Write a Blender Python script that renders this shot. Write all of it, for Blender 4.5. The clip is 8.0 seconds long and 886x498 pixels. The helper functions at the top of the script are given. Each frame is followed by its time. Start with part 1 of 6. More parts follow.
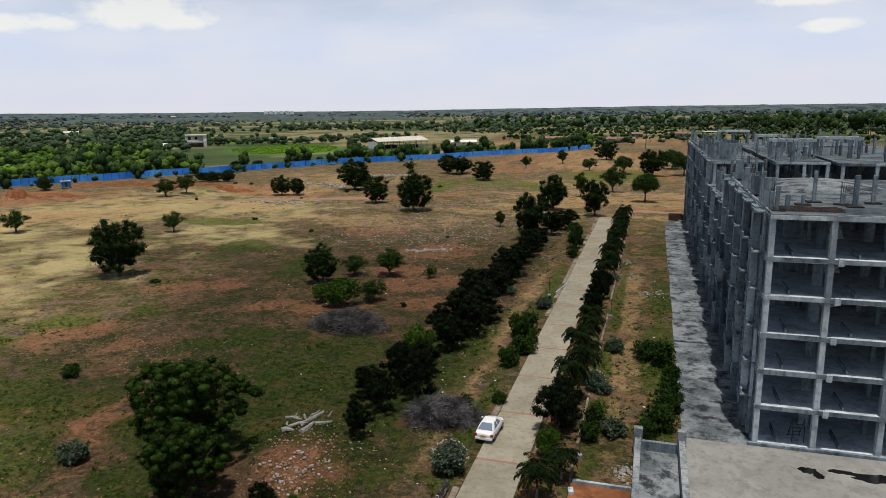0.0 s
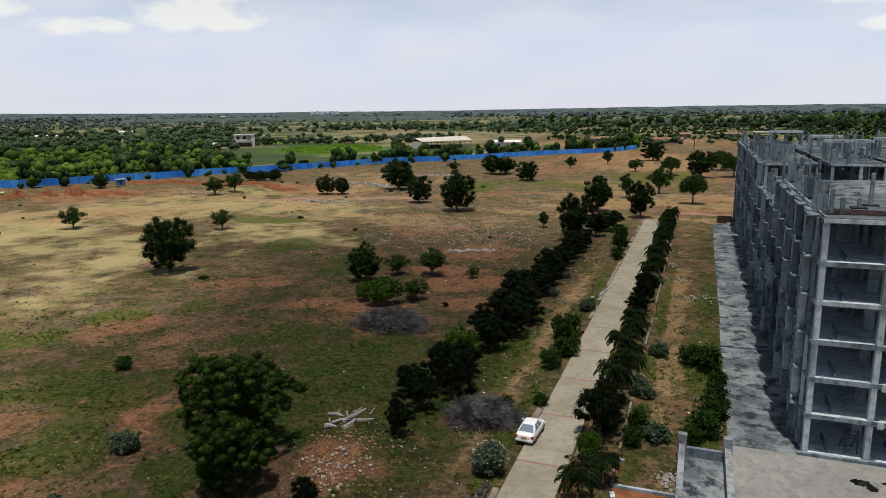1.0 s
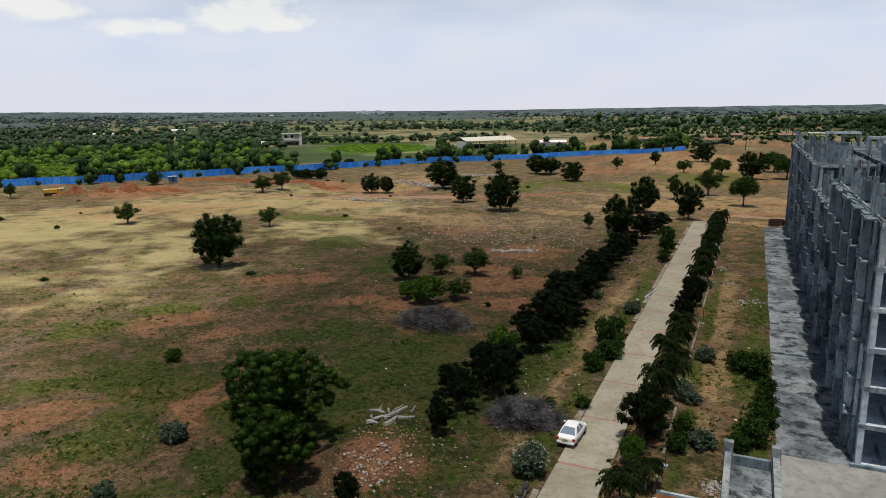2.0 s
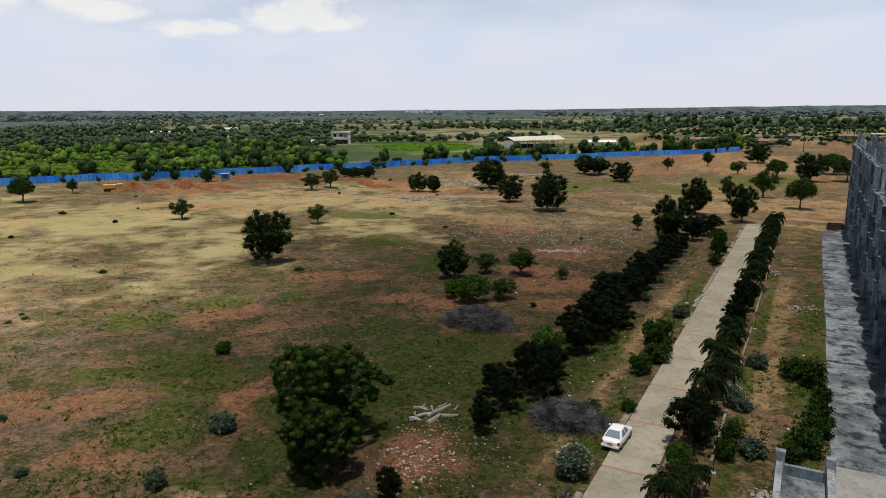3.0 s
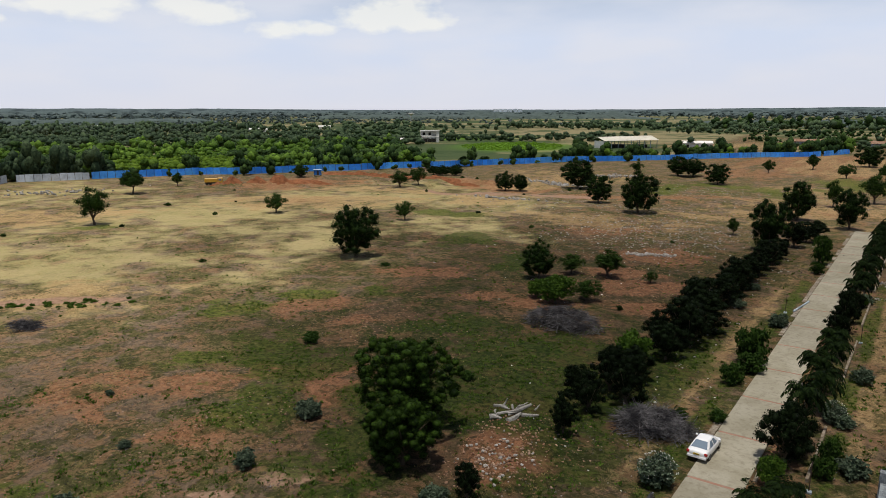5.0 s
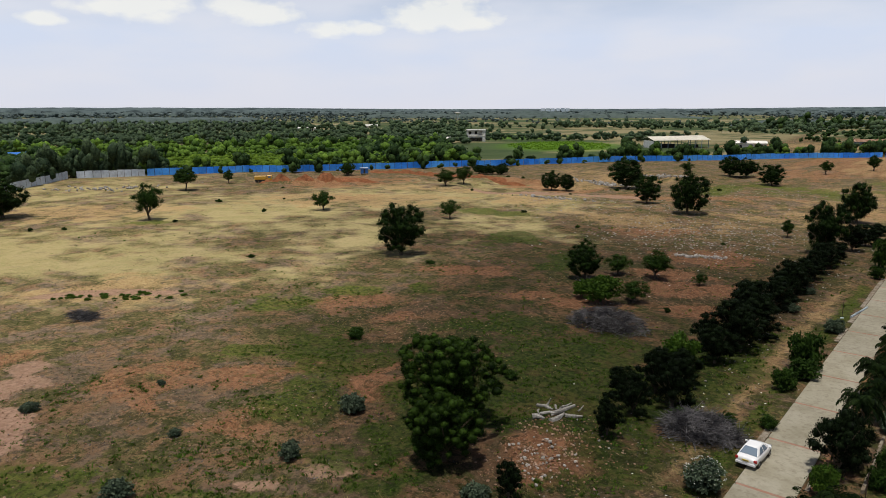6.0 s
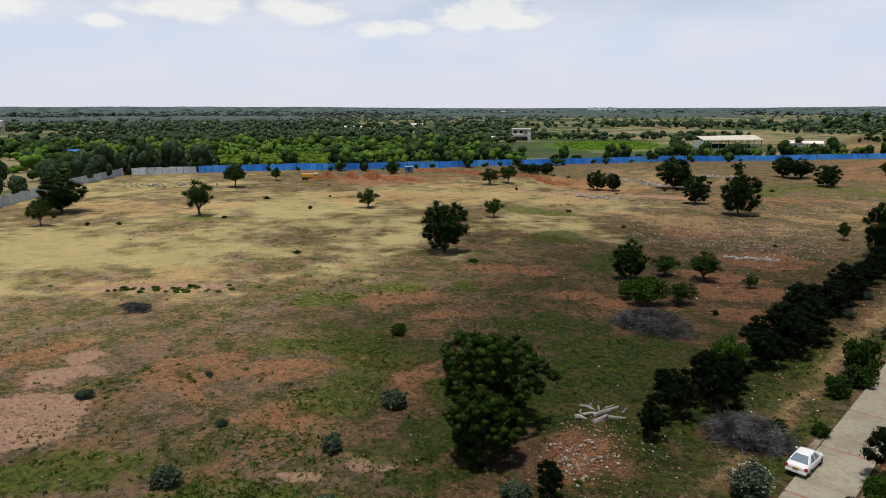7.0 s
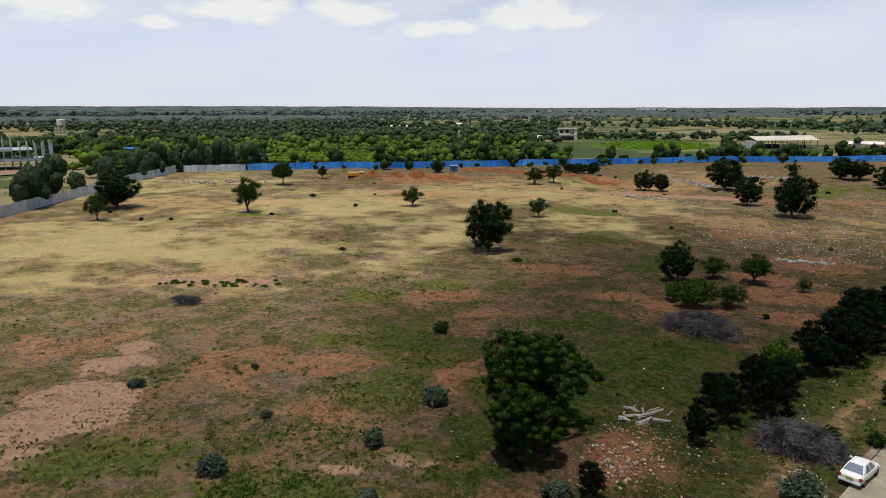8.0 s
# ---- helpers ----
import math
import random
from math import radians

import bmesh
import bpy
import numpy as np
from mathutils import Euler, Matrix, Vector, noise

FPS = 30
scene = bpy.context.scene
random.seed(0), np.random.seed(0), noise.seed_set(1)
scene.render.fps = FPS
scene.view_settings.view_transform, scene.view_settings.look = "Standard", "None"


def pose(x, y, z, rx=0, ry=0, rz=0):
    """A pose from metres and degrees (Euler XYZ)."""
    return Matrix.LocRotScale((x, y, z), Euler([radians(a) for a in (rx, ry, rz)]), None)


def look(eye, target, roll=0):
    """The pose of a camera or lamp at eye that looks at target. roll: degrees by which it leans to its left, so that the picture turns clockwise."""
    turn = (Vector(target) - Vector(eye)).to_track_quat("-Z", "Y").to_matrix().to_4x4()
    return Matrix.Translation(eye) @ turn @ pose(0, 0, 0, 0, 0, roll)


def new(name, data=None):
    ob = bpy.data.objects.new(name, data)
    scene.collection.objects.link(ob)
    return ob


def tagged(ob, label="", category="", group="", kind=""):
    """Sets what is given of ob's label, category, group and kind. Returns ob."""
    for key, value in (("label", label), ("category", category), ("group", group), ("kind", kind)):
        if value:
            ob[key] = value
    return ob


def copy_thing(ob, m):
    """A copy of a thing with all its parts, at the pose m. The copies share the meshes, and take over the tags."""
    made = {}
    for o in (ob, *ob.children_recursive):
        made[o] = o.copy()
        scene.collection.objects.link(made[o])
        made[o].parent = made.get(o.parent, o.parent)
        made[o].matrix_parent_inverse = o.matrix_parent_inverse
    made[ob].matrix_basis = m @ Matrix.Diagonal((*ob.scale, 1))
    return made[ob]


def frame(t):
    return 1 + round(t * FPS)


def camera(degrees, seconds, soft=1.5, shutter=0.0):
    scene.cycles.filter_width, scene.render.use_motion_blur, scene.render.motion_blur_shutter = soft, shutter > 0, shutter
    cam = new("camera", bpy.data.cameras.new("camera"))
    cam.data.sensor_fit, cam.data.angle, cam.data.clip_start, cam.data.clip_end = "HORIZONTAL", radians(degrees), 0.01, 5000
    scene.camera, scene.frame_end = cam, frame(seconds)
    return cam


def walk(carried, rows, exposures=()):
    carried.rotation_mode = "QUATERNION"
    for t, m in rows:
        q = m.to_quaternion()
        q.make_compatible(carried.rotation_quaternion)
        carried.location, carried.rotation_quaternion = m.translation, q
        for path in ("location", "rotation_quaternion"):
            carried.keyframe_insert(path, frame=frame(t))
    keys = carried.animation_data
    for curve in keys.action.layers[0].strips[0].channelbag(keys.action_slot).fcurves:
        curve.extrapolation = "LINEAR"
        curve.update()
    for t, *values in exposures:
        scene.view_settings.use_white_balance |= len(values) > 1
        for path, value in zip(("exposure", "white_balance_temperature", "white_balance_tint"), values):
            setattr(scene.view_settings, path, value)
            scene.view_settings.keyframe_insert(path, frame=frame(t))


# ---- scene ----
cam = camera(65.48, 8.0, soft=0.5)
# seconds, x, y, z, yaw, pitch, roll
ROWS = [
    (0.0, -0.41, 0.78, 27.21, 16.93, -11.41, -0.60),
    (0.5, -0.40, 0.72, 27.23, 18.61, -11.39, -0.61),
    (1.0, -0.39, 0.68, 27.25, 20.54, -11.37, -0.63),
    (1.5, -0.38, 0.63, 27.26, 22.30, -11.36, -0.58),
    (3.0, -0.35, 0.53, 27.23, 28.07, -11.40, -0.38),
    (3.5, -0.34, 0.50, 27.20, 29.82, -11.41, -0.31),
    (4.0, -0.33, 0.47, 27.17, 31.77, -11.46, -0.27),
    (4.5, -0.31, 0.45, 27.13, 33.48, -11.44, -0.19),
    (6.0, -0.28, 0.40, 26.95, 39.05, -11.49, -0.11),
    (6.5, -0.26, 0.40, 26.87, 40.89, -11.52, -0.11),
    (7.0, -0.25, 0.39, 26.79, 42.74, -11.55, -0.09),
    (7.5, -0.24, 0.39, 26.69, 44.60, -11.57, -0.08),
    (8.0, -0.23, 0.40, 26.58, 46.45, -11.58, -0.06),
]
walk(cam, [(t, pose(x, y, z, 90 + pitch, 0, yaw) @ pose(0, 0, 0, 0, 0, roll)) for t, x, y, z, yaw, pitch, roll in ROWS])
scene.view_settings.exposure = -0.6

# ---- world, sun ----
SUN_ELEVATION, SUN_AZIMUTH = 79.0, 166.0     # azimuth clockwise from +Y
world = bpy.data.worlds.new("world")
scene.world = world
world.use_nodes = True
wt = world.node_tree
wt.nodes.clear()


def wnode(kind, **values):
    n = wt.nodes.new(kind)
    for k, v in values.items():
        n.inputs[int(k[1:])].default_value = v
    return n


def wmath(op, a, b=None, clamp=False):
    n = wt.nodes.new("ShaderNodeMath")
    n.operation, n.use_clamp = op, clamp
    for i, v in enumerate((a, b)):
        if v is None:
            continue
        if isinstance(v, (int, float)):
            n.inputs[i].default_value = v
        else:
            wt.links.new(v, n.inputs[i])
    return n.outputs[0]


def wmix(fac, a, b):
    n = wt.nodes.new("ShaderNodeMix")
    n.data_type = "RGBA"
    for i, v in ((0, fac), (6, a), (7, b)):
        if isinstance(v, (int, float, tuple)):
            n.inputs[i].default_value = v
        else:
            wt.links.new(v, n.inputs[i])
    return n.outputs[2]


sky = wt.nodes.new("ShaderNodeTexSky")
sky.sky_type, sky.sun_disc = "NISHITA", False
sky.sun_elevation, sky.sun_rotation = radians(SUN_ELEVATION), radians(SUN_AZIMUTH)
sky.air_density, sky.dust_density, sky.ozone_density = 1.0, 2.5, 1.0
co = wt.nodes.new("ShaderNodeTexCoord").outputs["Generated"]
sep = wt.nodes.new("ShaderNodeSeparateXYZ")
wt.links.new(co, sep.inputs[0])
dx, dy, dz = sep.outputs
azimuth = wmath("MULTIPLY", wmath("ARCTAN2", wmath("MULTIPLY", dx, -1.0), dy), 57.2958)
elevation = wmath("MULTIPLY", wmath("ARCSINE", dz), 57.2958)
# billows stretched along the horizon, as far clouds are
comb = wt.nodes.new("ShaderNodeCombineXYZ")
wt.links.new(wmath("MULTIPLY", azimuth, 0.42), comb.inputs[0])
wt.links.new(wmath("MULTIPLY", elevation, 0.75), comb.inputs[1])
billow = wnode("ShaderNodeTexNoise", _2=0.9, _3=7.0, _4=0.52)
wt.links.new(comb.outputs[0], billow.inputs["Vector"])
comb2 = wt.nodes.new("ShaderNodeCombineXYZ")
wt.links.new(wmath("MULTIPLY", azimuth, 0.09), comb2.inputs[0])
wt.links.new(wmath("MULTIPLY", elevation, 0.30), comb2.inputs[1])
sheet = wnode("ShaderNodeTexNoise", _2=1.1, _3=4.0, _4=0.45)
wt.links.new(comb2.outputs[0], sheet.inputs["Vector"])
veil = wmath("MULTIPLY", wmath("SUBTRACT", sheet.outputs[0], 0.38), 4.0, True)
# single cumulus heads: azimuth, elevation, half width, half height
HEADS = [(39.5, 7.4, 4.8, 1.4), (36.5, 6.7, 2.4, 0.7), (62.0, 7.4, 4.4, 1.2), (68.2, 6.2, 1.8, 0.5), (75.2, 6.9, 3.6, 1.2), (54.0, 7.4, 4.0, 1.0), (-11.5, 5.6, 2.2, 0.5), (-10.0, 7.4, 3.4, 0.5), (47.0, 6.1, 3.4, 0.7)]
cloud = None
for a, e, ra, re in HEADS:
    qa = wmath("POWER", wmath("MULTIPLY", wmath("SUBTRACT", azimuth, a), 1 / ra), 2.0)
    qe = wmath("POWER", wmath("MULTIPLY", wmath("SUBTRACT", elevation, e), 1 / re), 2.0)
    one = wmath("SUBTRACT", 1.0, wmath("ADD", qa, qe))
    cloud = one if cloud is None else wmath("MAXIMUM", cloud, one)
puff = wmath("ADD", wmath("MULTIPLY", cloud, 1.5), wmath("MULTIPLY", wmath("SUBTRACT", billow.outputs[0], 0.5), 5.0))
puff = wmath("MULTIPLY", wmath("ADD", puff, 0.15), 0.8, True)
low = wmath("SUBTRACT", 1.5, wmath("MULTIPLY", wmath("ABSOLUTE", dz), 5.2), True)      # thick air towards the horizon
c = wmix(wmath("MULTIPLY", low, 0.96), sky.outputs[0], (9.7, 11.1, 13.8, 1))
c = wmix(wmath("MULTIPLY", wmath("MULTIPLY", veil, low), 0.8), c, (11.2, 11.6, 12.8, 1))
c = wmix(wmath("MULTIPLY", wmath("POWER", wmath("SUBTRACT", 1.0, wmath("ABSOLUTE", dz), True), 14.0), 0.95), c, (10.9, 11.0, 12.1, 1))
c = wmix(wmath("MULTIPLY", puff, 0.72), c, (14.0, 13.9, 13.0, 1))
back = wt.nodes.new("ShaderNodeBackground")
back.inputs[1].default_value = 0.1
wt.links.new(c, back.inputs[0])
wt.links.new(back.outputs[0], wt.nodes.new("ShaderNodeOutputWorld").inputs[0])

sun = new("sun", bpy.data.lights.new("sun", "SUN"))
sun.data.energy, sun.data.angle, sun.data.color = 5.0, radians(0.6), (1.0, 0.95, 0.87)
_e, _a = radians(SUN_ELEVATION), radians(SUN_AZIMUTH)
sun.matrix_world = look((math.sin(_a) * math.cos(_e) * 100, math.cos(_a) * math.cos(_e) * 100, math.sin(_e) * 100), (0, 0, 0))

# ---- materials ----
def rgb(c):
    return (*c, 1) if len(c) == 3 else c


class Nodes:
    """A small builder for node materials."""

    def __init__(self, name):
        self.mat = bpy.data.materials.new(name)
        self.mat.use_nodes = True
        self.t = self.mat.node_tree
        self.bsdf = self.t.nodes["Principled BSDF"]
        self.out = self.t.nodes["Material Output"]

    def put(self, value, socket):
        if isinstance(value, (int, float, tuple)):
            socket.default_value = value
        else:
            self.t.links.new(value, socket)

    def math(self, op, a, b=0.0, clamp=False):
        n = self.t.nodes.new("ShaderNodeMath")
        n.operation, n.use_clamp = op, clamp
        self.put(a, n.inputs[0]), self.put(b, n.inputs[1])
        return n.outputs[0]

    def mix(self, fac, a, b, blend="MIX"):
        n = self.t.nodes.new("ShaderNodeMix")
        n.data_type, n.blend_type = "RGBA", blend
        self.put(fac, n.inputs[0]), self.put(rgb(a) if isinstance(a, tuple) else a, n.inputs[6]), self.put(rgb(b) if isinstance(b, tuple) else b, n.inputs[7])
        return n.outputs[2]

    def position(self):
        return self.t.nodes.new("ShaderNodeNewGeometry").outputs["Position"]

    def island(self):
        return self.t.nodes.new("ShaderNodeNewGeometry").outputs["Random Per Island"]

    def chance(self):
        return self.t.nodes.new("ShaderNodeObjectInfo").outputs["Random"]

    def stretch(self, vec, scale):
        n = self.t.nodes.new("ShaderNodeMapping")
        n.inputs["Scale"].default_value = scale
        self.put(vec, n.inputs[0])
        return n.outputs[0]

    def noise(self, vec, scale, detail=5.0, rough=0.6, distortion=0.0):
        n = self.t.nodes.new("ShaderNodeTexNoise")
        self.put(vec, n.inputs["Vector"])
        n.inputs["Scale"].default_value, n.inputs["Detail"].default_value, n.inputs["Roughness"].default_value = scale, detail, rough
        n.inputs["Distortion"].default_value = distortion
        return n.outputs[0]

    def ramp(self, value, lo, hi):
        n = self.t.nodes.new("ShaderNodeMapRange")
        self.put(value, n.inputs[0])
        n.inputs[1].default_value, n.inputs[2].default_value = lo, hi
        return n.outputs[0]

    def bump(self, height, strength, distance):
        n = self.t.nodes.new("ShaderNodeBump")
        self.put(height, n.inputs["Height"])
        n.inputs["Strength"].default_value, n.inputs["Distance"].default_value = strength, distance
        self.t.links.new(n.outputs[0], self.bsdf.inputs["Normal"])

    def attribute(self, name):
        n = self.t.nodes.new("ShaderNodeAttribute")
        n.attribute_name = name
        s = self.t.nodes.new("ShaderNodeSeparateColor")
        self.t.links.new(n.outputs["Color"], s.inputs[0])
        return s.outputs

    def done(self, color, rough=0.8, metal=0.0):
        self.bsdf.inputs["Specular IOR Level"].default_value = 0.5 if rough < 0.5 else (0.2 if rough < 0.88 else 0.06)
        self.put(rgb(color) if isinstance(color, tuple) else color, self.bsdf.inputs["Base Color"])
        self.put(rough, self.bsdf.inputs["Roughness"])
        self.put(metal, self.bsdf.inputs["Metallic"])
        return self.mat


def surface(name, a, b, dirt, scale=1.0, rough=0.85, bump=0.02, metal=0.0, stain=0.5, streak=1.0):
    """Two tones and a stain, at two scales, with fine relief."""
    n = Nodes(name)
    p = n.position()
    p2 = n.stretch(p, (1, 1, streak))
    big, fine = n.noise(p2, 0.35 * scale, 6, 0.65), n.noise(p, 4.0 * scale, 6, 0.7)
    c = n.mix(n.ramp(big, 0.43, 0.57), a, b)
    c = n.mix(n.math("MULTIPLY", n.ramp(n.noise(p2, 1.1 * scale, 9, 0.72, 0.15), 0.485, 0.60), stain), c, dirt)
    c = n.mix(n.math("MULTIPLY", n.ramp(fine, 0.50, 0.62), 0.45), c, dirt)
    c = n.mix(1.0, c, n.mix(n.chance(), (0.82, 0.82, 0.82), (1.0, 1.0, 1.0)), "MULTIPLY")
    n.bump(n.math("ADD", fine, n.math("MULTIPLY", big, 2.0)), 0.5, bump)
    return n.done(c, rough, metal)


def paint(name, color, rough=0.35, metal=0.0, dust=0.15):
    n = Nodes(name)
    p = n.position()
    c = n.mix(n.math("MULTIPLY", n.ramp(n.noise(p, 3.0, 6, 0.7), 0.4, 0.75), dust), color, (0.30, 0.24, 0.17))
    return n.done(c, rough, metal)


def leaf(name, dark, light, rough=0.55, through_light=0.25, gap_shade=0.0, grain=1.1):
    """Leaves: a tone for every leaf and every plant, and some light that comes through."""
    n = Nodes(name)
    c = n.mix(n.math("POWER", n.island(), 1.6), dark, light)
    c = n.mix(n.math("MULTIPLY", n.chance(), 0.45), c, tuple(0.55 * v for v in dark))
    c = n.mix(n.math("MULTIPLY", n.ramp(n.noise(n.position(), 0.9, 3, 0.6), 0.45, 0.7), 0.35), c, tuple(1.25 * v for v in light))
    if gap_shade:
        # shaded gaps between leaf clusters, painted in by noise
        c = n.mix(n.math("MULTIPLY", n.ramp(n.noise(n.position(), grain, 4, 0.7), 0.47, 0.60), gap_shade), c, tuple(0.35 * v for v in dark))
    n.done(c, rough)
    n.bsdf.inputs["Specular IOR Level"].default_value = 0.04
    tr = n.t.nodes.new("ShaderNodeBsdfTranslucent")
    n.t.links.new(n.mix(0.5, c, light), tr.inputs[0])
    m = n.t.nodes.new("ShaderNodeMixShader")
    m.inputs[0].default_value = through_light
    n.t.links.new(n.bsdf.outputs[0], m.inputs[1]), n.t.links.new(tr.outputs[0], m.inputs[2])
    n.t.links.new(m.outputs[0], n.out.inputs[0])
    return n.mat


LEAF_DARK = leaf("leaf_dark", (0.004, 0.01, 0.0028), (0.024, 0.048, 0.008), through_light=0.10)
LEAF_MID = leaf("leaf_mid", (0.01, 0.024, 0.005), (0.044, 0.085, 0.014), through_light=0.15)
LEAF_BRIGHT = leaf("leaf_bright", (0.075, 0.140, 0.014), (0.19, 0.285, 0.034), through_light=0.25)
LEAF_GREY = leaf("leaf_grey_green", (0.035, 0.055, 0.032), (0.12, 0.155, 0.10), through_light=0.15)
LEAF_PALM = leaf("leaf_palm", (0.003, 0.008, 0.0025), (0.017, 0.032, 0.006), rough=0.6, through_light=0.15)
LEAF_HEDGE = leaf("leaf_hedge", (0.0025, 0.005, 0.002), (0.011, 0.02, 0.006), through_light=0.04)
LEAF_FAR = leaf("leaf_far", (0.04, 0.066, 0.036), (0.105, 0.15, 0.07), through_light=0.1, gap_shade=0.45, grain=0.6)
LEAF_FENCE = leaf("leaf_fence_trees", (0.026, 0.048, 0.026), (0.090, 0.130, 0.060), through_light=0.12, gap_shade=0.7)
LEAF_ORCHARD = leaf("leaf_orchard", (0.05, 0.1, 0.016), (0.165, 0.275, 0.04), through_light=0.15, gap_shade=0.5)
LEAF_TUFT = leaf("leaf_tuft", (0.003, 0.008, 0.0015), (0.038, 0.074, 0.009), through_light=0.06)
LEAF_CROP = leaf("leaf_crop", (0.085, 0.180, 0.012), (0.18, 0.31, 0.025), through_light=0.2)
# blue-grey haze of distance is mixed into these two leaf colours
LEAF_HAZE = leaf("leaf_distant_haze", (0.06, 0.085, 0.078), (0.12, 0.15, 0.132), through_light=0.0, gap_shade=0.4, grain=0.05)
LEAF_RISE_HAZE = leaf("leaf_far_forest_haze", (0.07, 0.098, 0.098), (0.13, 0.162, 0.158), through_light=0.0, gap_shade=0.8, grain=0.012)
LEAF_FRESH = leaf("leaf_fresh", (0.022, 0.052, 0.007), (0.078, 0.14, 0.018), through_light=0.2)
LEAF_COPSE = leaf("leaf_copse", (0.014, 0.033, 0.011), (0.07, 0.12, 0.03), through_light=0.1, gap_shade=0.7)
LEAF_BLOSSOM = leaf("white_blossom", (0.55, 0.55, 0.5), (0.8, 0.8, 0.76))
GRASS_DRY = leaf("dry_grass", (0.13, 0.105, 0.04), (0.30, 0.245, 0.10), through_light=0.2)
GRASS_GREEN = leaf("green_grass", (0.034, 0.072, 0.010), (0.105, 0.165, 0.026), through_light=0.2)
BARK = surface("bark", (0.09, 0.07, 0.05), (0.14, 0.11, 0.08), (0.04, 0.03, 0.025), 3.0, 0.9, 0.03)
BARK_PALE = surface("palm_bark", (0.20, 0.18, 0.15), (0.28, 0.25, 0.21), (0.10, 0.09, 0.07), 3.0, 0.9, 0.02)
TWIG = surface("dry_twig", (0.034, 0.033, 0.036), (0.165, 0.158, 0.160), (0.04, 0.036, 0.038), 2.0, 0.9, 0.01)
LOG = surface("bleached_log", (0.22, 0.21, 0.19), (0.38, 0.365, 0.335), (0.09, 0.08, 0.068), 2.0, 0.85, 0.02)
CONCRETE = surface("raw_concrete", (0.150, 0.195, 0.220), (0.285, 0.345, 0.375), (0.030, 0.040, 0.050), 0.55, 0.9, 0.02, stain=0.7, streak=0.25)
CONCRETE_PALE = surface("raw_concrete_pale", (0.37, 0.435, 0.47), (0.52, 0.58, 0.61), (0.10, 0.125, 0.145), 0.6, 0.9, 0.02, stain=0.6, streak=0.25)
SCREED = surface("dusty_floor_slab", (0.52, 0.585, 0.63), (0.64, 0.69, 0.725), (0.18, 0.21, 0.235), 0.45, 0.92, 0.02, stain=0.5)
YARD = surface("weathered_yard_slab", (0.120, 0.138, 0.150), (0.255, 0.278, 0.288), (0.020, 0.024, 0.029), 0.45, 0.92, 0.03, stain=0.9)
SLAB_WHITE = surface("pale_screed", (0.245, 0.242, 0.225), (0.300, 0.296, 0.275), (0.135, 0.132, 0.122), 0.35, 0.9, 0.01, stain=0.35)
ROAD = surface("road_concrete", (0.285, 0.262, 0.195), (0.335, 0.31, 0.24), (0.18, 0.155, 0.108), 0.5, 0.92, 0.01, stain=0.3)
ROAD_SIDE = surface("broken_road_edge", (0.21, 0.17, 0.125), (0.33, 0.29, 0.235), (0.09, 0.065, 0.04), 1.5, 0.95, 0.05, stain=0.7)
JOINT = surface("brick_joint", (0.30, 0.15, 0.105), (0.36, 0.20, 0.145), (0.25, 0.2, 0.16), 2.0, 0.95, 0.01)
RED_SOIL = surface("red_soil", (0.21, 0.082, 0.036), (0.30, 0.125, 0.058), (0.09, 0.038, 0.020), 0.6, 0.95, 0.1)
STONE = surface("field_stone", (0.28, 0.265, 0.235), (0.42, 0.40, 0.37), (0.15, 0.125, 0.10), 1.5, 0.9, 0.05)
STONE_RED = surface("earthy_stone", (0.24, 0.135, 0.085), (0.36, 0.25, 0.18), (0.15, 0.07, 0.035), 1.5, 0.9, 0.05)
BLUE_SHEET = surface("blue_sheet", (0.035, 0.27, 0.95), (0.10, 0.42, 1.0), (0.03, 0.16, 0.62), 0.15, 0.5, 0.01, stain=0.25)
GREY_SHEET = surface("grey_sheet", (0.56, 0.64, 0.74), (0.70, 0.77, 0.84), (0.30, 0.35, 0.42), 0.15, 0.45, 0.01, stain=0.35)
STEEL = surface("rusty_steel", (0.06, 0.05, 0.045), (0.10, 0.075, 0.06), (0.10, 0.045, 0.025), 4.0, 0.7, 0.005, 0.5)
ROOFTOP = surface("weathered_roof_slab", (0.085, 0.105, 0.118), (0.165, 0.188, 0.198), (0.028, 0.036, 0.042), 0.5, 0.92, 0.02, stain=0.8)
WALL_GREY = surface("weathered_wall", (0.25, 0.275, 0.285), (0.36, 0.38, 0.38), (0.07, 0.08, 0.088), 0.9, 0.9, 0.02, stain=0.75, streak=0.4)
TAN_SOIL = surface("tan_earth", (0.30, 0.20, 0.135), (0.38, 0.27, 0.19), (0.2, 0.12, 0.075), 0.2, 0.95, 0.05)
WATER = surface("standing_water", (0.008, 0.008, 0.009), (0.012, 0.012, 0.013), (0.02, 0.018, 0.016), 0.5, 0.12, 0.001)
WHITE_WALL = surface("lime_washed_wall", (0.70, 0.68, 0.63), (0.80, 0.78, 0.73), (0.45, 0.42, 0.37), 0.3, 0.85, 0.01, stain=0.3)
ROOF_SHEET = surface("pale_roof_sheet", (0.62, 0.58, 0.47), (0.72, 0.68, 0.57), (0.45, 0.41, 0.33), 0.1, 0.5, 0.01, stain=0.3)
# dark timber tone, which also fills openings in place of their shade
DARK_VOID = surface("dark_timber_and_shade", (0.03, 0.028, 0.025), (0.05, 0.045, 0.04), (0.015, 0.015, 0.015), 1.0, 0.9, 0.01)

# ---- builders ----
def mesh_of(name, verts, faces, mat, smooth=False):
    me = bpy.data.meshes.new(name)
    me.from_pydata([tuple(v) for v in verts], [], [tuple(f) for f in faces])
    me.materials.append(mat)
    if smooth:
        me.polygons.foreach_set("use_smooth", [True] * len(me.polygons))
    return me


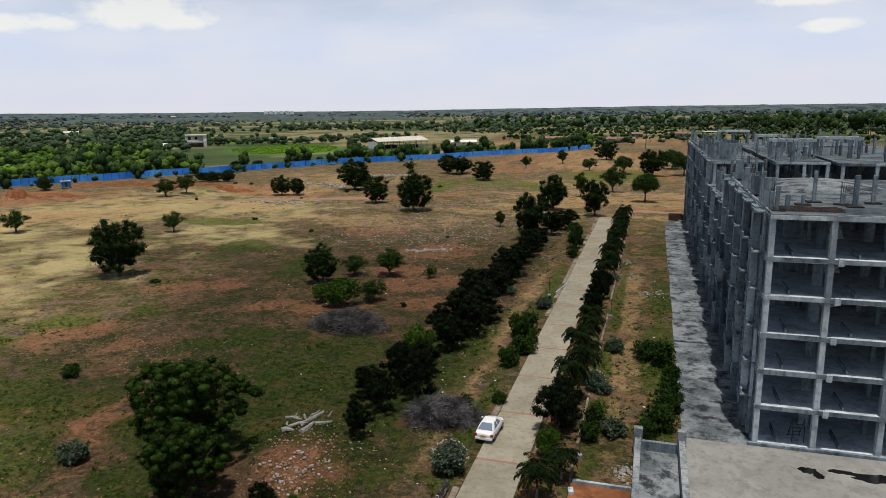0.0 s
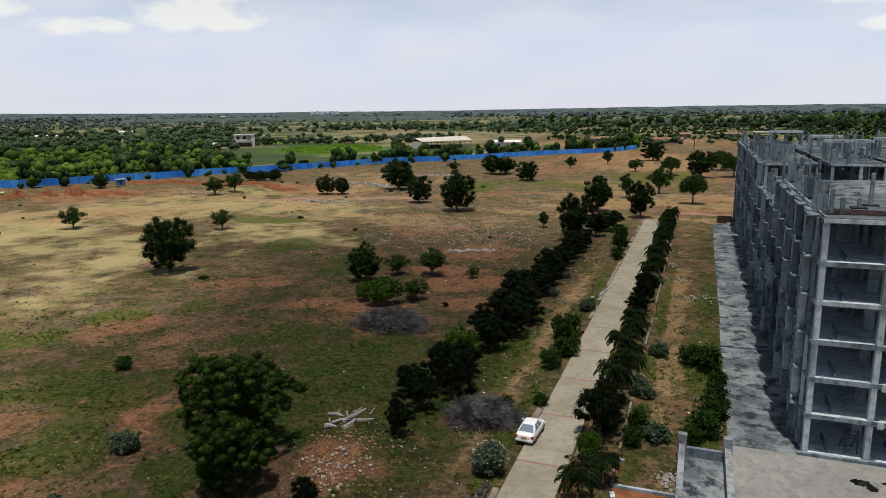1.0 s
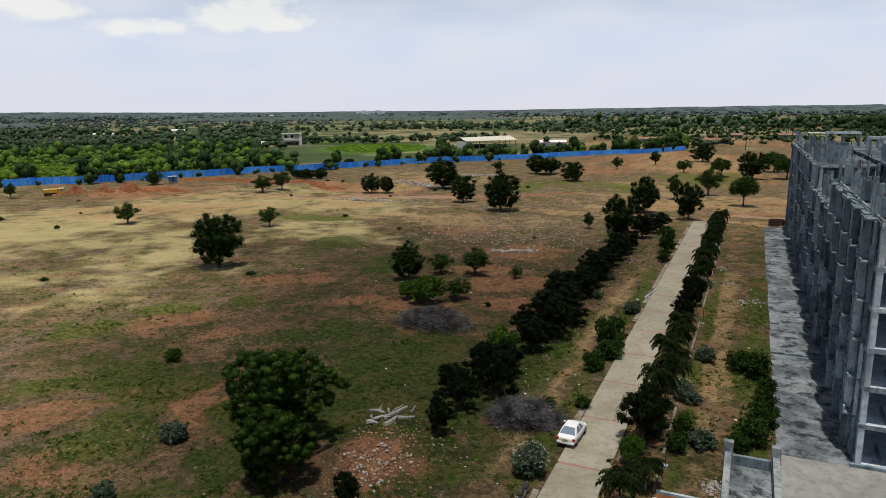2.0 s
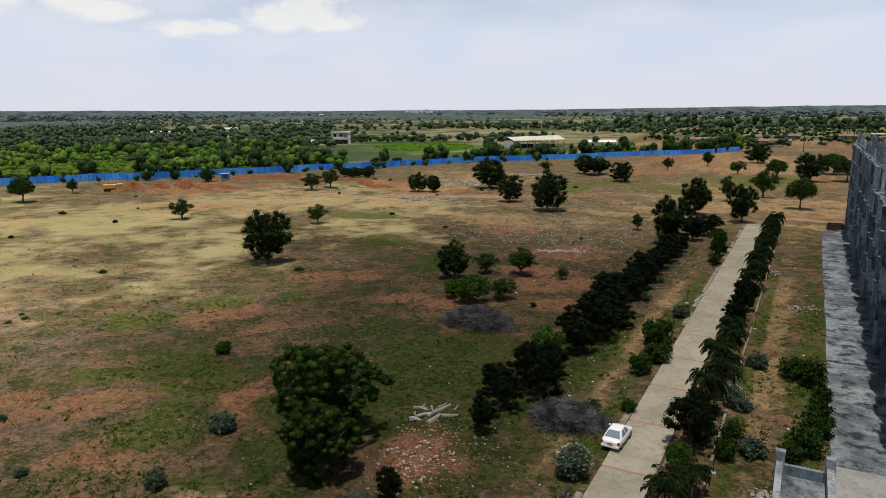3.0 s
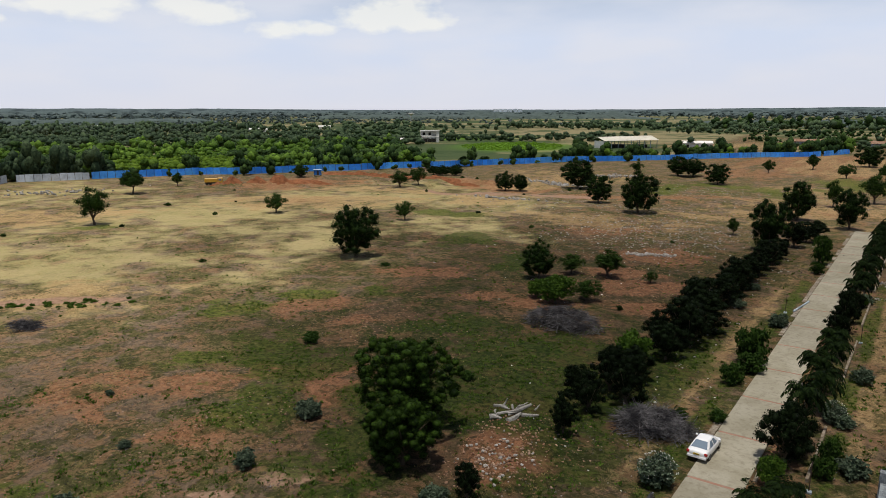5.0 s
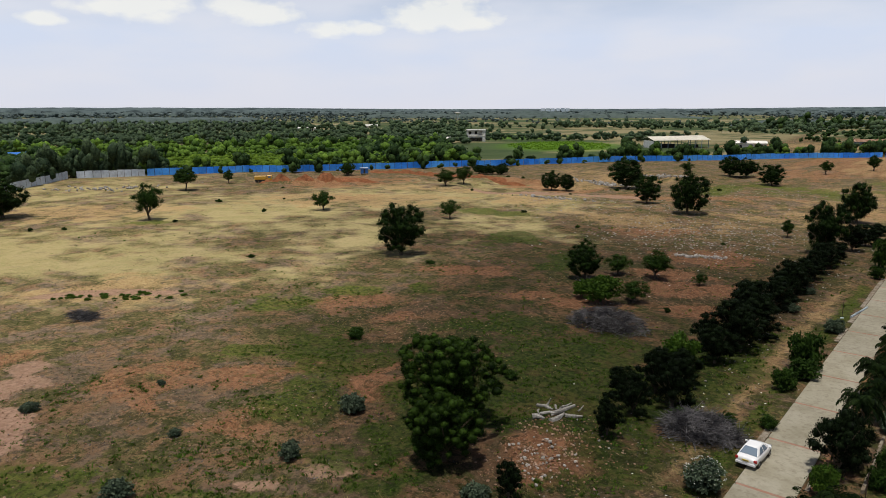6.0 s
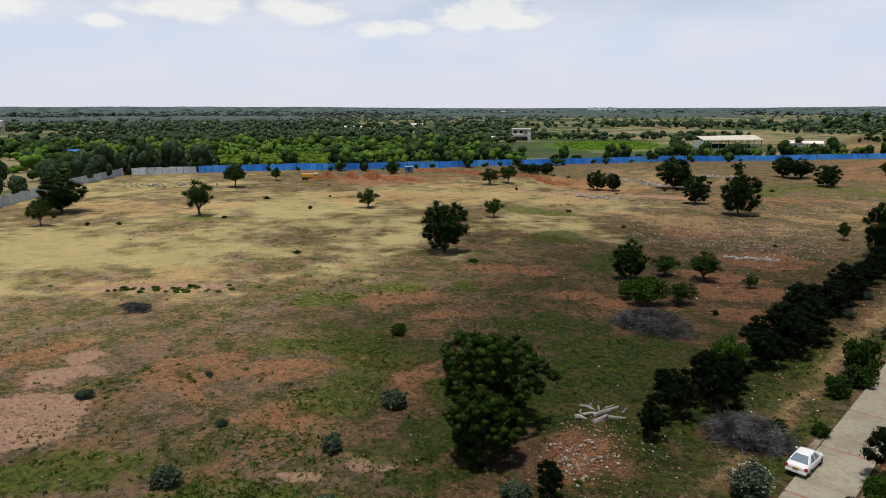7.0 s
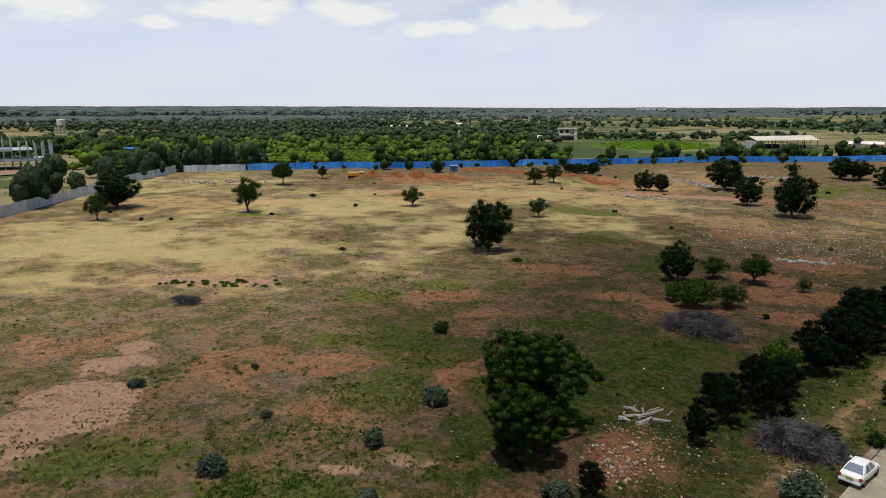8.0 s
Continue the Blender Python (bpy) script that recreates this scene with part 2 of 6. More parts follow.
def quads(name, v, mat):
    """A mesh of loose four-cornered leaves from an array of shape (n, 4, 3)."""
    n = len(v)
    me = bpy.data.meshes.new(name)
    me.vertices.add(4 * n), me.loops.add(4 * n), me.polygons.add(n)
    me.vertices.foreach_set("co", v.reshape(-1).astype(np.float32))
    me.loops.foreach_set("vertex_index", np.arange(4 * n, dtype=np.int32))
    me.polygons.foreach_set("loop_start", np.arange(0, 4 * n, 4, dtype=np.int32))
    me.update(calc_edges=True)
    me.materials.append(mat)
    return me


def lumps_and_quads(name, corners, faces, quad, mat):
    """One mesh from smooth leafy lumps, (n, k, 3) corners with the same faces, and (m, 4, 3) leaves."""
    n, k, m, nf = len(corners), corners.shape[1], len(quad), len(faces)
    tri = (np.arange(n)[:, None, None] * k + faces[None]).reshape(-1)
    me = bpy.data.meshes.new(name)
    me.vertices.add(n * k + 4 * m), me.loops.add(3 * n * nf + 4 * m), me.polygons.add(n * nf + m)
    me.vertices.foreach_set("co", np.concatenate([corners.reshape(-1), quad.reshape(-1)]).astype(np.float32))
    me.loops.foreach_set("vertex_index", np.concatenate([tri, n * k + np.arange(4 * m)]).astype(np.int32))
    me.polygons.foreach_set("loop_start", np.concatenate([np.arange(n * nf) * 3, 3 * n * nf + np.arange(m) * 4]).astype(np.int32))
    me.polygons.foreach_set("use_smooth", np.arange(n * nf + m) < n * nf)
    me.update(calc_edges=True)
    me.materials.append(mat)
    return me


_bm = bmesh.new()
bmesh.ops.create_icosphere(_bm, subdivisions=1, radius=1.0)
_bm.verts.index_update()
ICO, ICO_F = np.array([list(v.co) for v in _bm.verts]), np.array([[v.index for v in f.verts] for f in _bm.faces])
_bm.free()


def child(name, me, parent, label=""):
    ob = new(name, me)
    ob.parent = parent
    return tagged(ob, label)


def part(name, bm, material, parent, label=""):
    me = bpy.data.meshes.new(name)
    bmesh.ops.recalc_face_normals(bm, faces=bm.faces)
    bm.to_mesh(me), bm.free()
    me.materials.append(material)
    return child(name, me, parent, label)


def thing(name, label, category, group="", kind="", at=(0, 0, 0), turn=0.0):
    ob = new(name)
    ob.matrix_basis = pose(*at, 0, 0, turn)
    return tagged(ob, label, category, group, kind)


def box(bm, x0, x1, y0, y1, z0, z1, bevel=0.0):
    r = bmesh.ops.create_cube(bm, size=1.0, matrix=Matrix.Translation(((x0 + x1) / 2, (y0 + y1) / 2, (z0 + z1) / 2)) @ Matrix.Diagonal((x1 - x0, y1 - y0, z1 - z0, 1)))
    if bevel:
        edges = list({e for v in r["verts"] for e in v.link_edges})
        bmesh.ops.bevel(bm, geom=edges, offset=bevel, segments=1, affect="EDGES", profile=0.5)
    return bm


def boxes(*specs, bevel=0.0):
    bm = bmesh.new()
    for s in specs:
        box(bm, *s, bevel=bevel)
    return bm


def tube(bm, points, radii, sides=7, cap=True):
    """A tapered pipe through points."""
    rings = []
    for i, p in enumerate(points):
        p = Vector(p)
        d = (Vector(points[min(i + 1, len(points) - 1)]) - Vector(points[max(i - 1, 0)])).normalized()
        a = d.orthogonal().normalized() if abs(d.z) < 0.9 else Vector((1, 0, 0)) - d * d.x
        a.normalize()
        b = d.cross(a)
        rings.append([bm.verts.new(p + radii[i] * (math.cos(k * math.tau / sides) * a + math.sin(k * math.tau / sides) * b)) for k in range(sides)])
    for r, s in zip(rings, rings[1:]):
        for k in range(sides):
            bm.faces.new((r[k], r[(k + 1) % sides], s[(k + 1) % sides], s[k]))
    if cap:
        bm.faces.new(rings[0][::-1]), bm.faces.new(rings[-1])
    return bm


def leaf_quads(c, d, length, width, rng, face=None):
    """Leaves that start at c and point along d; face: the way their flat sides look."""
    n = len(c)
    d = d / np.maximum(np.linalg.norm(d, axis=1, keepdims=True), 1e-6)
    s = np.cross(d, rng.normal(size=(n, 3)) if face is None else face)
    s /= np.maximum(np.linalg.norm(s, axis=1, keepdims=True), 1e-6)
    L = (length * rng.uniform(0.6, 1.3, n))[:, None] if np.isscalar(length) else length[:, None]
    W = (width * rng.uniform(0.6, 1.3, n))[:, None] if np.isscalar(width) else width[:, None]
    return np.stack([c, c + 0.5 * L * d + 0.5 * W * s, c + L * d, c + 0.5 * L * d - 0.5 * W * s], axis=1)


def ball_dirs(n, rng):
    d = rng.normal(size=(n, 3))
    return d / np.linalg.norm(d, axis=1, keepdims=True)


def crown_quads(rng, clumps, per, leaf_size, centre=(0, 0, 0.62), radii=(0.5, 0.5, 0.37), clump=0.16, lump=0.25, low=-0.55, droop=0.35, loose=0.45, taper=0.0, under=0.25):
    """A crown of leafy clumps over an uneven ellipsoid."""
    centre, radii = np.array(centre), np.array(radii)
    d = ball_dirs(clumps * 3, rng)
    d = d[d[:, 2] > low][:clumps]
    f1, f2 = rng.uniform(0, 6.28, 3), rng.uniform(0, 6.28, 3)
    uneven = 1 + lump * (np.sin(3 * d[:, 0] + f1[0]) * np.sin(3 * d[:, 1] + f1[1]) + 0.6 * np.sin(5 * d[:, 2] + f2[0]) * np.sin(5 * d[:, 0] + f2[1]))
    r = np.where(rng.random(len(d)) < 0.88, rng.uniform(0.82, 1.0, len(d)), rng.uniform(0.4, 0.8, len(d))) * np.clip(uneven, 0.55, 1.12)
    pts = centre + d * r[:, None] * (radii - 0.6 * clump * np.array([1, 1, 0.9]))
    pts[:, :2] = centre[:2] + (pts[:, :2] - centre[:2]) * (1 - taper * np.clip(d[:, 2:], -0.3, 1))
    size = clump * rng.uniform(0.6, 1.25, len(pts))
    k = ball_dirs(len(pts) * per, rng)
    k[:, 2] = np.abs(k[:, 2]) * 0.9 - under if under < 0.5 else k[:, 2] * 0.9 + 0.1
    base = np.repeat(pts, per, axis=0) + k * np.repeat(size, per)[:, None] * rng.uniform(0.5, 1.05, (len(k), 1)) * np.array([1, 1, 0.85])
    # leaves of the shaded inside
    m = len(k) // 4
    inner = ball_dirs(m, rng)
    base = np.concatenate([base, centre + inner * rng.uniform(0.15, 0.72, (m, 1)) * radii * np.array([0.92, 0.92, 0.9])])
    k = np.concatenate([k, inner])
    leaf_size = np.concatenate([leaf_size * rng.uniform(0.6, 1.3, len(k) - m), leaf_size * 1.5 * rng.uniform(0.7, 1.3, m)])
    face = k + loose * rng.normal(size=k.shape)
    way = np.cross(face, rng.normal(size=k.shape))
    way = way / np.maximum(np.linalg.norm(way, axis=1, keepdims=True), 1e-6) + np.array([0, 0, -droop])
    return leaf_quads(base, way, leaf_size, leaf_size * 0.6, rng, face), pts, size


def tree_kind(name, seed, leaf_mat, label, clumps=90, per=70, leaf_size=0.055, centre=(0, 0, 0.62), radii=(0.5, 0.5, 0.37), clump=0.13, lump=0.25,
              trunk=0.035, fork=0.3, limbs=8, low=-0.55, loose=0.45, bark=None, category="tree", group="", core=0.0, taper=0.0, under=0.25):
    """A tree one metre high and about one wide, to be copied and scaled: tapered trunk with limbs, and a crown of leaves."""
    rng = np.random.default_rng(seed)
    ob = thing(name, label, category, group)
    bm = bmesh.new()
    lean = rng.uniform(-0.04, 0.04, 2)
    tube(bm, [(0, 0, -0.02), (lean[0] * 0.5, lean[1] * 0.5, fork * 0.5), (lean[0], lean[1], fork)], [trunk * 1.35, trunk, trunk * 0.8], 8)
    for i in range(limbs):
        a = math.tau * i / limbs + rng.uniform(-0.3, 0.3)
        reach, up = rng.uniform(0.5, 0.85), rng.uniform(0.35, 0.95)
        tip = (centre[0] + reach * radii[0] * math.cos(a), centre[1] + reach * radii[1] * math.sin(a), fork + (centre[2] + 0.6 * radii[2] - fork) * up)
        mid = (0.45 * tip[0] + lean[0] * 0.5, 0.45 * tip[1] + lean[1] * 0.5, 0.55 * tip[2] + 0.45 * fork)
        tube(bm, [(lean[0], lean[1], fork * 0.92), mid, tip], [trunk * 0.6, trunk * 0.38, trunk * 0.12], 5)
    part("trunk", bm, bark or BARK, ob)
    leaves, pts, size = crown_quads(rng, clumps, per, leaf_size, centre, radii, clump, lump, low, loose=loose, taper=taper, under=under)
    # the close-leaved heart of every tuft
    hearts = pts[:, None, :] + ICO[None] * (core * size)[:, None, None] * rng.uniform(0.8, 1.15, (len(pts), len(ICO), 1)) * np.array([1, 1, 0.85])
    child("crown", lumps_and_quads("crown", hearts if core else hearts[:0], ICO_F, leaves, leaf_mat), ob)
    return ob


def planted(kind, x, y, h, w, turn, z=0.0):
    return copy_thing(kind, pose(x, y, z, 0, 0, turn) @ Matrix.Diagonal((w, w, h, 1)))


def remove(kind):
    for o in (*kind.children_recursive, kind):
        bpy.data.objects.remove(o)

# ---- ground ----
# soil zones of the field: centre x, y, half axes, turn in degrees
RED = [(-84, 19, 7, 5, 46), (-69, 67, 7.0, 5.0, 46), (-61, 66, 4.5, 3.5, 47), (-47, 47, 4.0, 2.6, 46), (-55.5, 46, 3.0, 2.4, 46), (-45, 44.5, 3.0, 1.8, 46), (-58, 40, 4.5, 3.2, 46), (-66, 33, 4.0, 5.0, 46),
       (-49.3, 50, 3.4, 2.2, 46), (-49, 32, 3.2, 3.0, 47), (-29.5, 53.5, 3.4, 2.6, 46), (-25.5, 44.0, 4.2, 3.6, 46), (-27, 92, 5.0, 5.0, 0), (-36, 103, 8.0, 5.0, 10), (-43, 110, 7.0, 4.0, 10), (-45, 85, 5.0, 3.0, 30),
       (-53, 85, 5.0, 3.0, 30), (-67, 92, 7.0, 4.0, 40), (-74, 91, 5.0, 3.0, 40), (-44, 128, 9, 6, 10), (-60, 150, 14, 7, 46), (-57, 217, 15, 9, 10), (-66, 205, 12, 9, 20), (-191, 174, 22, 12, 47), (-159, 145, 12, 7, 47),
       (-43, 353, 24, 40, 8), (-1, 298, 16, 26, 0), (-19, 323, 18, 26, 0), (-64, 315, 18, 22, 0), (6, 223, 14, 10, 0), (-200, 190, 24, 14, 12), (-150, 222, 30, 5, 0), (-120, 215, 26, 6, 12), (-90, 205, 16, 7, 10),
       (-37, 411, 60, 60, 8), (-40, 640, 90, 60, 0), (20, 560, 60, 40, 0), (2, 196, 10, 8, 12), (-20, 205, 14, 6, 0), (-8.2, 58, 0.6, 30, 0), (-8.1, 130, 0.5, 40, 0)]
# scraped bare earth, almost without growth
BARE = [(-64.5, 13, 5.0, 5.0, 46), (-69, 17, 5.5, 4.0, 46), (-74.5, 22.4, 4.2, 3.4, 46), (-78.5, 26.2, 2.6, 2.2, 46), (-62, 17.3, 3.4, 2.0, 46), (-59.5, 10, 4.0, 2.6, 46), (-37, 32.7, 2.4, 1.4, 40), (-40, 27.4, 2.2, 1.0, 40),
        (-42, 22.9, 2.2, 1.0, 40), (-104, 45, 8.0, 2.0, 50), (-97, 51, 4.0, 1.4, 46), (-133, 194, 16, 4, 12), (-122, 204, 10, 4, 12), (-96, 201, 12, 4, 10), (1, 191, 9, 3, 0)]
STRAW = [(-122, 58, 26, 20, 46), (-150, 205, 40, 14, 20), (-148, 48, 41.2, 38.6, 46), (-156, 119, 48.4, 45.1, 47), (-153, 158, 45.7, 29.3, 47), (-240, 108, 42.8, 48.1, 47),
         (-96, 131, 25.9, 20.2, 46), (-138, 173, 47.0, 40.0, 13), (-105, 99, 16.4, 32.3, 14)]
PALE = [(-2.2, 96, 1.7, 46, 0), (-17.0, 90, 0.9, 42, 0), (-150, 182, 26, 10, 12), (-128, 190, 24, 9, 12), (-146, 158, 18, 9, 30), (-168, 146, 14, 7, 46), (-95, 560, 70, 40, 20), (-20, 620, 70, 40, 0), (-5, 212, 40, 10, 0), (-25, 262, 34, 16, 0), (-35, 196, 14, 6, 10), (-105, 48, 12.7, 6.4, 46), (-112, 177, 9.9, 9.2, 46), (-190, 82, 18.9, 12.4, 47), (-67, 158, 19.6, 12.5, 13), (-148, 149, 30.6, 13.6, 47),
        (-19, 371, 32.7, 68.7, 9), (-122, 267, 19.7, 28.9, 47), (-117, 234, 12.7, 18.0, 11), (0, 181, 60, 4, 0), (-12, 230, 30, 10, 0)]
GREEN = [(-53, 16, 10.4, 4.4, 46), (-49, 40, 3.8, 6.2, 47), (-35, 67, 9.7, 8.1, 47), (-79, 59, 5.8, 4.5, 46), (-67, 78, 3.0, 3.4, 46),
         (-160, 84, 4.0, 3.0, 46), (-38, 51, 5.8, 9.5, 46), (-64, 46, 4.6, 4.1, 47), (-58, 50, 7.9, 6.6, 15), (-31, 68, 7.5, 10.9, 16),
         (-63, 261, 15.0, 17.1, 11), (-72, 239, 15.9, 13.2, 47), (-43, 21, 10.3, 2.5, 47), (-31, 58, 6.6, 5.6, 16), (1.5, 90, 1.8, 45, 0)]
GREEN += [(-53.5, 13.5, 3.6, 2.0, 46), (-52.5, 17, 3.4, 2.2, 46), (-52, 20, 2.6, 1.6, 46), (-75, 70.5, 4.5, 2.4, 40), (-65.5, 78, 4.0, 2.2, 40), (-34.3, 52, 2.6, 2.0, 40), (-59, 51, 4.0, 2.0, 40), (-55, 54, 4.0, 2.0, 40), (-47.3, 39.2, 3.2, 1.8, 40), (-36.4, 57.5, 4.0, 3.0, 30), (-15, 290, 18, 30, 0), (-40, 245, 9, 14, 20), (-60, 108, 6, 9, 30), (-48, 68, 7, 6, 10), (-80, 120, 7, 9, 30), (-105, 150, 9, 5, 0), (-4.3, 85, 0.7, 60, 0), (-14.6, 90, 0.8, 60, 0), (-29, 57, 9, 9, 16), (-22, 66, 4, 22, 0), (-37, 38, 6, 7, 40)]
_tables = np.random.default_rng(11).random((8, 256, 256))


def value_noise(x, y, cell, k=0):
    """Smooth noise of 0 to 1 on a plan, one lattice point every cell metres."""
    u, v = np.asarray(x) / cell + 97.3 * k + 40, np.asarray(y) / cell + 41.7 * k + 40
    i, j = np.floor(u).astype(int), np.floor(v).astype(int)
    a, b = u - i, v - j
    a, b = a * a * (3 - 2 * a), b * b * (3 - 2 * b)
    t = _tables[k % 8]
    g = lambda p, q: t[p % 256, q % 256]
    return (g(i, j) * (1 - a) + g(i + 1, j) * a) * (1 - b) + (g(i, j + 1) * (1 - a) + g(i + 1, j + 1) * a) * b


def fbm(x, y, cell, k=0):
    return sum(value_noise(x, y, cell / 2 ** o, k + o) * 0.5 ** o for o in range(4)) / 1.875


def zone(x, y, ellipses, wobble=0.55, slope=1.6):
    """How much a place belongs to a soil zone, with a ragged rim."""
    best = np.zeros_like(x)
    n = (fbm(x, y, 9.0, 1) - 0.5) * 3.2 * wobble + (fbm(x, y, 2.6, 4) - 0.5) * 2.6 * wobble
    for cx, cy, ra, rb, turn in ellipses:
        c, s = math.cos(radians(turn)), math.sin(radians(turn))
        u, v = ((x - cx) * c + (y - cy) * s) / ra, (-(x - cx) * s + (y - cy) * c) / rb
        best = np.maximum(best, np.clip((1.25 - np.sqrt(u * u + v * v) + n) * slope, 0, 1))
    return best


def smooth(v, lo, hi):
    u = np.clip((v - lo) / (hi - lo), 0, 1)
    return u * u * (3 - 2 * u)


def flatness(x, y):
    """1 where the ground is free to roll, 0 under the road, the yard and the buildings."""
    paved = smooth(x, -16.0, -14.0) * (1 - smooth(y, 196, 204))
    return (1 - paved) * (1 - smooth(np.hypot(x, y), 400, 700))


HEAPS = [(-209, 162, 3.4, 2.2), (-203.5, 168.5, 3.6, 1.9), (-197.5, 174, 4.2, 2.4), (-191, 178, 5.0, 1.2), (-186, 182, 4.5, 0.8), (-213, 158, 2.2, 0.8)]   # dug red earth
RISES = [(-26.5, 46.5, 3.6, 0.9), (-27.5, 50.0, 2.2, 0.6), (-62, 205, 12, 1.6), (-50, 215, 10, 1.2), (-85, 262, 16, 1.4), (-150, 215, 18, 1.0), (-120, 178, 8, 0.5)]
PITS = [(-49.2, 32.1, 1.3, 0.45), (-128, 205, 22, 1.3), (-110, 250, 20, 1.4), (-75, 268, 18, 1.2), (-168, 204, 12, 1.0)]


def ground_z(x, y):
    x, y = np.asarray(x, float), np.asarray(y, float)
    z = (fbm(x, y, 24.0, 2) - 0.5) * 0.9 + (fbm(x, y, 5.0, 3) - 0.5) * 0.28 + (value_noise(x, y, 1.3, 5) - 0.5) * 0.10
    for cx, cy, r, h in HEAPS + RISES:
        q = ((x - cx) ** 2 + (y - cy) ** 2) / (r * r)
        z = z + h * np.exp(-q) * (0.8 + 0.4 * fbm(x, y, 2.5, 6))
    for cx, cy, r, h in PITS:
        q = np.sqrt((x - cx) ** 2 + (y - cy) ** 2) / r + (fbm(x, y, 10.0, 7) - 0.5) * 0.5
        z = z - h * (1 - smooth(q, 0.75, 1.05))
    return z * flatness(x, y) - 0.04


def axis(lo, hi, step, far):
    """Even steps between lo and hi, then ever longer ones out to far."""
    a = list(np.arange(lo, hi + step / 2, step))
    s, right = step, []
    while (right or a)[-1] < far:
        s *= 1.13
        right.append((right or a)[-1] + s)
    s, left = step, []
    while (left or a[:1])[-1] > -far:
        s *= 1.13
        left.append((left or a[:1])[-1] - s)
    return np.array(left[::-1] + a + right)


BLUE_LINE = [(-275, 145), (-268, 161), (-258, 176), (-245, 191), (-236, 210), (-214, 238), (-192, 273), (-175, 305), (-149, 342), (-127, 371), (-105, 398), (-81, 429), (-55, 456), (-42, 488)]
GREY_LINE = [(-150, -30), (-198, 37), (-207, 45.4), (-218, 55), (-230, 66), (-264, 92), (-277, 108), (-290, 120), (-282, 136), (-275.5, 144.5)]


def fence_limit(bearing):
    """How far the site reaches along a bearing; open plots go on past the fence's end."""
    pts = GREY_LINE + BLUE_LINE[:-2]
    b = np.array([math.atan2(-x, y) for x, y in pts] + [radians(11), radians(-60)])
    d = np.array([math.hypot(x, y) for x, y in pts] + [900.0, 900.0])
    o = np.argsort(b)
    return np.interp(bearing, b[o], d[o])


gx, gy = axis(-232, 44, 1.0, 9000), axis(0, 232, 1.0, 9000)
GX, GY = np.meshgrid(gx, gy)
X, Y = GX.ravel(), GY.ravel()
nx, ny = len(gx), len(gy)
idx = np.arange(nx * ny).reshape(ny, nx)
F = np.stack([idx[:-1, :-1], idx[:-1, 1:], idx[1:, 1:], idx[1:, :-1]], axis=-1).reshape(-1, 4)
me = bpy.data.meshes.new("ground")
me.vertices.add(len(X)), me.loops.add(F.size), me.polygons.add(len(F))
me.vertices.foreach_set("co", np.stack([X, Y, ground_z(X, Y)], axis=1).ravel().astype(np.float32))
me.loops.foreach_set("vertex_index", F.ravel().astype(np.int32))
me.polygons.foreach_set("loop_start", np.arange(0, F.size, 4, dtype=np.int32))
me.polygons.foreach_set("use_smooth", np.ones(len(F), bool))
me.update(calc_edges=True)
D = np.hypot(X, Y)
soil = np.stack([zone(X, Y, RED), zone(X, Y, STRAW, 0.7, 0.9), zone(X, Y, PALE, 0.8, 1.2), np.ones_like(X)], axis=1)
# what grows there: weeds, crops behind the fence, far country
BEAR = np.arctan2(-X, Y)
PLOTS = [(-95, 560, 80, 60, 20), (-20, 600, 80, 70, 0), (-130, 520, 40, 30, 30), (-60, 700, 90, 40, 0)]      # graded building plots beyond the fence
beyond = smooth(D - fence_limit(BEAR), 0, 25) * (1 - zone(X, Y, PLOTS, 0.3))
CROPS = [(-258, 455, 62, 40, 118), (-330, 300, 60, 40, 40), (-420, 560, 90, 60, 30)]
growth = np.stack([zone(X, Y, GREEN), zone(X, Y, CROPS, 0.1), beyond, np.ones_like(X)], axis=1)
# paler grazed pasture; the near lane corner darkened in colour as cloud shade
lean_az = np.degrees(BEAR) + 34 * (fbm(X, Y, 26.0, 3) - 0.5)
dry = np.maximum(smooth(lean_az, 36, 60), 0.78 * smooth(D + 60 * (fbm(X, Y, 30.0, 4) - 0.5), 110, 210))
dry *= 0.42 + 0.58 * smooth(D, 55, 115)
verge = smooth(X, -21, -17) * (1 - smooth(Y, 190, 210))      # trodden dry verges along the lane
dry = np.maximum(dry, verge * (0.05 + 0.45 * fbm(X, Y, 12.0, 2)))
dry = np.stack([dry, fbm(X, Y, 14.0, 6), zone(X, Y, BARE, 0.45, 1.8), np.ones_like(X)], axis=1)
for name, data in (("soil", soil), ("growth", growth), ("dry", dry)):
    att = me.color_attributes.new(name, "FLOAT_COLOR", "POINT")
    att.data.foreach_set("color", data.astype(np.float32).ravel())


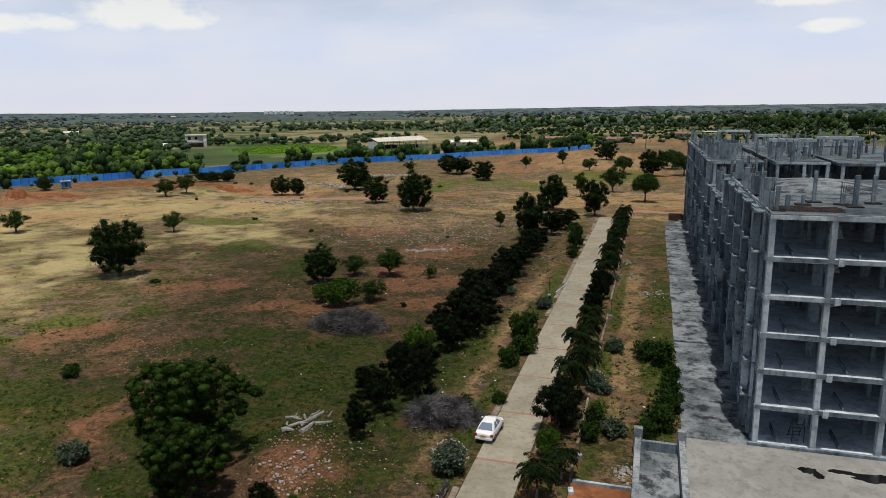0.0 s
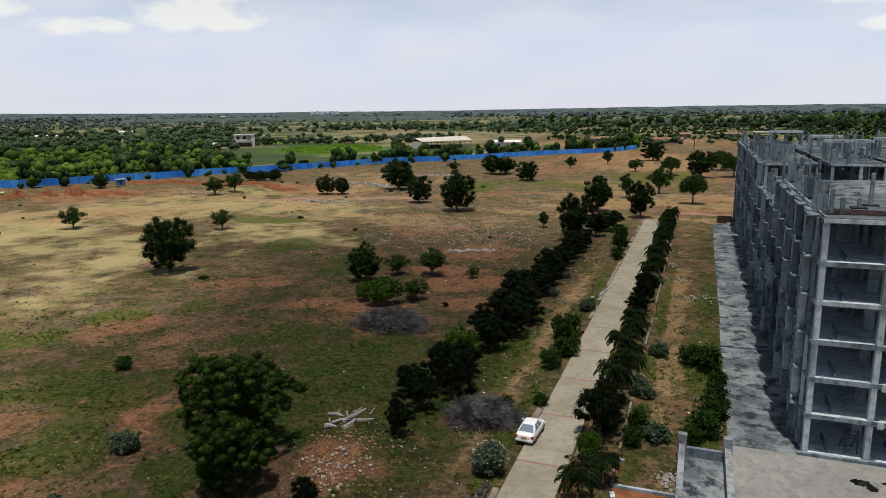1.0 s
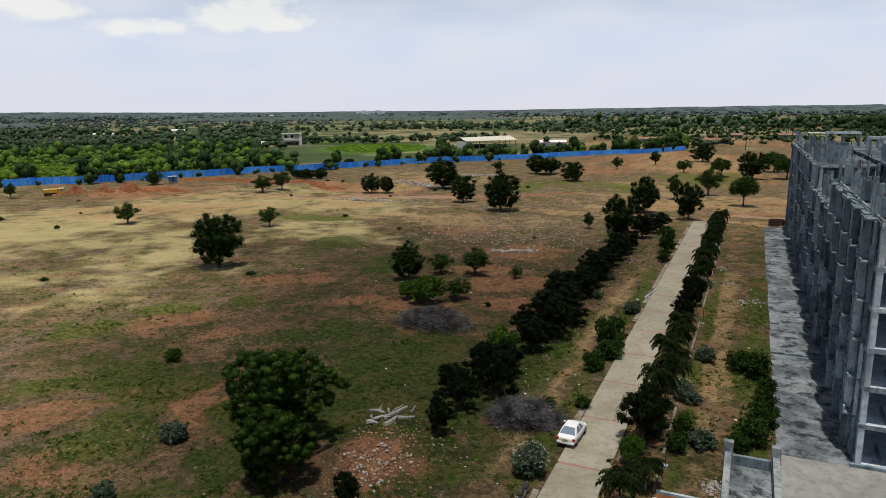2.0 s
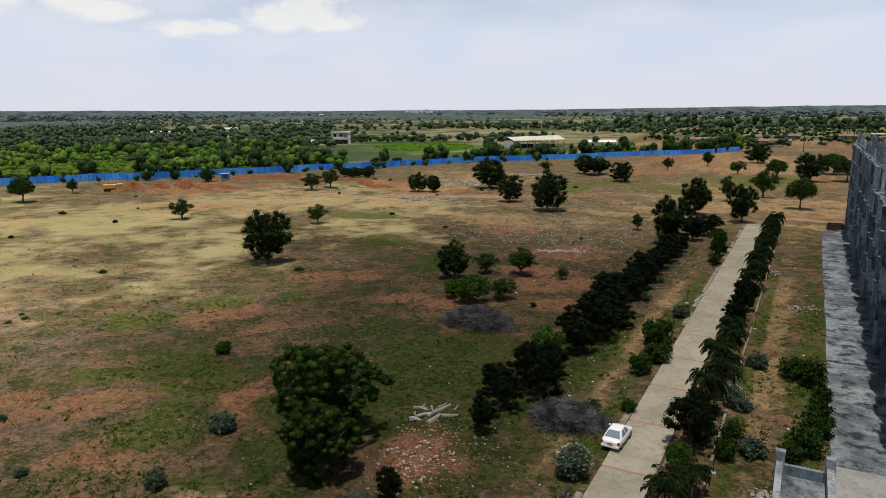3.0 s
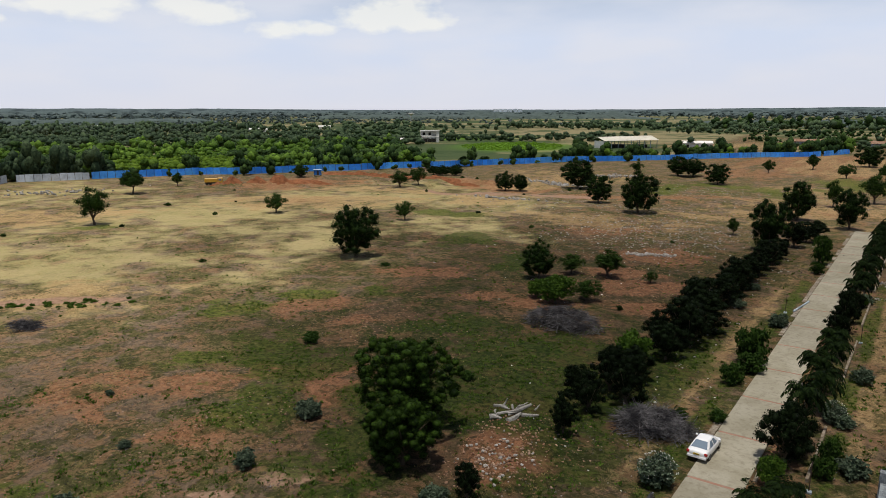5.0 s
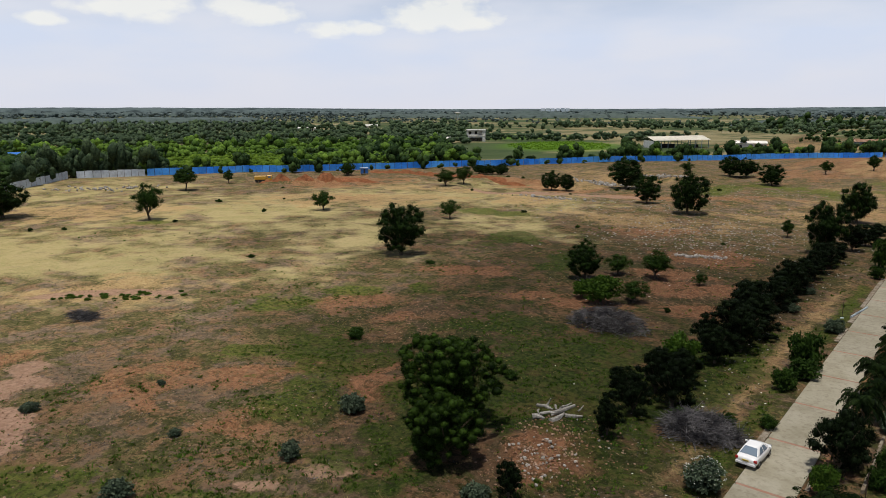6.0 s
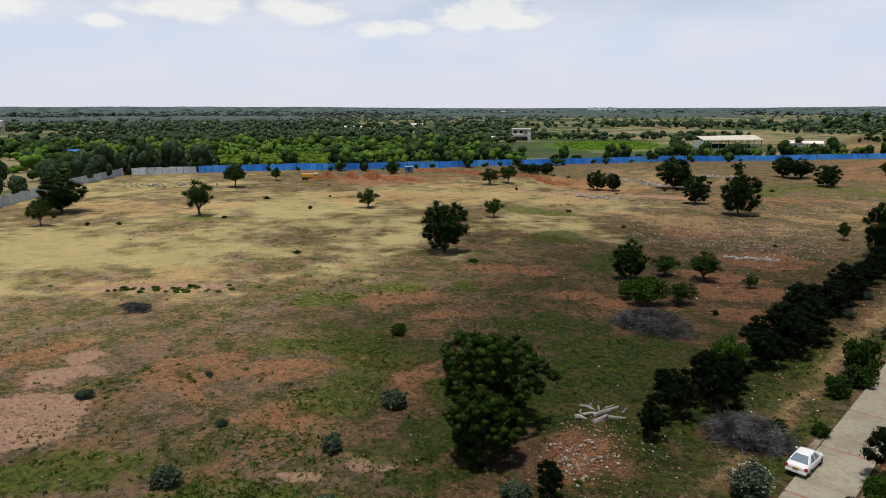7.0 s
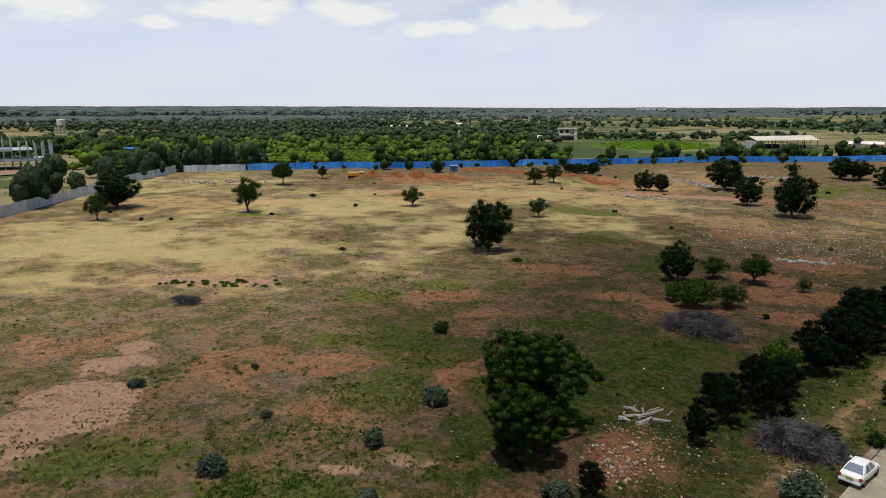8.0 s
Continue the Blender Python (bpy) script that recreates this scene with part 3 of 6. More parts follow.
def ground_material():
    n = Nodes("field_soil")
    p = n.position()
    red, straw, pale = n.attribute("soil")
    green, crop, far = n.attribute("growth")
    dry_unclouded, _, bare = n.attribute("dry")
    patch = n.noise(p, 0.13, 9, 0.68, 0.6)
    mid, tuft = n.noise(p, 0.42, 9, 0.72, 0.4), n.noise(p, 1.7, 7, 0.74, 0.2)
    grit = n.noise(p, 7.0, 6, 0.75)
    rag = n.math("ADD", n.math("MULTIPLY", patch, 0.3), n.math("ADD", n.math("MULTIPLY", mid, 0.4), n.math("MULTIPLY", tuft, 0.3)))
    half = n.ramp(tuft, 0.44, 0.56)

    def tone(clouded, dry):
        """A two-tone soil: paler where dry, darker where cloud shade is painted in."""
        return n.mix(half, n.mix(dry_unclouded, clouded[0], dry[0]), n.mix(dry_unclouded, clouded[1], dry[1]))

    def spread(zone_value, rough, soft, most):
        """A zone with a ragged, fairly sharp rim and holes in it."""
        worn = n.math("ADD", zone_value, n.math("MULTIPLY", n.math("SUBTRACT", rag, 0.5), rough))
        return n.math("MULTIPLY", n.ramp(worn, 0.5 - soft, 0.5 + soft), most)

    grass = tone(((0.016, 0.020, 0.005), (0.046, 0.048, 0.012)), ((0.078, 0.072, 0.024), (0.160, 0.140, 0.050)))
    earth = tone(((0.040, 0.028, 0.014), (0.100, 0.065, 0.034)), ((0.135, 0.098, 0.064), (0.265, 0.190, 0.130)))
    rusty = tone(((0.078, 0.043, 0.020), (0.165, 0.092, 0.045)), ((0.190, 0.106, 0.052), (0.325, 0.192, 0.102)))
    c = n.mix(n.ramp(n.math("ADD", n.math("MULTIPLY", patch, 0.7), n.math("MULTIPLY", rag, 0.3)), 0.478, 0.500), earth, grass)
    c = n.mix(n.math("MULTIPLY", n.ramp(n.math("ADD", n.math("MULTIPLY", n.noise(p, 0.19, 9, 0.72, 0.5), 0.7), n.math("MULTIPLY", tuft, 0.3)), 0.520, 0.538), 0.9), c, rusty)
    dead = n.mix(n.ramp(patch, 0.42, 0.60), (0.440, 0.355, 0.158), (0.335, 0.292, 0.116))
    dead = n.mix(n.math("MULTIPLY", half, 0.6), dead, (0.485, 0.385, 0.185))
    c = n.mix(spread(straw, 2.4, 0.42, 0.92), c, dead)
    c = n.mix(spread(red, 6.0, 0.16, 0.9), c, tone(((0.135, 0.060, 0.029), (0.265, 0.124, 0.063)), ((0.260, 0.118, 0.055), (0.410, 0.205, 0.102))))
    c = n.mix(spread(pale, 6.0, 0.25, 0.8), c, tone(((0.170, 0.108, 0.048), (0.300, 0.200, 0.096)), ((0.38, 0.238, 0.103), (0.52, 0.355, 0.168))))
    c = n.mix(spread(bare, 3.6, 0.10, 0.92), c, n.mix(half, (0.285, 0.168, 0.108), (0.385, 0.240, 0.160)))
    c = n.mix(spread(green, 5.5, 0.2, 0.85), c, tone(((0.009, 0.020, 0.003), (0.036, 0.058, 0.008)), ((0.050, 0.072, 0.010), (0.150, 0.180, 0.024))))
    # scruffy weed patches, scuffed earth, small weeds in loose groups, clods and grit
    worn = n.math("SUBTRACT", 1.0, n.math("MAXIMUM", n.math("MAXIMUM", n.math("MULTIPLY", straw, 0.75), n.math("MULTIPLY", bare, 0.85)), n.math("MULTIPLY", green, 0.6)))
    scruff = n.noise(p, 0.30, 10, 0.80, 0.4)
    c = n.mix(n.math("MULTIPLY", n.ramp(scruff, 0.535, 0.556), n.math("MULTIPLY", worn, 0.68)), c, n.mix(dry_unclouded, (0.017, 0.023, 0.006), (0.070, 0.070, 0.022)))
    c = n.mix(n.math("MULTIPLY", n.ramp(scruff, 0.462, 0.440), n.math("MULTIPLY", worn, 0.58)), c, n.mix(dry_unclouded, (0.120, 0.062, 0.032), (0.310, 0.190, 0.105)))
    fleck = n.noise(p, 0.95, 9, 0.82, 0.2)
    c = n.mix(n.math("MULTIPLY", n.ramp(fleck, 0.56, 0.585), n.math("MULTIPLY", worn, 0.55)), c, (0.022, 0.023, 0.008))
    c = n.mix(n.math("MULTIPLY", n.ramp(fleck, 0.44, 0.415), n.math("MULTIPLY", worn, 0.5)), c, n.mix(dry_unclouded, (0.165, 0.098, 0.052), (0.360, 0.255, 0.130)))
    speck = n.noise(p, 2.7, 6, 0.80, 0.1)
    c = n.mix(n.math("MULTIPLY", n.math("MULTIPLY", n.ramp(speck, 0.535, 0.575), n.ramp(patch, 0.46, 0.54)), n.math("MULTIPLY", worn, 0.5)), c, n.mix(dry_unclouded, (0.017, 0.018, 0.006), (0.062, 0.052, 0.026)))
    c = n.mix(n.math("MULTIPLY", n.ramp(speck, 0.440, 0.405), n.math("MULTIPLY", worn, 0.3)), c, n.mix(dry_unclouded, (0.135, 0.086, 0.054), (0.350, 0.260, 0.150)))
    weedy = n.math("MULTIPLY", n.math("MULTIPLY", n.ramp(tuft, 0.55, 0.58), n.ramp(mid, 0.48, 0.54)), n.math("MULTIPLY", worn, 0.75))
    c = n.mix(weedy, c, (0.026, 0.031, 0.009))
    c = n.mix(n.math("MULTIPLY", n.ramp(grit, 0.55, 0.62), n.math("MULTIPLY", worn, 0.25)), c, (0.034, 0.026, 0.014))
    c = n.mix(n.math("MULTIPLY", n.ramp(n.noise(p, 5.0, 5, 0.75), 0.60, 0.65), n.math("MULTIPLY", worn, 0.42)), c, (0.31, 0.225, 0.145))
    # far country: strips of stubble, fallow and scrub
    f1, f2 = n.noise(p, 0.0042, 6, 0.6, 0.6), n.noise(p, 0.013, 6, 0.65, 0.4)
    fc = n.mix(n.ramp(f1, 0.47, 0.51), (0.066, 0.090, 0.036), (0.250, 0.208, 0.108))
    fc = n.mix(n.math("MULTIPLY", n.ramp(f2, 0.51, 0.55), 0.8), fc, (0.048, 0.074, 0.028))
    c = n.mix(far, c, fc)
    c = n.mix(n.math("MULTIPLY", crop, 0.9), c, n.mix(n.ramp(f2, 0.4, 0.6), (0.10, 0.21, 0.014), (0.15, 0.28, 0.022)))
    n.bump(n.math("ADD", tuft, n.math("MULTIPLY", grit, 0.4)), 0.6, 0.12)
    # the cloud-shaded soil gets one more painted darkening than the dry one
    c = n.mix(1.0, c, n.mix(dry_unclouded, (0.79, 0.81, 0.87), (0.94, 0.96, 0.98)), "MULTIPLY")
    return n.done(c, 0.96)


GROUND = ground_material()
me.materials.append(GROUND)
ground = tagged(new("ground", me), "dry scrubby field of red earth, straw grass and green weeds", "ground", kind="structure")


def gz(x, y):
    return float(ground_z(np.array([float(x)]), np.array([float(y)]))[0])


# ---- road ----
ROAD_L, ROAD_R, ROAD_Y1 = -13.1, -8.75, 179.0
road = tagged(new("road"), "narrow pale concrete lane with brick-red cross joints", "road", kind="structure")
rng = random.Random(5)
y, bays = 49.7 - 9.05 * 12, []
while y < ROAD_Y1:
    bays.append((y, min(y + 9.05, ROAD_Y1)))
    y += 9.05
for y0, y1 in bays:
    d = rng.uniform(-0.06, 0.06)
    part("road_panel", boxes((ROAD_L + 0.35, ROAD_R + d, y0 + 0.14, y1 - 0.14, -0.2, 0.06), bevel=0.015), ROAD, road)
    part("joint", boxes((ROAD_L + 0.45, ROAD_R - 0.1, y0 - 0.14, y0 + 0.14, -0.2, 0.052)), JOINT, road, "brick-red joint strip")
for side, x, w0 in (("left", ROAD_L + 0.28, 0.55), ("right", ROAD_R + 0.5, 0.35)):
    y = -20.0
    while y < 178:
        L = rng.uniform(1.8, 4.2)
        if rng.random() < (0.6 if side == "left" else 0.35):
            w = w0 + rng.uniform(-0.08, 0.08)
            bm = bmesh.new()
            pts = [(x, y), (x, y + L - 0.04), (x - w, y + L - 0.06), (x - w * rng.uniform(0.85, 1.1), y + L * 0.5), (x - w, y + 0.03)]
            lo, hi = [bm.verts.new((*p, -0.15)) for p in pts], [bm.verts.new((*p, 0.045 + rng.uniform(-0.03, 0.01))) for p in pts]
            bm.faces.new(hi)
            for k in range(5):
                bm.faces.new((lo[k], lo[(k + 1) % 5], hi[(k + 1) % 5], hi[k]))
            part("edge_slab", bm, ROAD_SIDE, road, "broken concrete edge strip")
        y += L

# ---- unfinished apartment blocks ----
LEVELS = [0.35, 3.65, 6.65, 9.68, 12.8, 15.85, 19.1]


def column(parent, x, y, z0, z1, w, d, mat=None, name="column"):
    part(name, boxes((x - w / 2, x + w / 2, y - d / 2, y + d / 2, z0, z1), bevel=0.02), mat or CONCRETE, parent)


def rebar(parent, x, y, z, w, d, rng):
    if rng.random() < 0.55:
        return
    bm = bmesh.new()
    for i in range(6):
        px, py = x + rng.uniform(-w, w) * 0.42, y + rng.uniform(-d, d) * 0.42
        tube(bm, [(px, py, z - 0.05), (px + rng.uniform(-0.05, 0.05), py, z + 0.5), (px + rng.uniform(-0.06, 0.06), py + rng.uniform(-0.05, 0.05), z + rng.uniform(0.6, 1.1))], [0.014] * 3, 4)
    tagged(part("rebar", bm, STEEL, parent, "rusty reinforcing bars"), kind="stuff")


def floor_plate(parent, x0, x1, y0, y1, z, seed, top=False):
    """A slab with its edge beams and the beams along the column lines."""
    r = random.Random(seed)
    bm = bmesh.new()
    box(bm, x0, x1, y0, y1, z - 0.15, z)
    b = 0.38
    box(bm, x0 + 0.02, x0 + 0.25, y0 + 0.02, y1 - 0.02, z - b, z - 0.152)
    box(bm, x1 - 0.25, x1 - 0.02, y0 + 0.02, y1 - 0.02, z - b, z - 0.152)
    box(bm, x0 + 0.25, x1 - 0.25, y0 + 0.02, y0 + 0.25, z - b, z - 0.153)
    box(bm, x0 + 0.25, x1 - 0.25, y1 - 0.25, y1 - 0.02, z - b, z - 0.153)
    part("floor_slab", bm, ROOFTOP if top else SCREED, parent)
    # thin dark sheet added below the slab so that less light bounces
    part("soffit", boxes((x0 + 0.27, x1 - 0.27, y0 + 0.27, y1 - 0.27, z - 0.166, z - 0.154)), CONCRETE, parent, "dark concrete liner added under the slab to cut bounced light")
    # edge band, cast in lengths, a little proud
    k = x0
    while k < x1 - 0.3:
        L = min(r.uniform(3.5, 5.0), x1 - k)
        part("edge_band", boxes((k + 0.01, k + L - 0.01, y0 - 0.06, y0 + 0.018, z - b + 0.06, z + r.choice([0.0, 0.02, 0.05])), bevel=0.01), r.choice([CONCRETE, CONCRETE, CONCRETE_PALE]), parent)
        k += L
    k = y0 + 0.3
    while k < y1 - 0.3:
        L = min(r.uniform(3.5, 6.0), y1 - k)
        if r.random() < 0.85:
            part("edge_band", boxes((x0 - 0.07, x0 + 0.018, k + 0.01, k + L - 0.01, z - b - 0.02, z + r.choice([0.0, 0.02, 0.06, 0.12])), bevel=0.01), CONCRETE, parent)
        k += L


def rc_block(name, label, x0, x1, y0, y1, xs, ys, levels, seed):
    ob = thing(name, label, "building", "unfinished blocks", at=(-0.42, 0, 0))
    r = random.Random(seed)
    for i, z in enumerate(levels):
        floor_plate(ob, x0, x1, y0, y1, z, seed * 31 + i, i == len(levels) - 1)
    for i, x in enumerate(xs):
        for j, y in enumerate(ys):
            wide = (i + j) % 2 == 0 and 0 < j
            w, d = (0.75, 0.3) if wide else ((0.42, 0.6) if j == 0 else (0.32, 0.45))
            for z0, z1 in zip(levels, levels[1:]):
                # front row in paler concrete: its sky light is put into the colour
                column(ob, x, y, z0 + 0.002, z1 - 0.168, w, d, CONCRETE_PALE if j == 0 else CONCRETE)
    return ob


rng = random.Random(3)
# front block: open bays towards the pale slab
A_XS, A_YS = [9.05, 13.3, 17.9, 22.3, 26.7, 31.1], [58.1, 61.9, 66.4, 71.5, 76.6, 81.7, 87.4]
block_a = rc_block("apartment_shell", "unfinished six-storey grey concrete apartment frame with open floors", 8.8, 33.5, 57.8, 88.0, A_XS, A_YS, LEVELS, 1)
for z in LEVELS[1:6]:
    for x0 in (13.7, 18.4):
        part("beam_stub", boxes((x0, x0 + 0.42, 57.5, 57.78, z - 0.46, z + 0.12), bevel=0.02), CONCRETE_PALE, block_a)
for i, z in enumerate(LEVELS[:6]):
    for x in (10.6, 15.2, 20.0):
        part("toe_wall", boxes((x, x + 0.13, 58.3, 61.4, z + 0.002, z + 0.36)), CONCRETE, block_a)
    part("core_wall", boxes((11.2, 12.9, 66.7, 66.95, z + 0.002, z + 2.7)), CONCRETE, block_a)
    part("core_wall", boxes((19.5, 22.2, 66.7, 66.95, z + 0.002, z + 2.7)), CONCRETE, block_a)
    # partition walls that close the rooms behind the open bays, added to darken them
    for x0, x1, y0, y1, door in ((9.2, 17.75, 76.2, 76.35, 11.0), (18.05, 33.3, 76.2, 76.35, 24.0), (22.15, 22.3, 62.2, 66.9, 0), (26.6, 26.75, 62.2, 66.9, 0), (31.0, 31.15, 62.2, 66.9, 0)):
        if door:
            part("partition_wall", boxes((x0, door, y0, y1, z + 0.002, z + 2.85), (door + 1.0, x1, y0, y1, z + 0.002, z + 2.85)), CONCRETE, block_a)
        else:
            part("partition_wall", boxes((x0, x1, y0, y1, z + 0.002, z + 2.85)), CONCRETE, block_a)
    # dog-leg stair in the middle bays
    bm = bmesh.new()
    for k in range(9):
        box(bm, 15.0, 16.2, 67.2 + 0.27 * k, 67.5 + 0.27 * k, z + 0.0 + 0.17 * k, z + 0.18 + 0.17 * k)
    box(bm, 15.0, 17.6, 69.7, 71.0, z + 1.50, z + 1.66)
    part("stair_flight", bm, SCREED, block_a)
part("plinth", boxes((8.5, 33.5, 57.45, 57.72, -0.1, 0.5), bevel=0.02), CONCRETE, block_a, "stained plinth beam")
part("roof_upstand", boxes((8.82, 9.0, 57.85, 87.9, 19.103, 19.3), (9.0, 33.4, 57.85, 58.0, 19.103, 19.22), bevel=0.01), WALL_GREY, block_a)
# roof: column starters, a heaped screed and stacked bars
for x, y, h in ((9.6, 60.3, 2.0), (10.4, 60.6, 1.3), (12.2, 64.3, 0.9), (13.4, 66.3, 2.7), (15.3, 65.0, 1.0), (15.9, 63.6, 2.6), (17.9, 66.3, 2.4), (22.3, 66.3, 2.5), (9.4, 70.5, 2.2), (9.4, 76.5, 2.4), (10.6, 81.0, 2.8), (11.6, 81.7, 2.6), (9.6, 84.5, 2.9), (10.5, 86.8, 2.6)):
    column(block_a, x, y, 19.102, 19.1 + h, rng.uniform(0.24, 0.38), rng.uniform(0.24, 0.34), CONCRETE, "column_starter")
    rebar(block_a, x, y, 19.1 + h, 0.5, 0.4, rng)
    part("starter_kicker", boxes((x - 0.6, x + 0.6, y - 0.45, y + 0.45, 19.102, 19.22), bevel=0.03), DARK_VOID, block_a)
bm = bmesh.new()
bmesh.ops.create_grid(bm, x_segments=24, y_segments=16, size=0.5)
for v in bm.verts:
    u, w = v.co.x * 2, v.co.y * 2
    v.co = Vector((16.5 + 5.5 * u, 79.5 + 6.5 * w, 19.106 + 0.75 * max(0.0, 1 - u * u) * max(0.0, 1 - w * w) ** 0.7))
part("screed_mound", bm, YARD, block_a, "grey heaped roof screed")
bm = bmesh.new()
for k in range(26):
    y = 60.0 + 0.11 * k
    tube(bm, [(9.8 + rng.uniform(-0.3, 0.3), y, 19.17), (14.2 + rng.uniform(-0.5, 0.5), y + rng.uniform(-0.2, 0.2), 19.17)], [0.03, 0.03], 4)
tagged(part("bar_stack", bm, STEEL, block_a, "stacked steel bars"), kind="stuff")

# the long side towards the lane: blade columns, stepped balconies, low walls
rng = random.Random(8)


def long_side(parent, y0, y1, levels, seed):
    r = random.Random(seed)
    y, k = y0 + 0.9, 0
    while y < y1 - 0.6:
        out = (0.0, 0.5, 0.25, 0.0)[k % 4]
        w = (0.25, 0.55, 0.22, 0.45)[k % 4]
        for i, (z0, z1) in enumerate(zip(levels, levels[1:])):
            x = 8.72 - out
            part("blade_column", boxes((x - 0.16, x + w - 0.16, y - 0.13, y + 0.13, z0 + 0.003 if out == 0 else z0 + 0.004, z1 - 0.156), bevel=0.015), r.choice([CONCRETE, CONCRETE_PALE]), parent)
            if out > 0:
                part("balcony_slab", boxes((8.795 - out - 0.35, 8.795, y - 1.15, y + 1.35, z1 - 0.17, z1 - 0.02), bevel=0.015), CONCRETE, parent)
                part("balcony_upstand", boxes((8.79 - out - 0.34, 8.79 - out - 0.2, y - 1.1, y + 1.3, z1 - 0.018, z1 + r.choice([0.06, 0.1, 0.15, 0.45])), bevel=0.01), CONCRETE, parent)
            elif r.random() < 0.5:
                part("low_wall", boxes((8.62, 8.77, y + 0.2, y + 1.9, z0 + 0.002, z0 + r.choice([0.5, 0.9, 1.2])), bevel=0.01), CONCRETE, parent)
        if r.random() < 0.45:
            h = r.uniform(1.2, 2.8)
            x = 8.9 - out * 0.5
            part("column_starter", boxes((x, x + r.choice([0.3, 0.8]), y - 0.15, y + 0.15, levels[-1] + 0.2, levels[-1] + 0.2 + h), bevel=0.015), CONCRETE, parent)
            rebar(parent, x + 0.15, y, levels[-1] + 0.2 + h, 0.3, 0.3, r)
        y += (1.5, 2.1, 1.7, 1.2)[k % 4]
        k += 1


long_side(block_a, 58.6, 88.0, LEVELS, 21)
# link with its top storey still missing, then the far blocks
link = rc_block("apartment_shell", "unfinished lower concrete link between two grey blocks", 8.8, 13.6, 88.4, 112.6, [9.1, 13.2], [88.9, 94.8, 100.6, 106.4, 112.1], LEVELS[:6], 2)
long_side(link, 88.6, 112.5, LEVELS[:6], 22)
for x, y, h in ((9.4, 90.5, 3.6), (10.6, 92.3, 3.4), (9.5, 96.0, 2.9), (10.9, 99.0, 2.6), (9.4, 104.0, 3.2)):
    column(link, x, y, 15.852, 15.85 + h, rng.uniform(0.5, 0.95), 0.35, CONCRETE, "column_starter")
    rebar(link, x, y, 15.85 + h, 0.5, 0.3, rng)
block_b = rc_block("apartment_shell", "unfinished grey concrete block with an open top storey", 8.8, 16.2, 113.2, 156.0, [9.1, 12.4, 15.9], [113.5, 119.5, 126, 133, 140, 148, 155.6], LEVELS, 3)
long_side(block_b, 113.4, 156.0, LEVELS, 23)
block_b2 = rc_block("apartment_shell", "unfinished grey concrete block with roof columns standing", 17.6, 24.9, 113.8, 156.0, [17.9, 21.5, 24.6], [114.1, 120, 126, 133, 140, 148, 155.6], LEVELS, 4)
block_b3 = rc_block("apartment_shell", "unfinished grey concrete block beside open shafts", 25.9, 48.0, 112.0, 156.0, [26.2, 30.5, 35, 39.5, 44, 47.6], [112.3, 120, 128, 137, 146, 155.6], LEVELS, 5)
block_d = rc_block("apartment_shell", "unfinished lower grey concrete wing between the blocks", 16.5, 46.0, 92.0, 110.0, [17, 22, 27, 32, 37, 45.6], [92.4, 98, 104, 109.6], LEVELS[:5], 7)
block_c = rc_block("apartment_shell", "unfinished far grey concrete block under a stair head", 9.2, 44.0, 160.0, 186.0, [9.5, 15, 20, 26, 32, 38, 43.6], [160.4, 168, 177, 185.6], LEVELS, 6)
long_side(block_c, 160.2, 186.0, LEVELS, 24)
rng = random.Random(12)
for parent, x0, x1, y0, y1, count in ((block_b, 9.3, 15.8, 114, 155, 10), (block_b2, 17.9, 24.6, 114, 155, 16), (block_b3, 26.2, 47.5, 112.5, 155, 26), (block_c, 9.5, 43, 161, 185, 18)):
    for _ in range(count):
        x, y, h = rng.uniform(x0, x1), rng.uniform(y0, y1), rng.uniform(0.8, 3.0)
        column(parent, x, y, 19.102, 19.1 + h, rng.uniform(0.3, 0.6), rng.uniform(0.3, 0.6), CONCRETE, "column_starter")
        rebar(parent, x, y, 19.1 + h, 0.4, 0.4, rng)
for parent, x0, x1, y in ((block_b2, 18.2, 24.2, 122.0), (block_b3, 27.0, 33.0, 131.0), (block_b3, 36.0, 44.0, 126.0), (block_b2, 18.4, 23.0, 141.0), (block_c, 14.0, 20.0, 168.0)):
    for x in (x0, (x0 + x1) / 2, x1):
        column(parent, x, y, 19.102, 21.7, 0.35, 0.4, CONCRETE, "column_starter")
        column(parent, x, y + 3.2, 19.102, 21.7, 0.35, 0.4, CONCRETE, "column_starter")
    for yb in (y, y + 3.2):
        part("roof_frame", boxes((x0 - 0.2, x1 + 0.2, yb - 0.2, yb + 0.2, 21.7, 22.15), bevel=0.02), CONCRETE_PALE, parent)
for x0, x1, y0, y1 in ((9.2, 12.6, 119.0, 121.5), (12.4, 14.0, 130.0, 134.0)):
    part("stair_head", boxes((x0, x1, y0, y0 + 0.25, 19.102, 21.6), (x0, x0 + 0.25, y0 + 0.26, y1, 19.102, 21.6), bevel=0.01), CONCRETE, block_b)
part("roof_sheet", boxes((11.0, 15.0, 176.0, 181.0, 21.5, 21.6)), ROOF_SHEET, block_c, "pale roofing sheet")
for x, y in ((11.2, 176.2), (14.8, 176.2), (11.2, 180.8), (14.8, 180.8)):
    column(block_c, x, y, 19.102, 21.5, 0.25, 0.25, CONCRETE, "column_starter")

# ---- yard, pale slab, walls ----
yard = tagged(new("yard"), "weathered grey concrete yard strip with dark stains", "pavement", kind="structure")
edges = [57.36, 66, 74.5, 83.2, 92, 101, 110.5, 121, 133, 147, 160, 175]
for a, b in zip(edges, edges[1:]):
    part("yard_slab", boxes((3.0 + rng.uniform(-0.1, 0.1), 8.45, a + 0.04, b - 0.04, -0.3, 0.12 + rng.uniform(-0.02, 0.02)), bevel=0.02), YARD, yard)
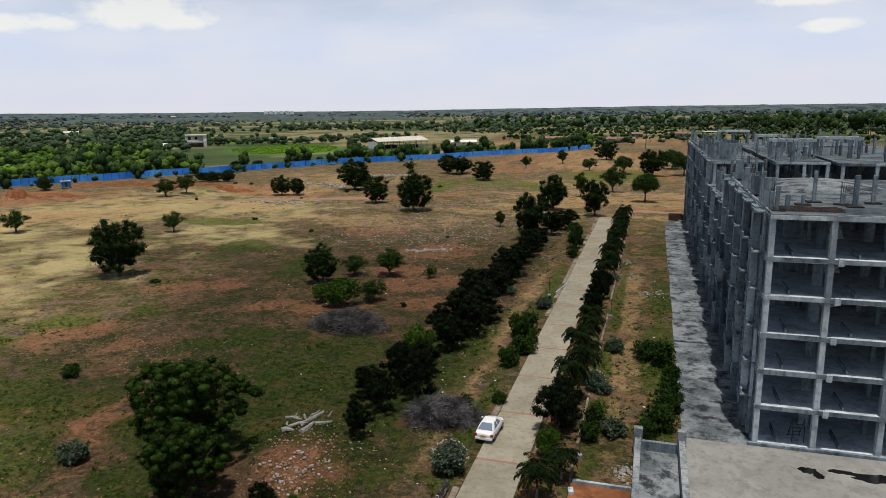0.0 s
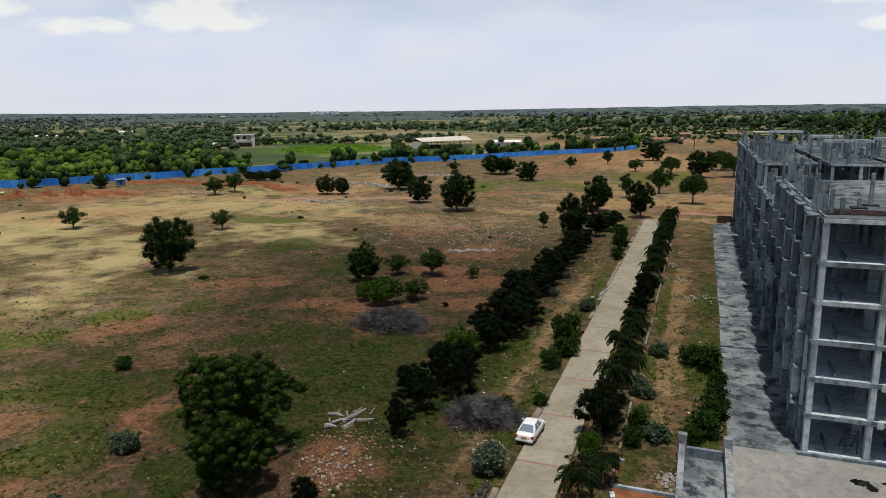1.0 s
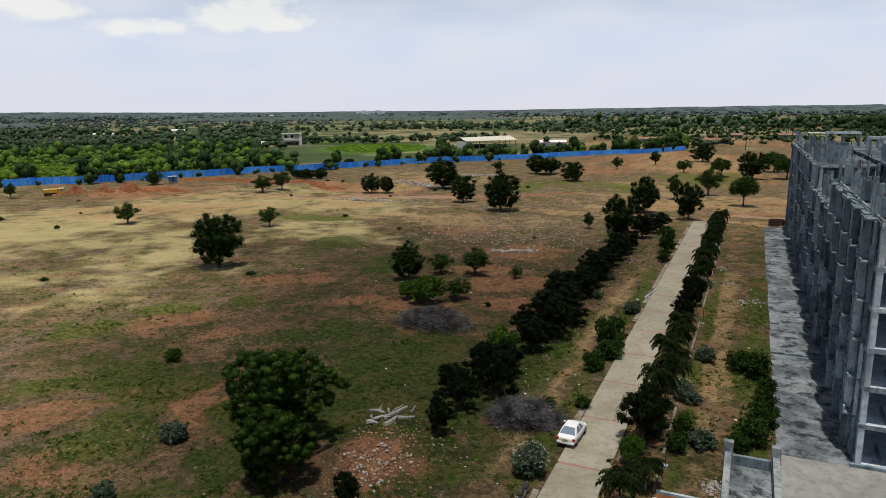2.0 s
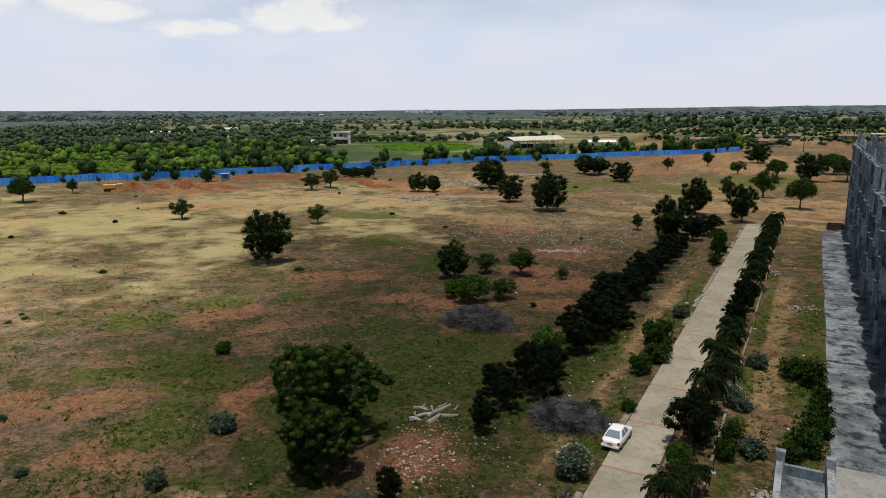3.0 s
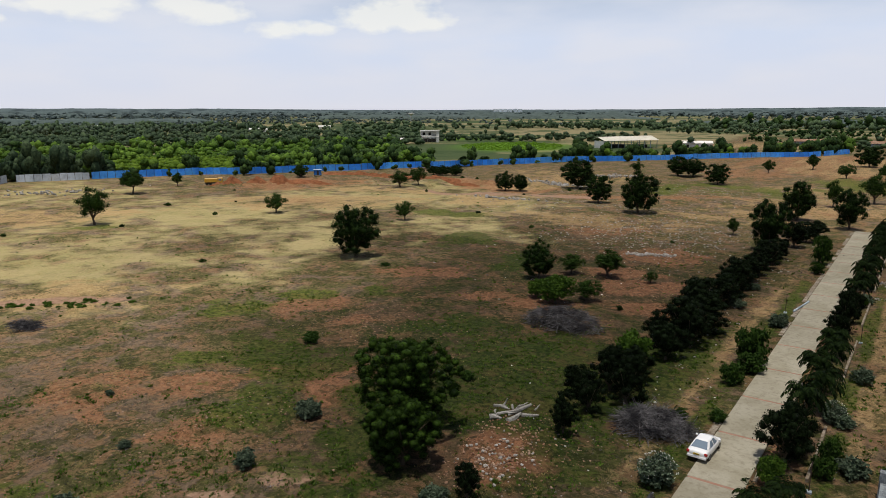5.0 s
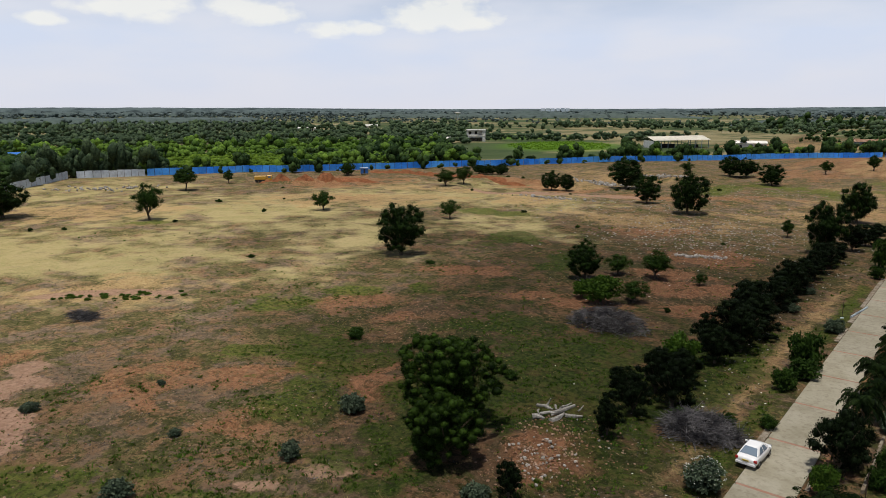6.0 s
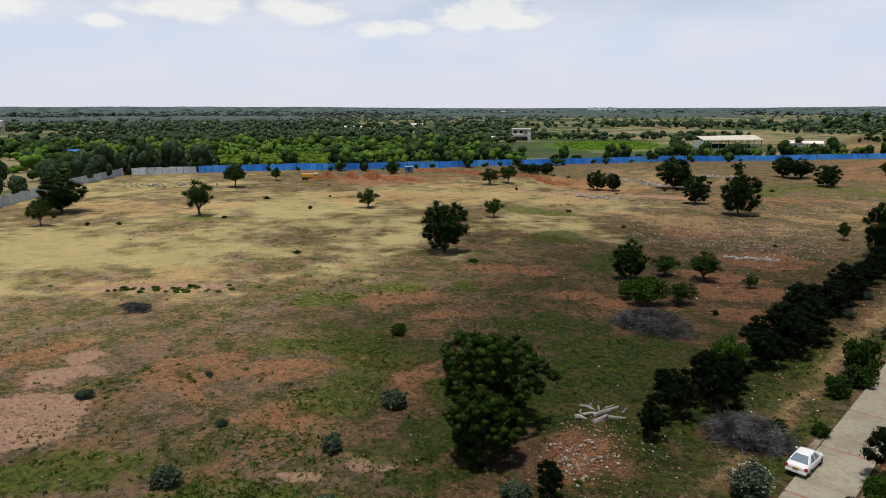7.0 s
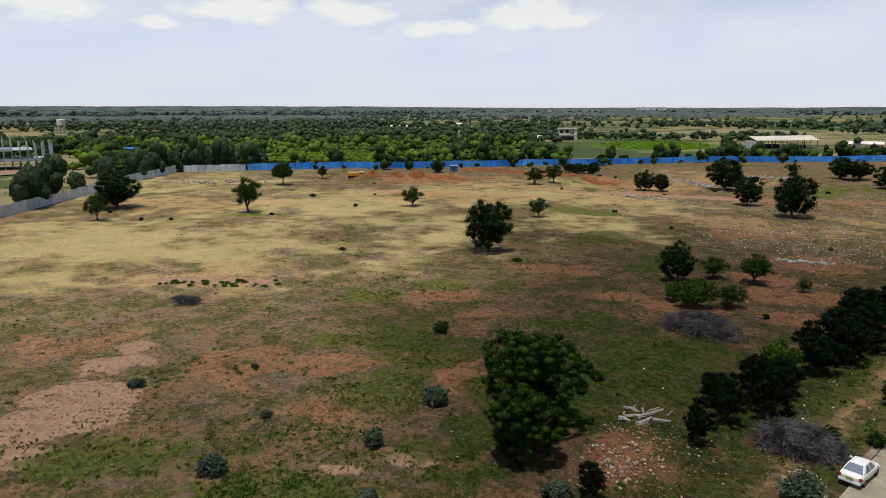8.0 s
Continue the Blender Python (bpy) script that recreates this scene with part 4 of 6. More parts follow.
part("yard_beam", boxes((2.9, 8.3, 82.9, 83.3, -0.2, 0.32), bevel=0.02), CONCRETE, yard)
terrace = tagged(new("terrace"), "pale dusty concrete terrace slab beside the blocks", "pavement", kind="structure")
for x0, x1 in ((3.12, 34.0),):
    part("terrace_slab", boxes((x0 + 0.01, x1 - 0.01, 20.0, 57.3, -0.3, 0.3), bevel=0.01), SLAB_WHITE, terrace)
ramp = tagged(new("ramp"), "stained grey ramp floor between low concrete walls", "pavement", kind="structure")
part("ramp_slab", boxes((-0.25, 2.61, 20.0, 54.6, -0.3, 0.06), bevel=0.01), YARD, ramp)
for label, x, y0, y1, h in (("weathered concrete boundary wall with an end pillar", -0.5, 20.0, 54.6, 1.35), ("grey concrete parapet wall with an end pillar", 2.86, 20.0, 55.2, 1.2)):
    w = thing("boundary_wall", label, "wall")
    part("wall_body", boxes((x - 0.24, x + 0.24, y0, y1 - 0.45, -0.2, h), bevel=0.02), WALL_GREY, w)
    part("pillar", boxes((x - 0.34, x + 0.34, y1 - 0.44, y1 + 0.15, -0.2, h + 0.75), bevel=0.03), WALL_GREY, w)
w = thing("boundary_wall", "low dark concrete cross wall between two pillars", "wall")
part("wall_body", boxes((-0.15, 2.5, 54.62, 54.95, -0.2, 0.85), bevel=0.02), CONCRETE, w)

# ---- site fence ----
def sheet_mesh(name, width, height, mat):
    """A ribbed sheet panel standing on its lower edge."""
    verts, faces, n = [], [], 12
    for i in range(n + 1):
        x, d = -width / 2 + width * i / n, 0.03 if i % 2 else -0.03
        verts += [(x, d, 0), (x, d, height), (x, d + 0.012, height), (x, d + 0.012, 0)]
    for i in range(n):
        a, b = 4 * i, 4 * i + 4
        for k in range(4):
            faces.append((a + k, a + (k + 1) % 4, b + (k + 1) % 4, b + k))
    return mesh_of(name, verts, faces, mat)


def fence(points, height, mat, label, seed, skip=0.0):
    r = random.Random(seed)
    ob = thing("site_fence", label, "fence")
    panel = sheet_mesh("panel", 2.86, height, mat)
    post = bpy.data.meshes.new("fence_post")
    bm = boxes((-0.05, 0.05, 0.06, 0.16, -0.3, height + 0.1))
    bm.to_mesh(post), bm.free()
    post.materials.append(STEEL)
    for (x0, y0), (x1, y1) in zip(points, points[1:]):
        L = math.hypot(x1 - x0, y1 - y0)
        n = max(1, round(L / 3.0))
        a = math.degrees(math.atan2(y1 - y0, x1 - x0))
        for i in range(n):
            u = (i + 0.5) / n
            x, y = x0 + (x1 - x0) * u, y0 + (y1 - y0) * u
            z = gz(x, y)
            if r.random() >= skip:
                child("panel", panel, ob).matrix_basis = pose(x, y, z - 0.12 + r.uniform(-0.1, 0.1), r.uniform(-2.5, 2.5), 0, a) @ Matrix.Diagonal((L / n / 3.0, 1, 1, 1))
            child("fence_post", post, ob).matrix_basis = pose(x0 + (x1 - x0) * i / n, y0 + (y1 - y0) * i / n, z, 0, 0, a)
    return ob


fence(BLUE_LINE, 3.0, BLUE_SHEET, "long blue corrugated sheet site fence, sagging in places", 1, 0.01)
fence(GREY_LINE, 3.0, GREY_SHEET, "weathered bluish-white sheet fence along the field", 2, 0.02)

# ---- tree kinds ----
neem = [tree_kind("tree", 20 + i, LEAF_DARK, "dark green broad-crowned tree on the dry field", core=0.5, clumps=120, per=90, leaf_size=0.028, centre=(0, 0, 0.53), radii=(0.5, 0.5, 0.48), lump=0.24, clump=0.11, fork=0.14, low=-0.96, loose=0.25, under=1.0) for i in range(3)]
light = [tree_kind("tree", 30 + i, LEAF_MID, "mid-green field tree with a loose crown", core=0.35, clumps=62, per=80, leaf_size=0.036, centre=(0, 0, 0.58), radii=(0.5, 0.5, 0.43), lump=0.4, clump=0.13, fork=0.2, low=-0.8, loose=0.3, under=1.0) for i in range(2)]
round_tree = tree_kind("tree", 41, LEAF_MID, "round-crowned tree on a thin bare trunk", core=0.4, clumps=90, per=80, leaf_size=0.034, centre=(0, 0, 0.6), radii=(0.5, 0.5, 0.39), fork=0.3, trunk=0.026, lump=0.15, clump=0.12, under=1.0)
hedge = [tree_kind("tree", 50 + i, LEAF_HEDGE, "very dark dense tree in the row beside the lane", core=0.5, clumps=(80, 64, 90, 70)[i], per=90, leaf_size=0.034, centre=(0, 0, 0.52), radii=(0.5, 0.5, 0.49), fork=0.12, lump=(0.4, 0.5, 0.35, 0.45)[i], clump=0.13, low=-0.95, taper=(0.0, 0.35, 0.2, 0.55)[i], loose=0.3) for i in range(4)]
bush = [tree_kind("bush", 60 + i, LEAF_MID, "leafy green bush growing low on the ground", clumps=42, per=34, leaf_size=0.1, centre=(0, 0, 0.42), radii=(0.5, 0.5, 0.55), fork=0.1, lump=0.35, clump=0.17, low=-0.75, category="bush") for i in range(2)]
bright = [tree_kind("bush", 70 + i, LEAF_FRESH, "fresh green young bushy tree", clumps=60, per=50, leaf_size=0.075, centre=(0, 0, 0.5), radii=(0.5, 0.5, 0.48), fork=0.15, lump=0.4, clump=0.17, low=-0.75, category="bush") for i in range(2)]
grey = [tree_kind("bush", 80 + i, LEAF_GREY, "grey-green spreading milkweed bush", clumps=40, per=34, leaf_size=0.12, centre=(0, 0, 0.4), radii=(0.5, 0.5, 0.52), fork=0.1, lump=0.3, clump=0.16, low=-0.6, category="bush") for i in range(2)]

rng = random.Random(77)


def stand(kinds, rows, sink=0.02):
    for x, y, h, w in rows:
        planted(rng.choice(kinds), x, y, h, w, rng.uniform(0, 360), gz(x, y) - sink * h)


# field trees: x, y, height, width
stand(neem, [(-87.2, 94.9, 10.4, 9.4), (-101.4, 226.1, 10.9, 13.7), (-79.6, 192.1, 8.7, 8.5), (-62.5, 177.9, 11.5, 10.2), (-85.6, 289.5, 8.7, 10.0), (-80.0, 292.0, 7.5, 10.0),
             (-66.2, 275.0, 8.4, 9.6), (-24.4, 385.3, 10.4, 13.4), (-0.3, 294.5, 11.2, 12.4), (-26.2, 189.4, 10.3, 8.6), (-24.5, 143.9, 10.4, 7.8), (-14.2, 180.6, 9.8, 7.4),
             (-196.8, 64.6, 10.3, 13.0), (-123.4, 212.8, 7.1, 7.0), (-118.5, 215.0, 6.2, 6.5), (-219.1, 51.0, 8.2, 10.1), (-50.8, 99.0, 6.5, 5.7), (-173, 238, 4.0, 7), (-167, 236, 4.4, 7), (-162, 238, 4.0, 6.5), (-168, 248, 4.2, 6), (-192, 290, 4.5, 7), (-186, 300, 4, 6)])
stand(light, [(-106.0, 133.5, 4.8, 4.9), (-143.5, 125.0, 5.4, 6.0), (-211.6, 198.2, 5.7, 6.6), (-152.9, 190.4, 5.9, 8.0), (-151.3, 198.6, 6.6, 6.1), (-105.0, 294.5, 5.0, 6.1),
              (-57.5, 324.1, 6.0, 5.3), (-44.4, 354.1, 7.0, 6.9), (-27.2, 313.9, 5.7, 6.9), (-12.6, 232.5, 8.9, 8.1), (-21.6, 218.4, 7.8, 4.8), (-34.3, 158.6, 3.9, 3.1),
              (-163.7, 86.1, 9.3, 7.7), (-177.9, 53.6, 6.8, 5.6), (-225.7, 150.6, 5.2, 4.0), (-47.8, 105.1, 3.6, 4.8), (-41.9, 106.6, 4.8, 6.0), (-39.1, 91.4, 3.4, 4.4), (-35.0, 107.0, 1.9, 2.3)])
stand([round_tree], [(-2.1, 211.7, 9.0, 8.3), (-215.4, 126.8, 7.8, 8.7), (12, 300, 9, 11), (-12, 300, 8, 9), (8, 330, 9, 12)])
stand(bright, [(-42.1, 87.4, 4.5, 5.7), (-24.0, 68.9, 4.6, 4.2), (-45.5, 88.5, 3.0, 3.4)])
# dark row beside the lane
ROW = [(-24.2, 56.5, 5.0, 4.0), (-22.0, 60.5, 4.6, 4.4), (-24.3, 62.6, 4.4, 4.6), (-22.8, 66.0, 4.4, 4.6), (-22.6, 74.0, 5.4, 5.2), (-21.2, 79.0, 5.2, 5.0), (-22.8, 82.2, 5.6, 6.6), (-24.8, 93.7, 5.8, 6.6), (-23.0, 88.0, 5.8, 6.4), (-22.8, 99.5, 5.2, 5.8)]
ROW += [(-23.4, 106.1, 5.6, 5.6), (-22.6, 111.5, 4.6, 5.4), (-23.2, 116.5, 4.5, 5.4), (-22.4, 121.5, 4.5, 5.2), (-21.8, 126.5, 4.8, 5.6), (-22.0, 131.5, 4.8, 5.4), (-22.3, 136.5, 4.8, 5.4), (-24.1, 50.4, 4.2, 3.0), (-24.6, 37.5, 3.2, 2.0), (-21.0, 150.0, 5.0, 5.6)]
ROW += [(-20.0, 157.0, 4.5, 5.4), (-19.5, 166.0, 4.0, 5.0), (-26.0, 59.0, 3.4, 3.6), (-25.5, 66.0, 3.2, 3.6), (-20.6, 85.5, 4.2, 4.6), (-25.2, 77.5, 4.0, 4.2)]
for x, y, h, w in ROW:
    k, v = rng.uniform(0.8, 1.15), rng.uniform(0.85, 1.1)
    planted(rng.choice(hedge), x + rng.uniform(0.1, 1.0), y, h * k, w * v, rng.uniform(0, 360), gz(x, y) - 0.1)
# bushes on the field and along the lane
stand(bush, [(-14.3, 70.6, 2.6, 2.3), (-13.9, 77.5, 5.0, 3.4), (-13.4, 74.8, 2.4, 3.0), (-13.2, 60.7, 1.3, 1.7), (-16.4, 60.0, 1.2, 1.6), (-14.5, 137.0, 6.4, 3.2), (-14.0, 128.0, 2.6, 2.2), (-0.1, 76.4, 2.6, 3.0), (1.6, 75.0, 3.0, 3.0), (2.0, 63.0, 2.6, 2.6),
             (1.3, 59.0, 2.8, 2.8), (2.2, 67.0, 2.0, 2.2), (2.4, 71.0, 1.8, 2.0), (0.2, 57.5, 1.6, 2.0), (-59.0, 56.0, 1.2, 1.7), (-58.2, 55.1, 1.2, 2.0), (-4.4, 55.2, 2.2, 1.8), (-4.2, 58.0, 2.4, 2.0), (-20.0, 58.0, 1.4, 2.0), (-27.0, 61.5, 1.3, 2.0),
             (-36.5, 56.0, 1.0, 1.6), (-214.6, 200.7, 5.2, 4.8)])
stand(grey, [(-2.5, 56.8, 1.7, 2.2), (-14.0, 93.5, 2.0, 2.6), (-43.8, 40.8, 1.8, 2.4), (-43.4, 40.6, 2.0, 2.0), (-41.2, 31.6, 1.7, 1.8), (-46.3, 20.3, 1.6, 2.2), (-35.3, 26.4, 1.0, 1.7), (-66.8, 22.3, 1.1, 1.6), (-4.2, 66.0, 1.4, 2.3), (-3.6, 78.0, 1.8, 2.2),
             (-5.8, 112, 1.6, 2.4), (-7.0, 127, 1.5, 2.2), (-20.4, 100, 1.4, 2.4), (-20.6, 112, 1.2, 2.0), (-63, 33, 0.7, 0.9), (-52, 28, 0.8, 1.1), (-26.5, 36.3, 1.2, 2.0)])
# small scattered bushes far over the field
tiny = [tree_kind("bush", 85 + i, m, "small low bush on the dry field", clumps=14, per=22, leaf_size=0.2, centre=(0, 0, 0.42), radii=(0.5, 0.5, 0.5), fork=0.1, lump=0.3, clump=0.22, low=-0.6, limbs=3, category="bush") for i, m in enumerate((LEAF_MID, LEAF_DARK))]
for _ in range(30):
    x, y = rng.uniform(-200, -30), rng.uniform(60, 240)
    if x < -0.9 * y + 260:
        planted(rng.choice(tiny), x, y, rng.uniform(0.5, 1.2), rng.uniform(0.8, 2.0), rng.uniform(0, 360), gz(x, y) - 0.05)

# a strip of weeds on the pale scraped ground
weed = tree_kind("weed", 88, GRASS_GREEN, "green weed clump on pale scraped ground", clumps=12, per=26, leaf_size=0.22, centre=(0, 0, 0.4), radii=(0.5, 0.5, 0.5), fork=0.1, lump=0.3, clump=0.2, low=-0.5, limbs=3, category="weed")
for k in range(36):
    u = rng.random()
    x, y = -106.5 + 14.0 * u + rng.gauss(0, 1.8), 40.0 + 13.5 * u + rng.gauss(0, 1.8)
    planted(weed, x, y, rng.uniform(0.25, 0.6), rng.uniform(0.5, 1.2), rng.uniform(0, 360), gz(x, y) - 0.05)

# the large tree with tufted twigs, and the lower one in front of it
big = tree_kind("tree", 91, LEAF_TUFT, "large dense tree with tufted dark green foliage", core=0.72, clumps=290, per=120, leaf_size=0.018, centre=(0, 0, 0.55), radii=(0.5, 0.5, 0.44), clump=0.058, lump=0.16, fork=0.2, limbs=12, low=-0.9, loose=0.12, under=1.0)
planted(big, -34.7, 43.5, 8.9, 9.4, 15, gz(-34.9, 43.3) - 0.1)
front = tree_kind("tree", 92, LEAF_TUFT, "lower bushy tree with fresh green tufts", core=0.72, clumps=190, per=120, leaf_size=0.023, centre=(0, 0, 0.5), radii=(0.5, 0.5, 0.5), clump=0.076, lump=0.18, fork=0.15, limbs=10, low=-0.92, loose=0.12, under=1.0)
planted(front, -31.5, 38.9, 6.1, 6.2, 80, gz(-32.1, 38.1) - 0.1)
# flowering bush by the lane
oleander = tree_kind("bush", 95, LEAF_GREY, "flowering oleander bush with white blossoms beside the lane", clumps=60, per=45, leaf_size=0.09, centre=(0, 0, 0.45), radii=(0.5, 0.5, 0.5), fork=0.1, lump=0.2, low=-0.8, category="bush")
r8 = np.random.default_rng(8)
bd = ball_dirs(220, r8)
bd = bd[bd[:, 2] > -0.1]
child("blossom", quads("blossom", leaf_quads(np.array([0, 0, 0.47]) + bd * np.array([0.48, 0.48, 0.5]), bd, 0.035, 0.04, r8), LEAF_BLOSSOM), oleander)
planted(oleander, -14.2, 47.3, 2.5, 2.9, 0, 0.0)
planted(oleander, -4.9, 66.4, 2.0, 2.2, 70, 0.0)


# ---- palms and trees of the lane's other verge ----
def palm(seed, label="dark feather palm in the verge along the lane"):
    r = np.random.default_rng(seed)
    ob = thing("palm_tree", label, "palm", "palms along the lane")
    bm = bmesh.new()
    tube(bm, [(0, 0, -0.05), (0.01, 0.0, 0.25), (0.0, 0.01, 0.6)], [0.036, 0.026, 0.02], 8)
    part("trunk", bm, BARK_PALE, ob)
    for k in range(32):
        a, rise = math.tau * k * 0.382 + r.uniform(-0.2, 0.2), r.uniform(-0.1, 1.35)
        L, n = r.uniform(0.46, 0.64), 26
        s = np.linspace(0, 1, n)
        bend = rise - (1.4 + 0.6 * rise) * s ** 1.3
        out, up = np.cumsum(np.cos(bend)) * L / n, np.cumsum(np.sin(bend)) * L / n
        spine = np.stack([out * math.cos(a), out * math.sin(a), 0.6 + up * 0.95], axis=1)
        side = np.array([-math.sin(a), math.cos(a), 0.0])
        fwd = np.gradient(spine, axis=0)
        fwd /= np.linalg.norm(fwd, axis=1, keepdims=True)
        ln = 0.13 * np.sin(np.clip(s * 0.9 + 0.12, 0, 1) * math.pi * 0.9) + 0.02
        both = []
        for sg in (-1, 1):
            d = sg * side + 0.5 * fwd + np.array([0, 0, -0.55]) + 0.15 * r.normal(size=fwd.shape)
            both.append(leaf_quads(spine, d, ln, np.full(n, 0.030), r, np.tile([0.0, 0.0, 1.0], (n, 1)) + 0.3 * r.normal(size=(n, 3))))
        rib = leaf_quads(spine[:-1], fwd[:-1], np.full(n - 1, L / (n - 4)), np.full(n - 1, 0.014), r)
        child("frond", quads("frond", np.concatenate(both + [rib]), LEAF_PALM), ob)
    return ob


palms = [palm(200 + i) for i in range(3)]
for x, y, h, w in [(-7.6, 45.0, 4.4, 4.6), (-6.3, 48.5, 3.4, 4.0), (-7.3, 63.5, 5.6, 5.2), (-6.6, 68.0, 5.8, 5.4), (-7.5, 73.0, 5.6, 5.4), (-6.9, 79.0, 5.4, 5.0), (-7.3, 85.0, 4.6, 4.6), (-7.2, 109.0, 5.6, 5.2), (-6.6, 114.0, 6.0, 5.2),
                   (-7.2, 120.0, 6.4, 5.4), (-6.6, 126.5, 6.2, 5.0), (-7.0, 133.0, 6.6, 5.2), (-6.6, 139.2, 7.0, 5.2), (-7.0, 146.0, 6.6, 5.0), (-6.5, 153.0, 6.6, 5.0), (-6.9, 160.0, 6.4, 5.0), (-6.4, 168.0, 6.4, 4.8)]:
    planted(rng.choice(palms), x + 0.45, y, h * 0.92, w * 0.70, rng.uniform(0, 360))
stand(hedge, [(-7.2, 55.8, 5.6, 4.3), (-6.6, 58.6, 4.2, 3.4), (-7.2, 91.0, 4.8, 3.4), (-6.8, 95.5, 5.6, 3.0), (-6.9, 100.0, 5.0, 3.4), (-7.0, 104.5, 4.2, 3.2), (-7.0, 165.0, 5, 3.4)])
stand(bright, [(-7.4, 51.6, 2.8, 2.0), (-6.4, 110, 1.8, 2.4)])
for kind in [weed] + tiny + neem + light + [round_tree] + hedge + bush + bright + grey + [big, front, oleander] + palms:
    remove(kind)

# ---- woods, orchards and crops behind the fence ----
def wood(name, label, spots, size, per, mat, seed, squash=0.8, category="trees", even=1.0, lumps=4, fine=1.0):
    """Far trees past counting: short trunks, crowns of several uneven leafy lumps with a loose fringe."""
    r = np.random.default_rng(seed)
    n = len(spots)
    w = size * (1 + even * r.uniform(-0.45, 0.35, n))
    h = w * (1 + even * r.uniform(-0.2, 0.25, n)) * squash / 0.8
    z = ground_z(spots[:, 0], spots[:, 1])
    # lumps
    m = n * lumps
    W, Hh = np.repeat(w, lumps), np.repeat(h, lumps)
    d = ball_dirs(m, r)
    c = np.stack([np.repeat(spots[:, 0], lumps) + d[:, 0] * W * 0.27, np.repeat(spots[:, 1], lumps) + d[:, 1] * W * 0.27, np.repeat(z, lumps) + Hh * (0.45 + 0.24 * d[:, 2])], axis=1)
    rad = np.stack([W, W, Hh * 0.95], axis=1) * r.uniform(0.19, 0.3, (m, 1)) * (0.55 + 0.45 * fine)
    corners = c[:, None, :] + ICO[None] * rad[:, None, :] * r.uniform(0.72, 1.2, (m, len(ICO), 1))
    # fringe
    f = r.integers(0, m, n * per)
    k = ball_dirs(n * per, r)
    k[:, 2] = np.abs(k[:, 2]) - 0.3
    base = c[f] + k * rad[f] * r.uniform(0.85, 1.15 + 0.6 * (1 - fine), (len(f), 1))
    face = k + 0.6 * r.normal(size=k.shape)
    way = np.cross(face, r.normal(size=k.shape))
    leafy = leaf_quads(base, way, fine * W[f] * r.uniform(0.06, 0.13, len(f)), fine * W[f] * r.uniform(0.05, 0.1, len(f)), r, face)
    trunk = leaf_quads(np.stack([spots[:, 0], spots[:, 1], z - 0.3], axis=1), np.tile([0.02, 0.01, 1.0], (n, 1)), h * 0.6, w * 0.05, r)
    return tagged(new(name, lumps_and_quads(name, corners, ICO_F, np.concatenate([leafy, trunk]), mat)), label, category, kind="stuff")


def polar(n, a0, a1, d0, d1, r, power=1.0):
    """Spots between two bearings (degrees left of +Y) and two distances."""
    a, d = np.radians(r.uniform(a0, a1, n)), d0 + (d1 - d0) * r.random(n) ** power
    return np.stack([-np.sin(a) * d, np.cos(a) * d], axis=1)


def outside(spots, margin=4.0):
    """Spots behind the site fence only."""
    pts = GREY_LINE + BLUE_LINE
    b = np.array([math.atan2(-x, y) for x, y in pts])
    d = np.array([math.hypot(x, y) for x, y in pts])
    o = np.argsort(b)
    lim = np.interp(np.arctan2(-spots[:, 0], spots[:, 1]), b[o], d[o])
    return spots[np.hypot(spots[:, 0], spots[:, 1]) > lim + margin]


def ridge(name, label, a0, a1, d, depth, height, mat, seed, rough=0.35):
    """A closed canopy of woods seen end to end across the plain."""
    n = int((a1 - a0) / 0.05)
    a = np.radians(np.linspace(a0, a1, n))
    height = height(np.degrees(a)) if callable(height) else height
    taper = np.clip(np.minimum(a - a[0], a[-1] - a) / radians(3.0), 0, 1)

    def wave(cell, k):
        """Smooth ups and downs, one every cell metres."""
        return value_noise(a * d, np.full(n, 3.0 * seed), cell, k) - 0.5

    rows = []
    for k, (u, v) in enumerate(((0, -0.1), (0.1, 0.5), (0.3, 0.82), (0.65, 1.0), (1.0, 0.85))):
        dist = d + depth * u + 0.3 * depth * wave(120.0, 1)
        h = height * v * taper * (1 + rough * (wave(d / 25, k % 3 + 2) + 0.7 * wave(d / 90, k) + 0.35 * wave(d / 250, k + 1)))
        rows.append(np.stack([-np.sin(a) * dist, np.cos(a) * dist, h], axis=1))
    g = np.arange(5 * n).reshape(5, n)
    f = np.stack([g[:-1, :-1], g[:-1, 1:], g[1:, 1:], g[1:, :-1]], axis=-1).reshape(-1, 4)
    return tagged(new(name, mesh_of(name, np.concatenate(rows), f, mat, True)), label, "trees", kind="stuff")


r = np.random.default_rng(404)


def clustered(spots, cell, cut):
    """Keeps the spots that stand together in groves, with open land between."""
    return spots[fbm(spots[:, 0], spots[:, 1], cell, 5) + 0.08 * r.normal(size=len(spots)) > cut]


def off_crops(s):
    return s[zone(s[:, 0], s[:, 1], CROPS[:1], 0.05) < 0.3]


def clear_view(s):
    """Leaves the building plot beyond the grey fence bare."""
    return s[~((np.arctan2(-s[:, 0], s[:, 1]) > radians(73.5)) & (np.hypot(s[:, 0], s[:, 1]) < 430) & (np.hypot(s[:, 0], s[:, 1]) > 215))]


def off_window(s, a0=24.5, a1=37.6, keep=0.12):
    """Thins a row of trees where the crop and the house lie open behind it."""
    b = np.degrees(np.arctan2(-s[:, 0], s[:, 1]))
    return s[(b < a0) | (b > a1) | (r.random(len(s)) < keep)]


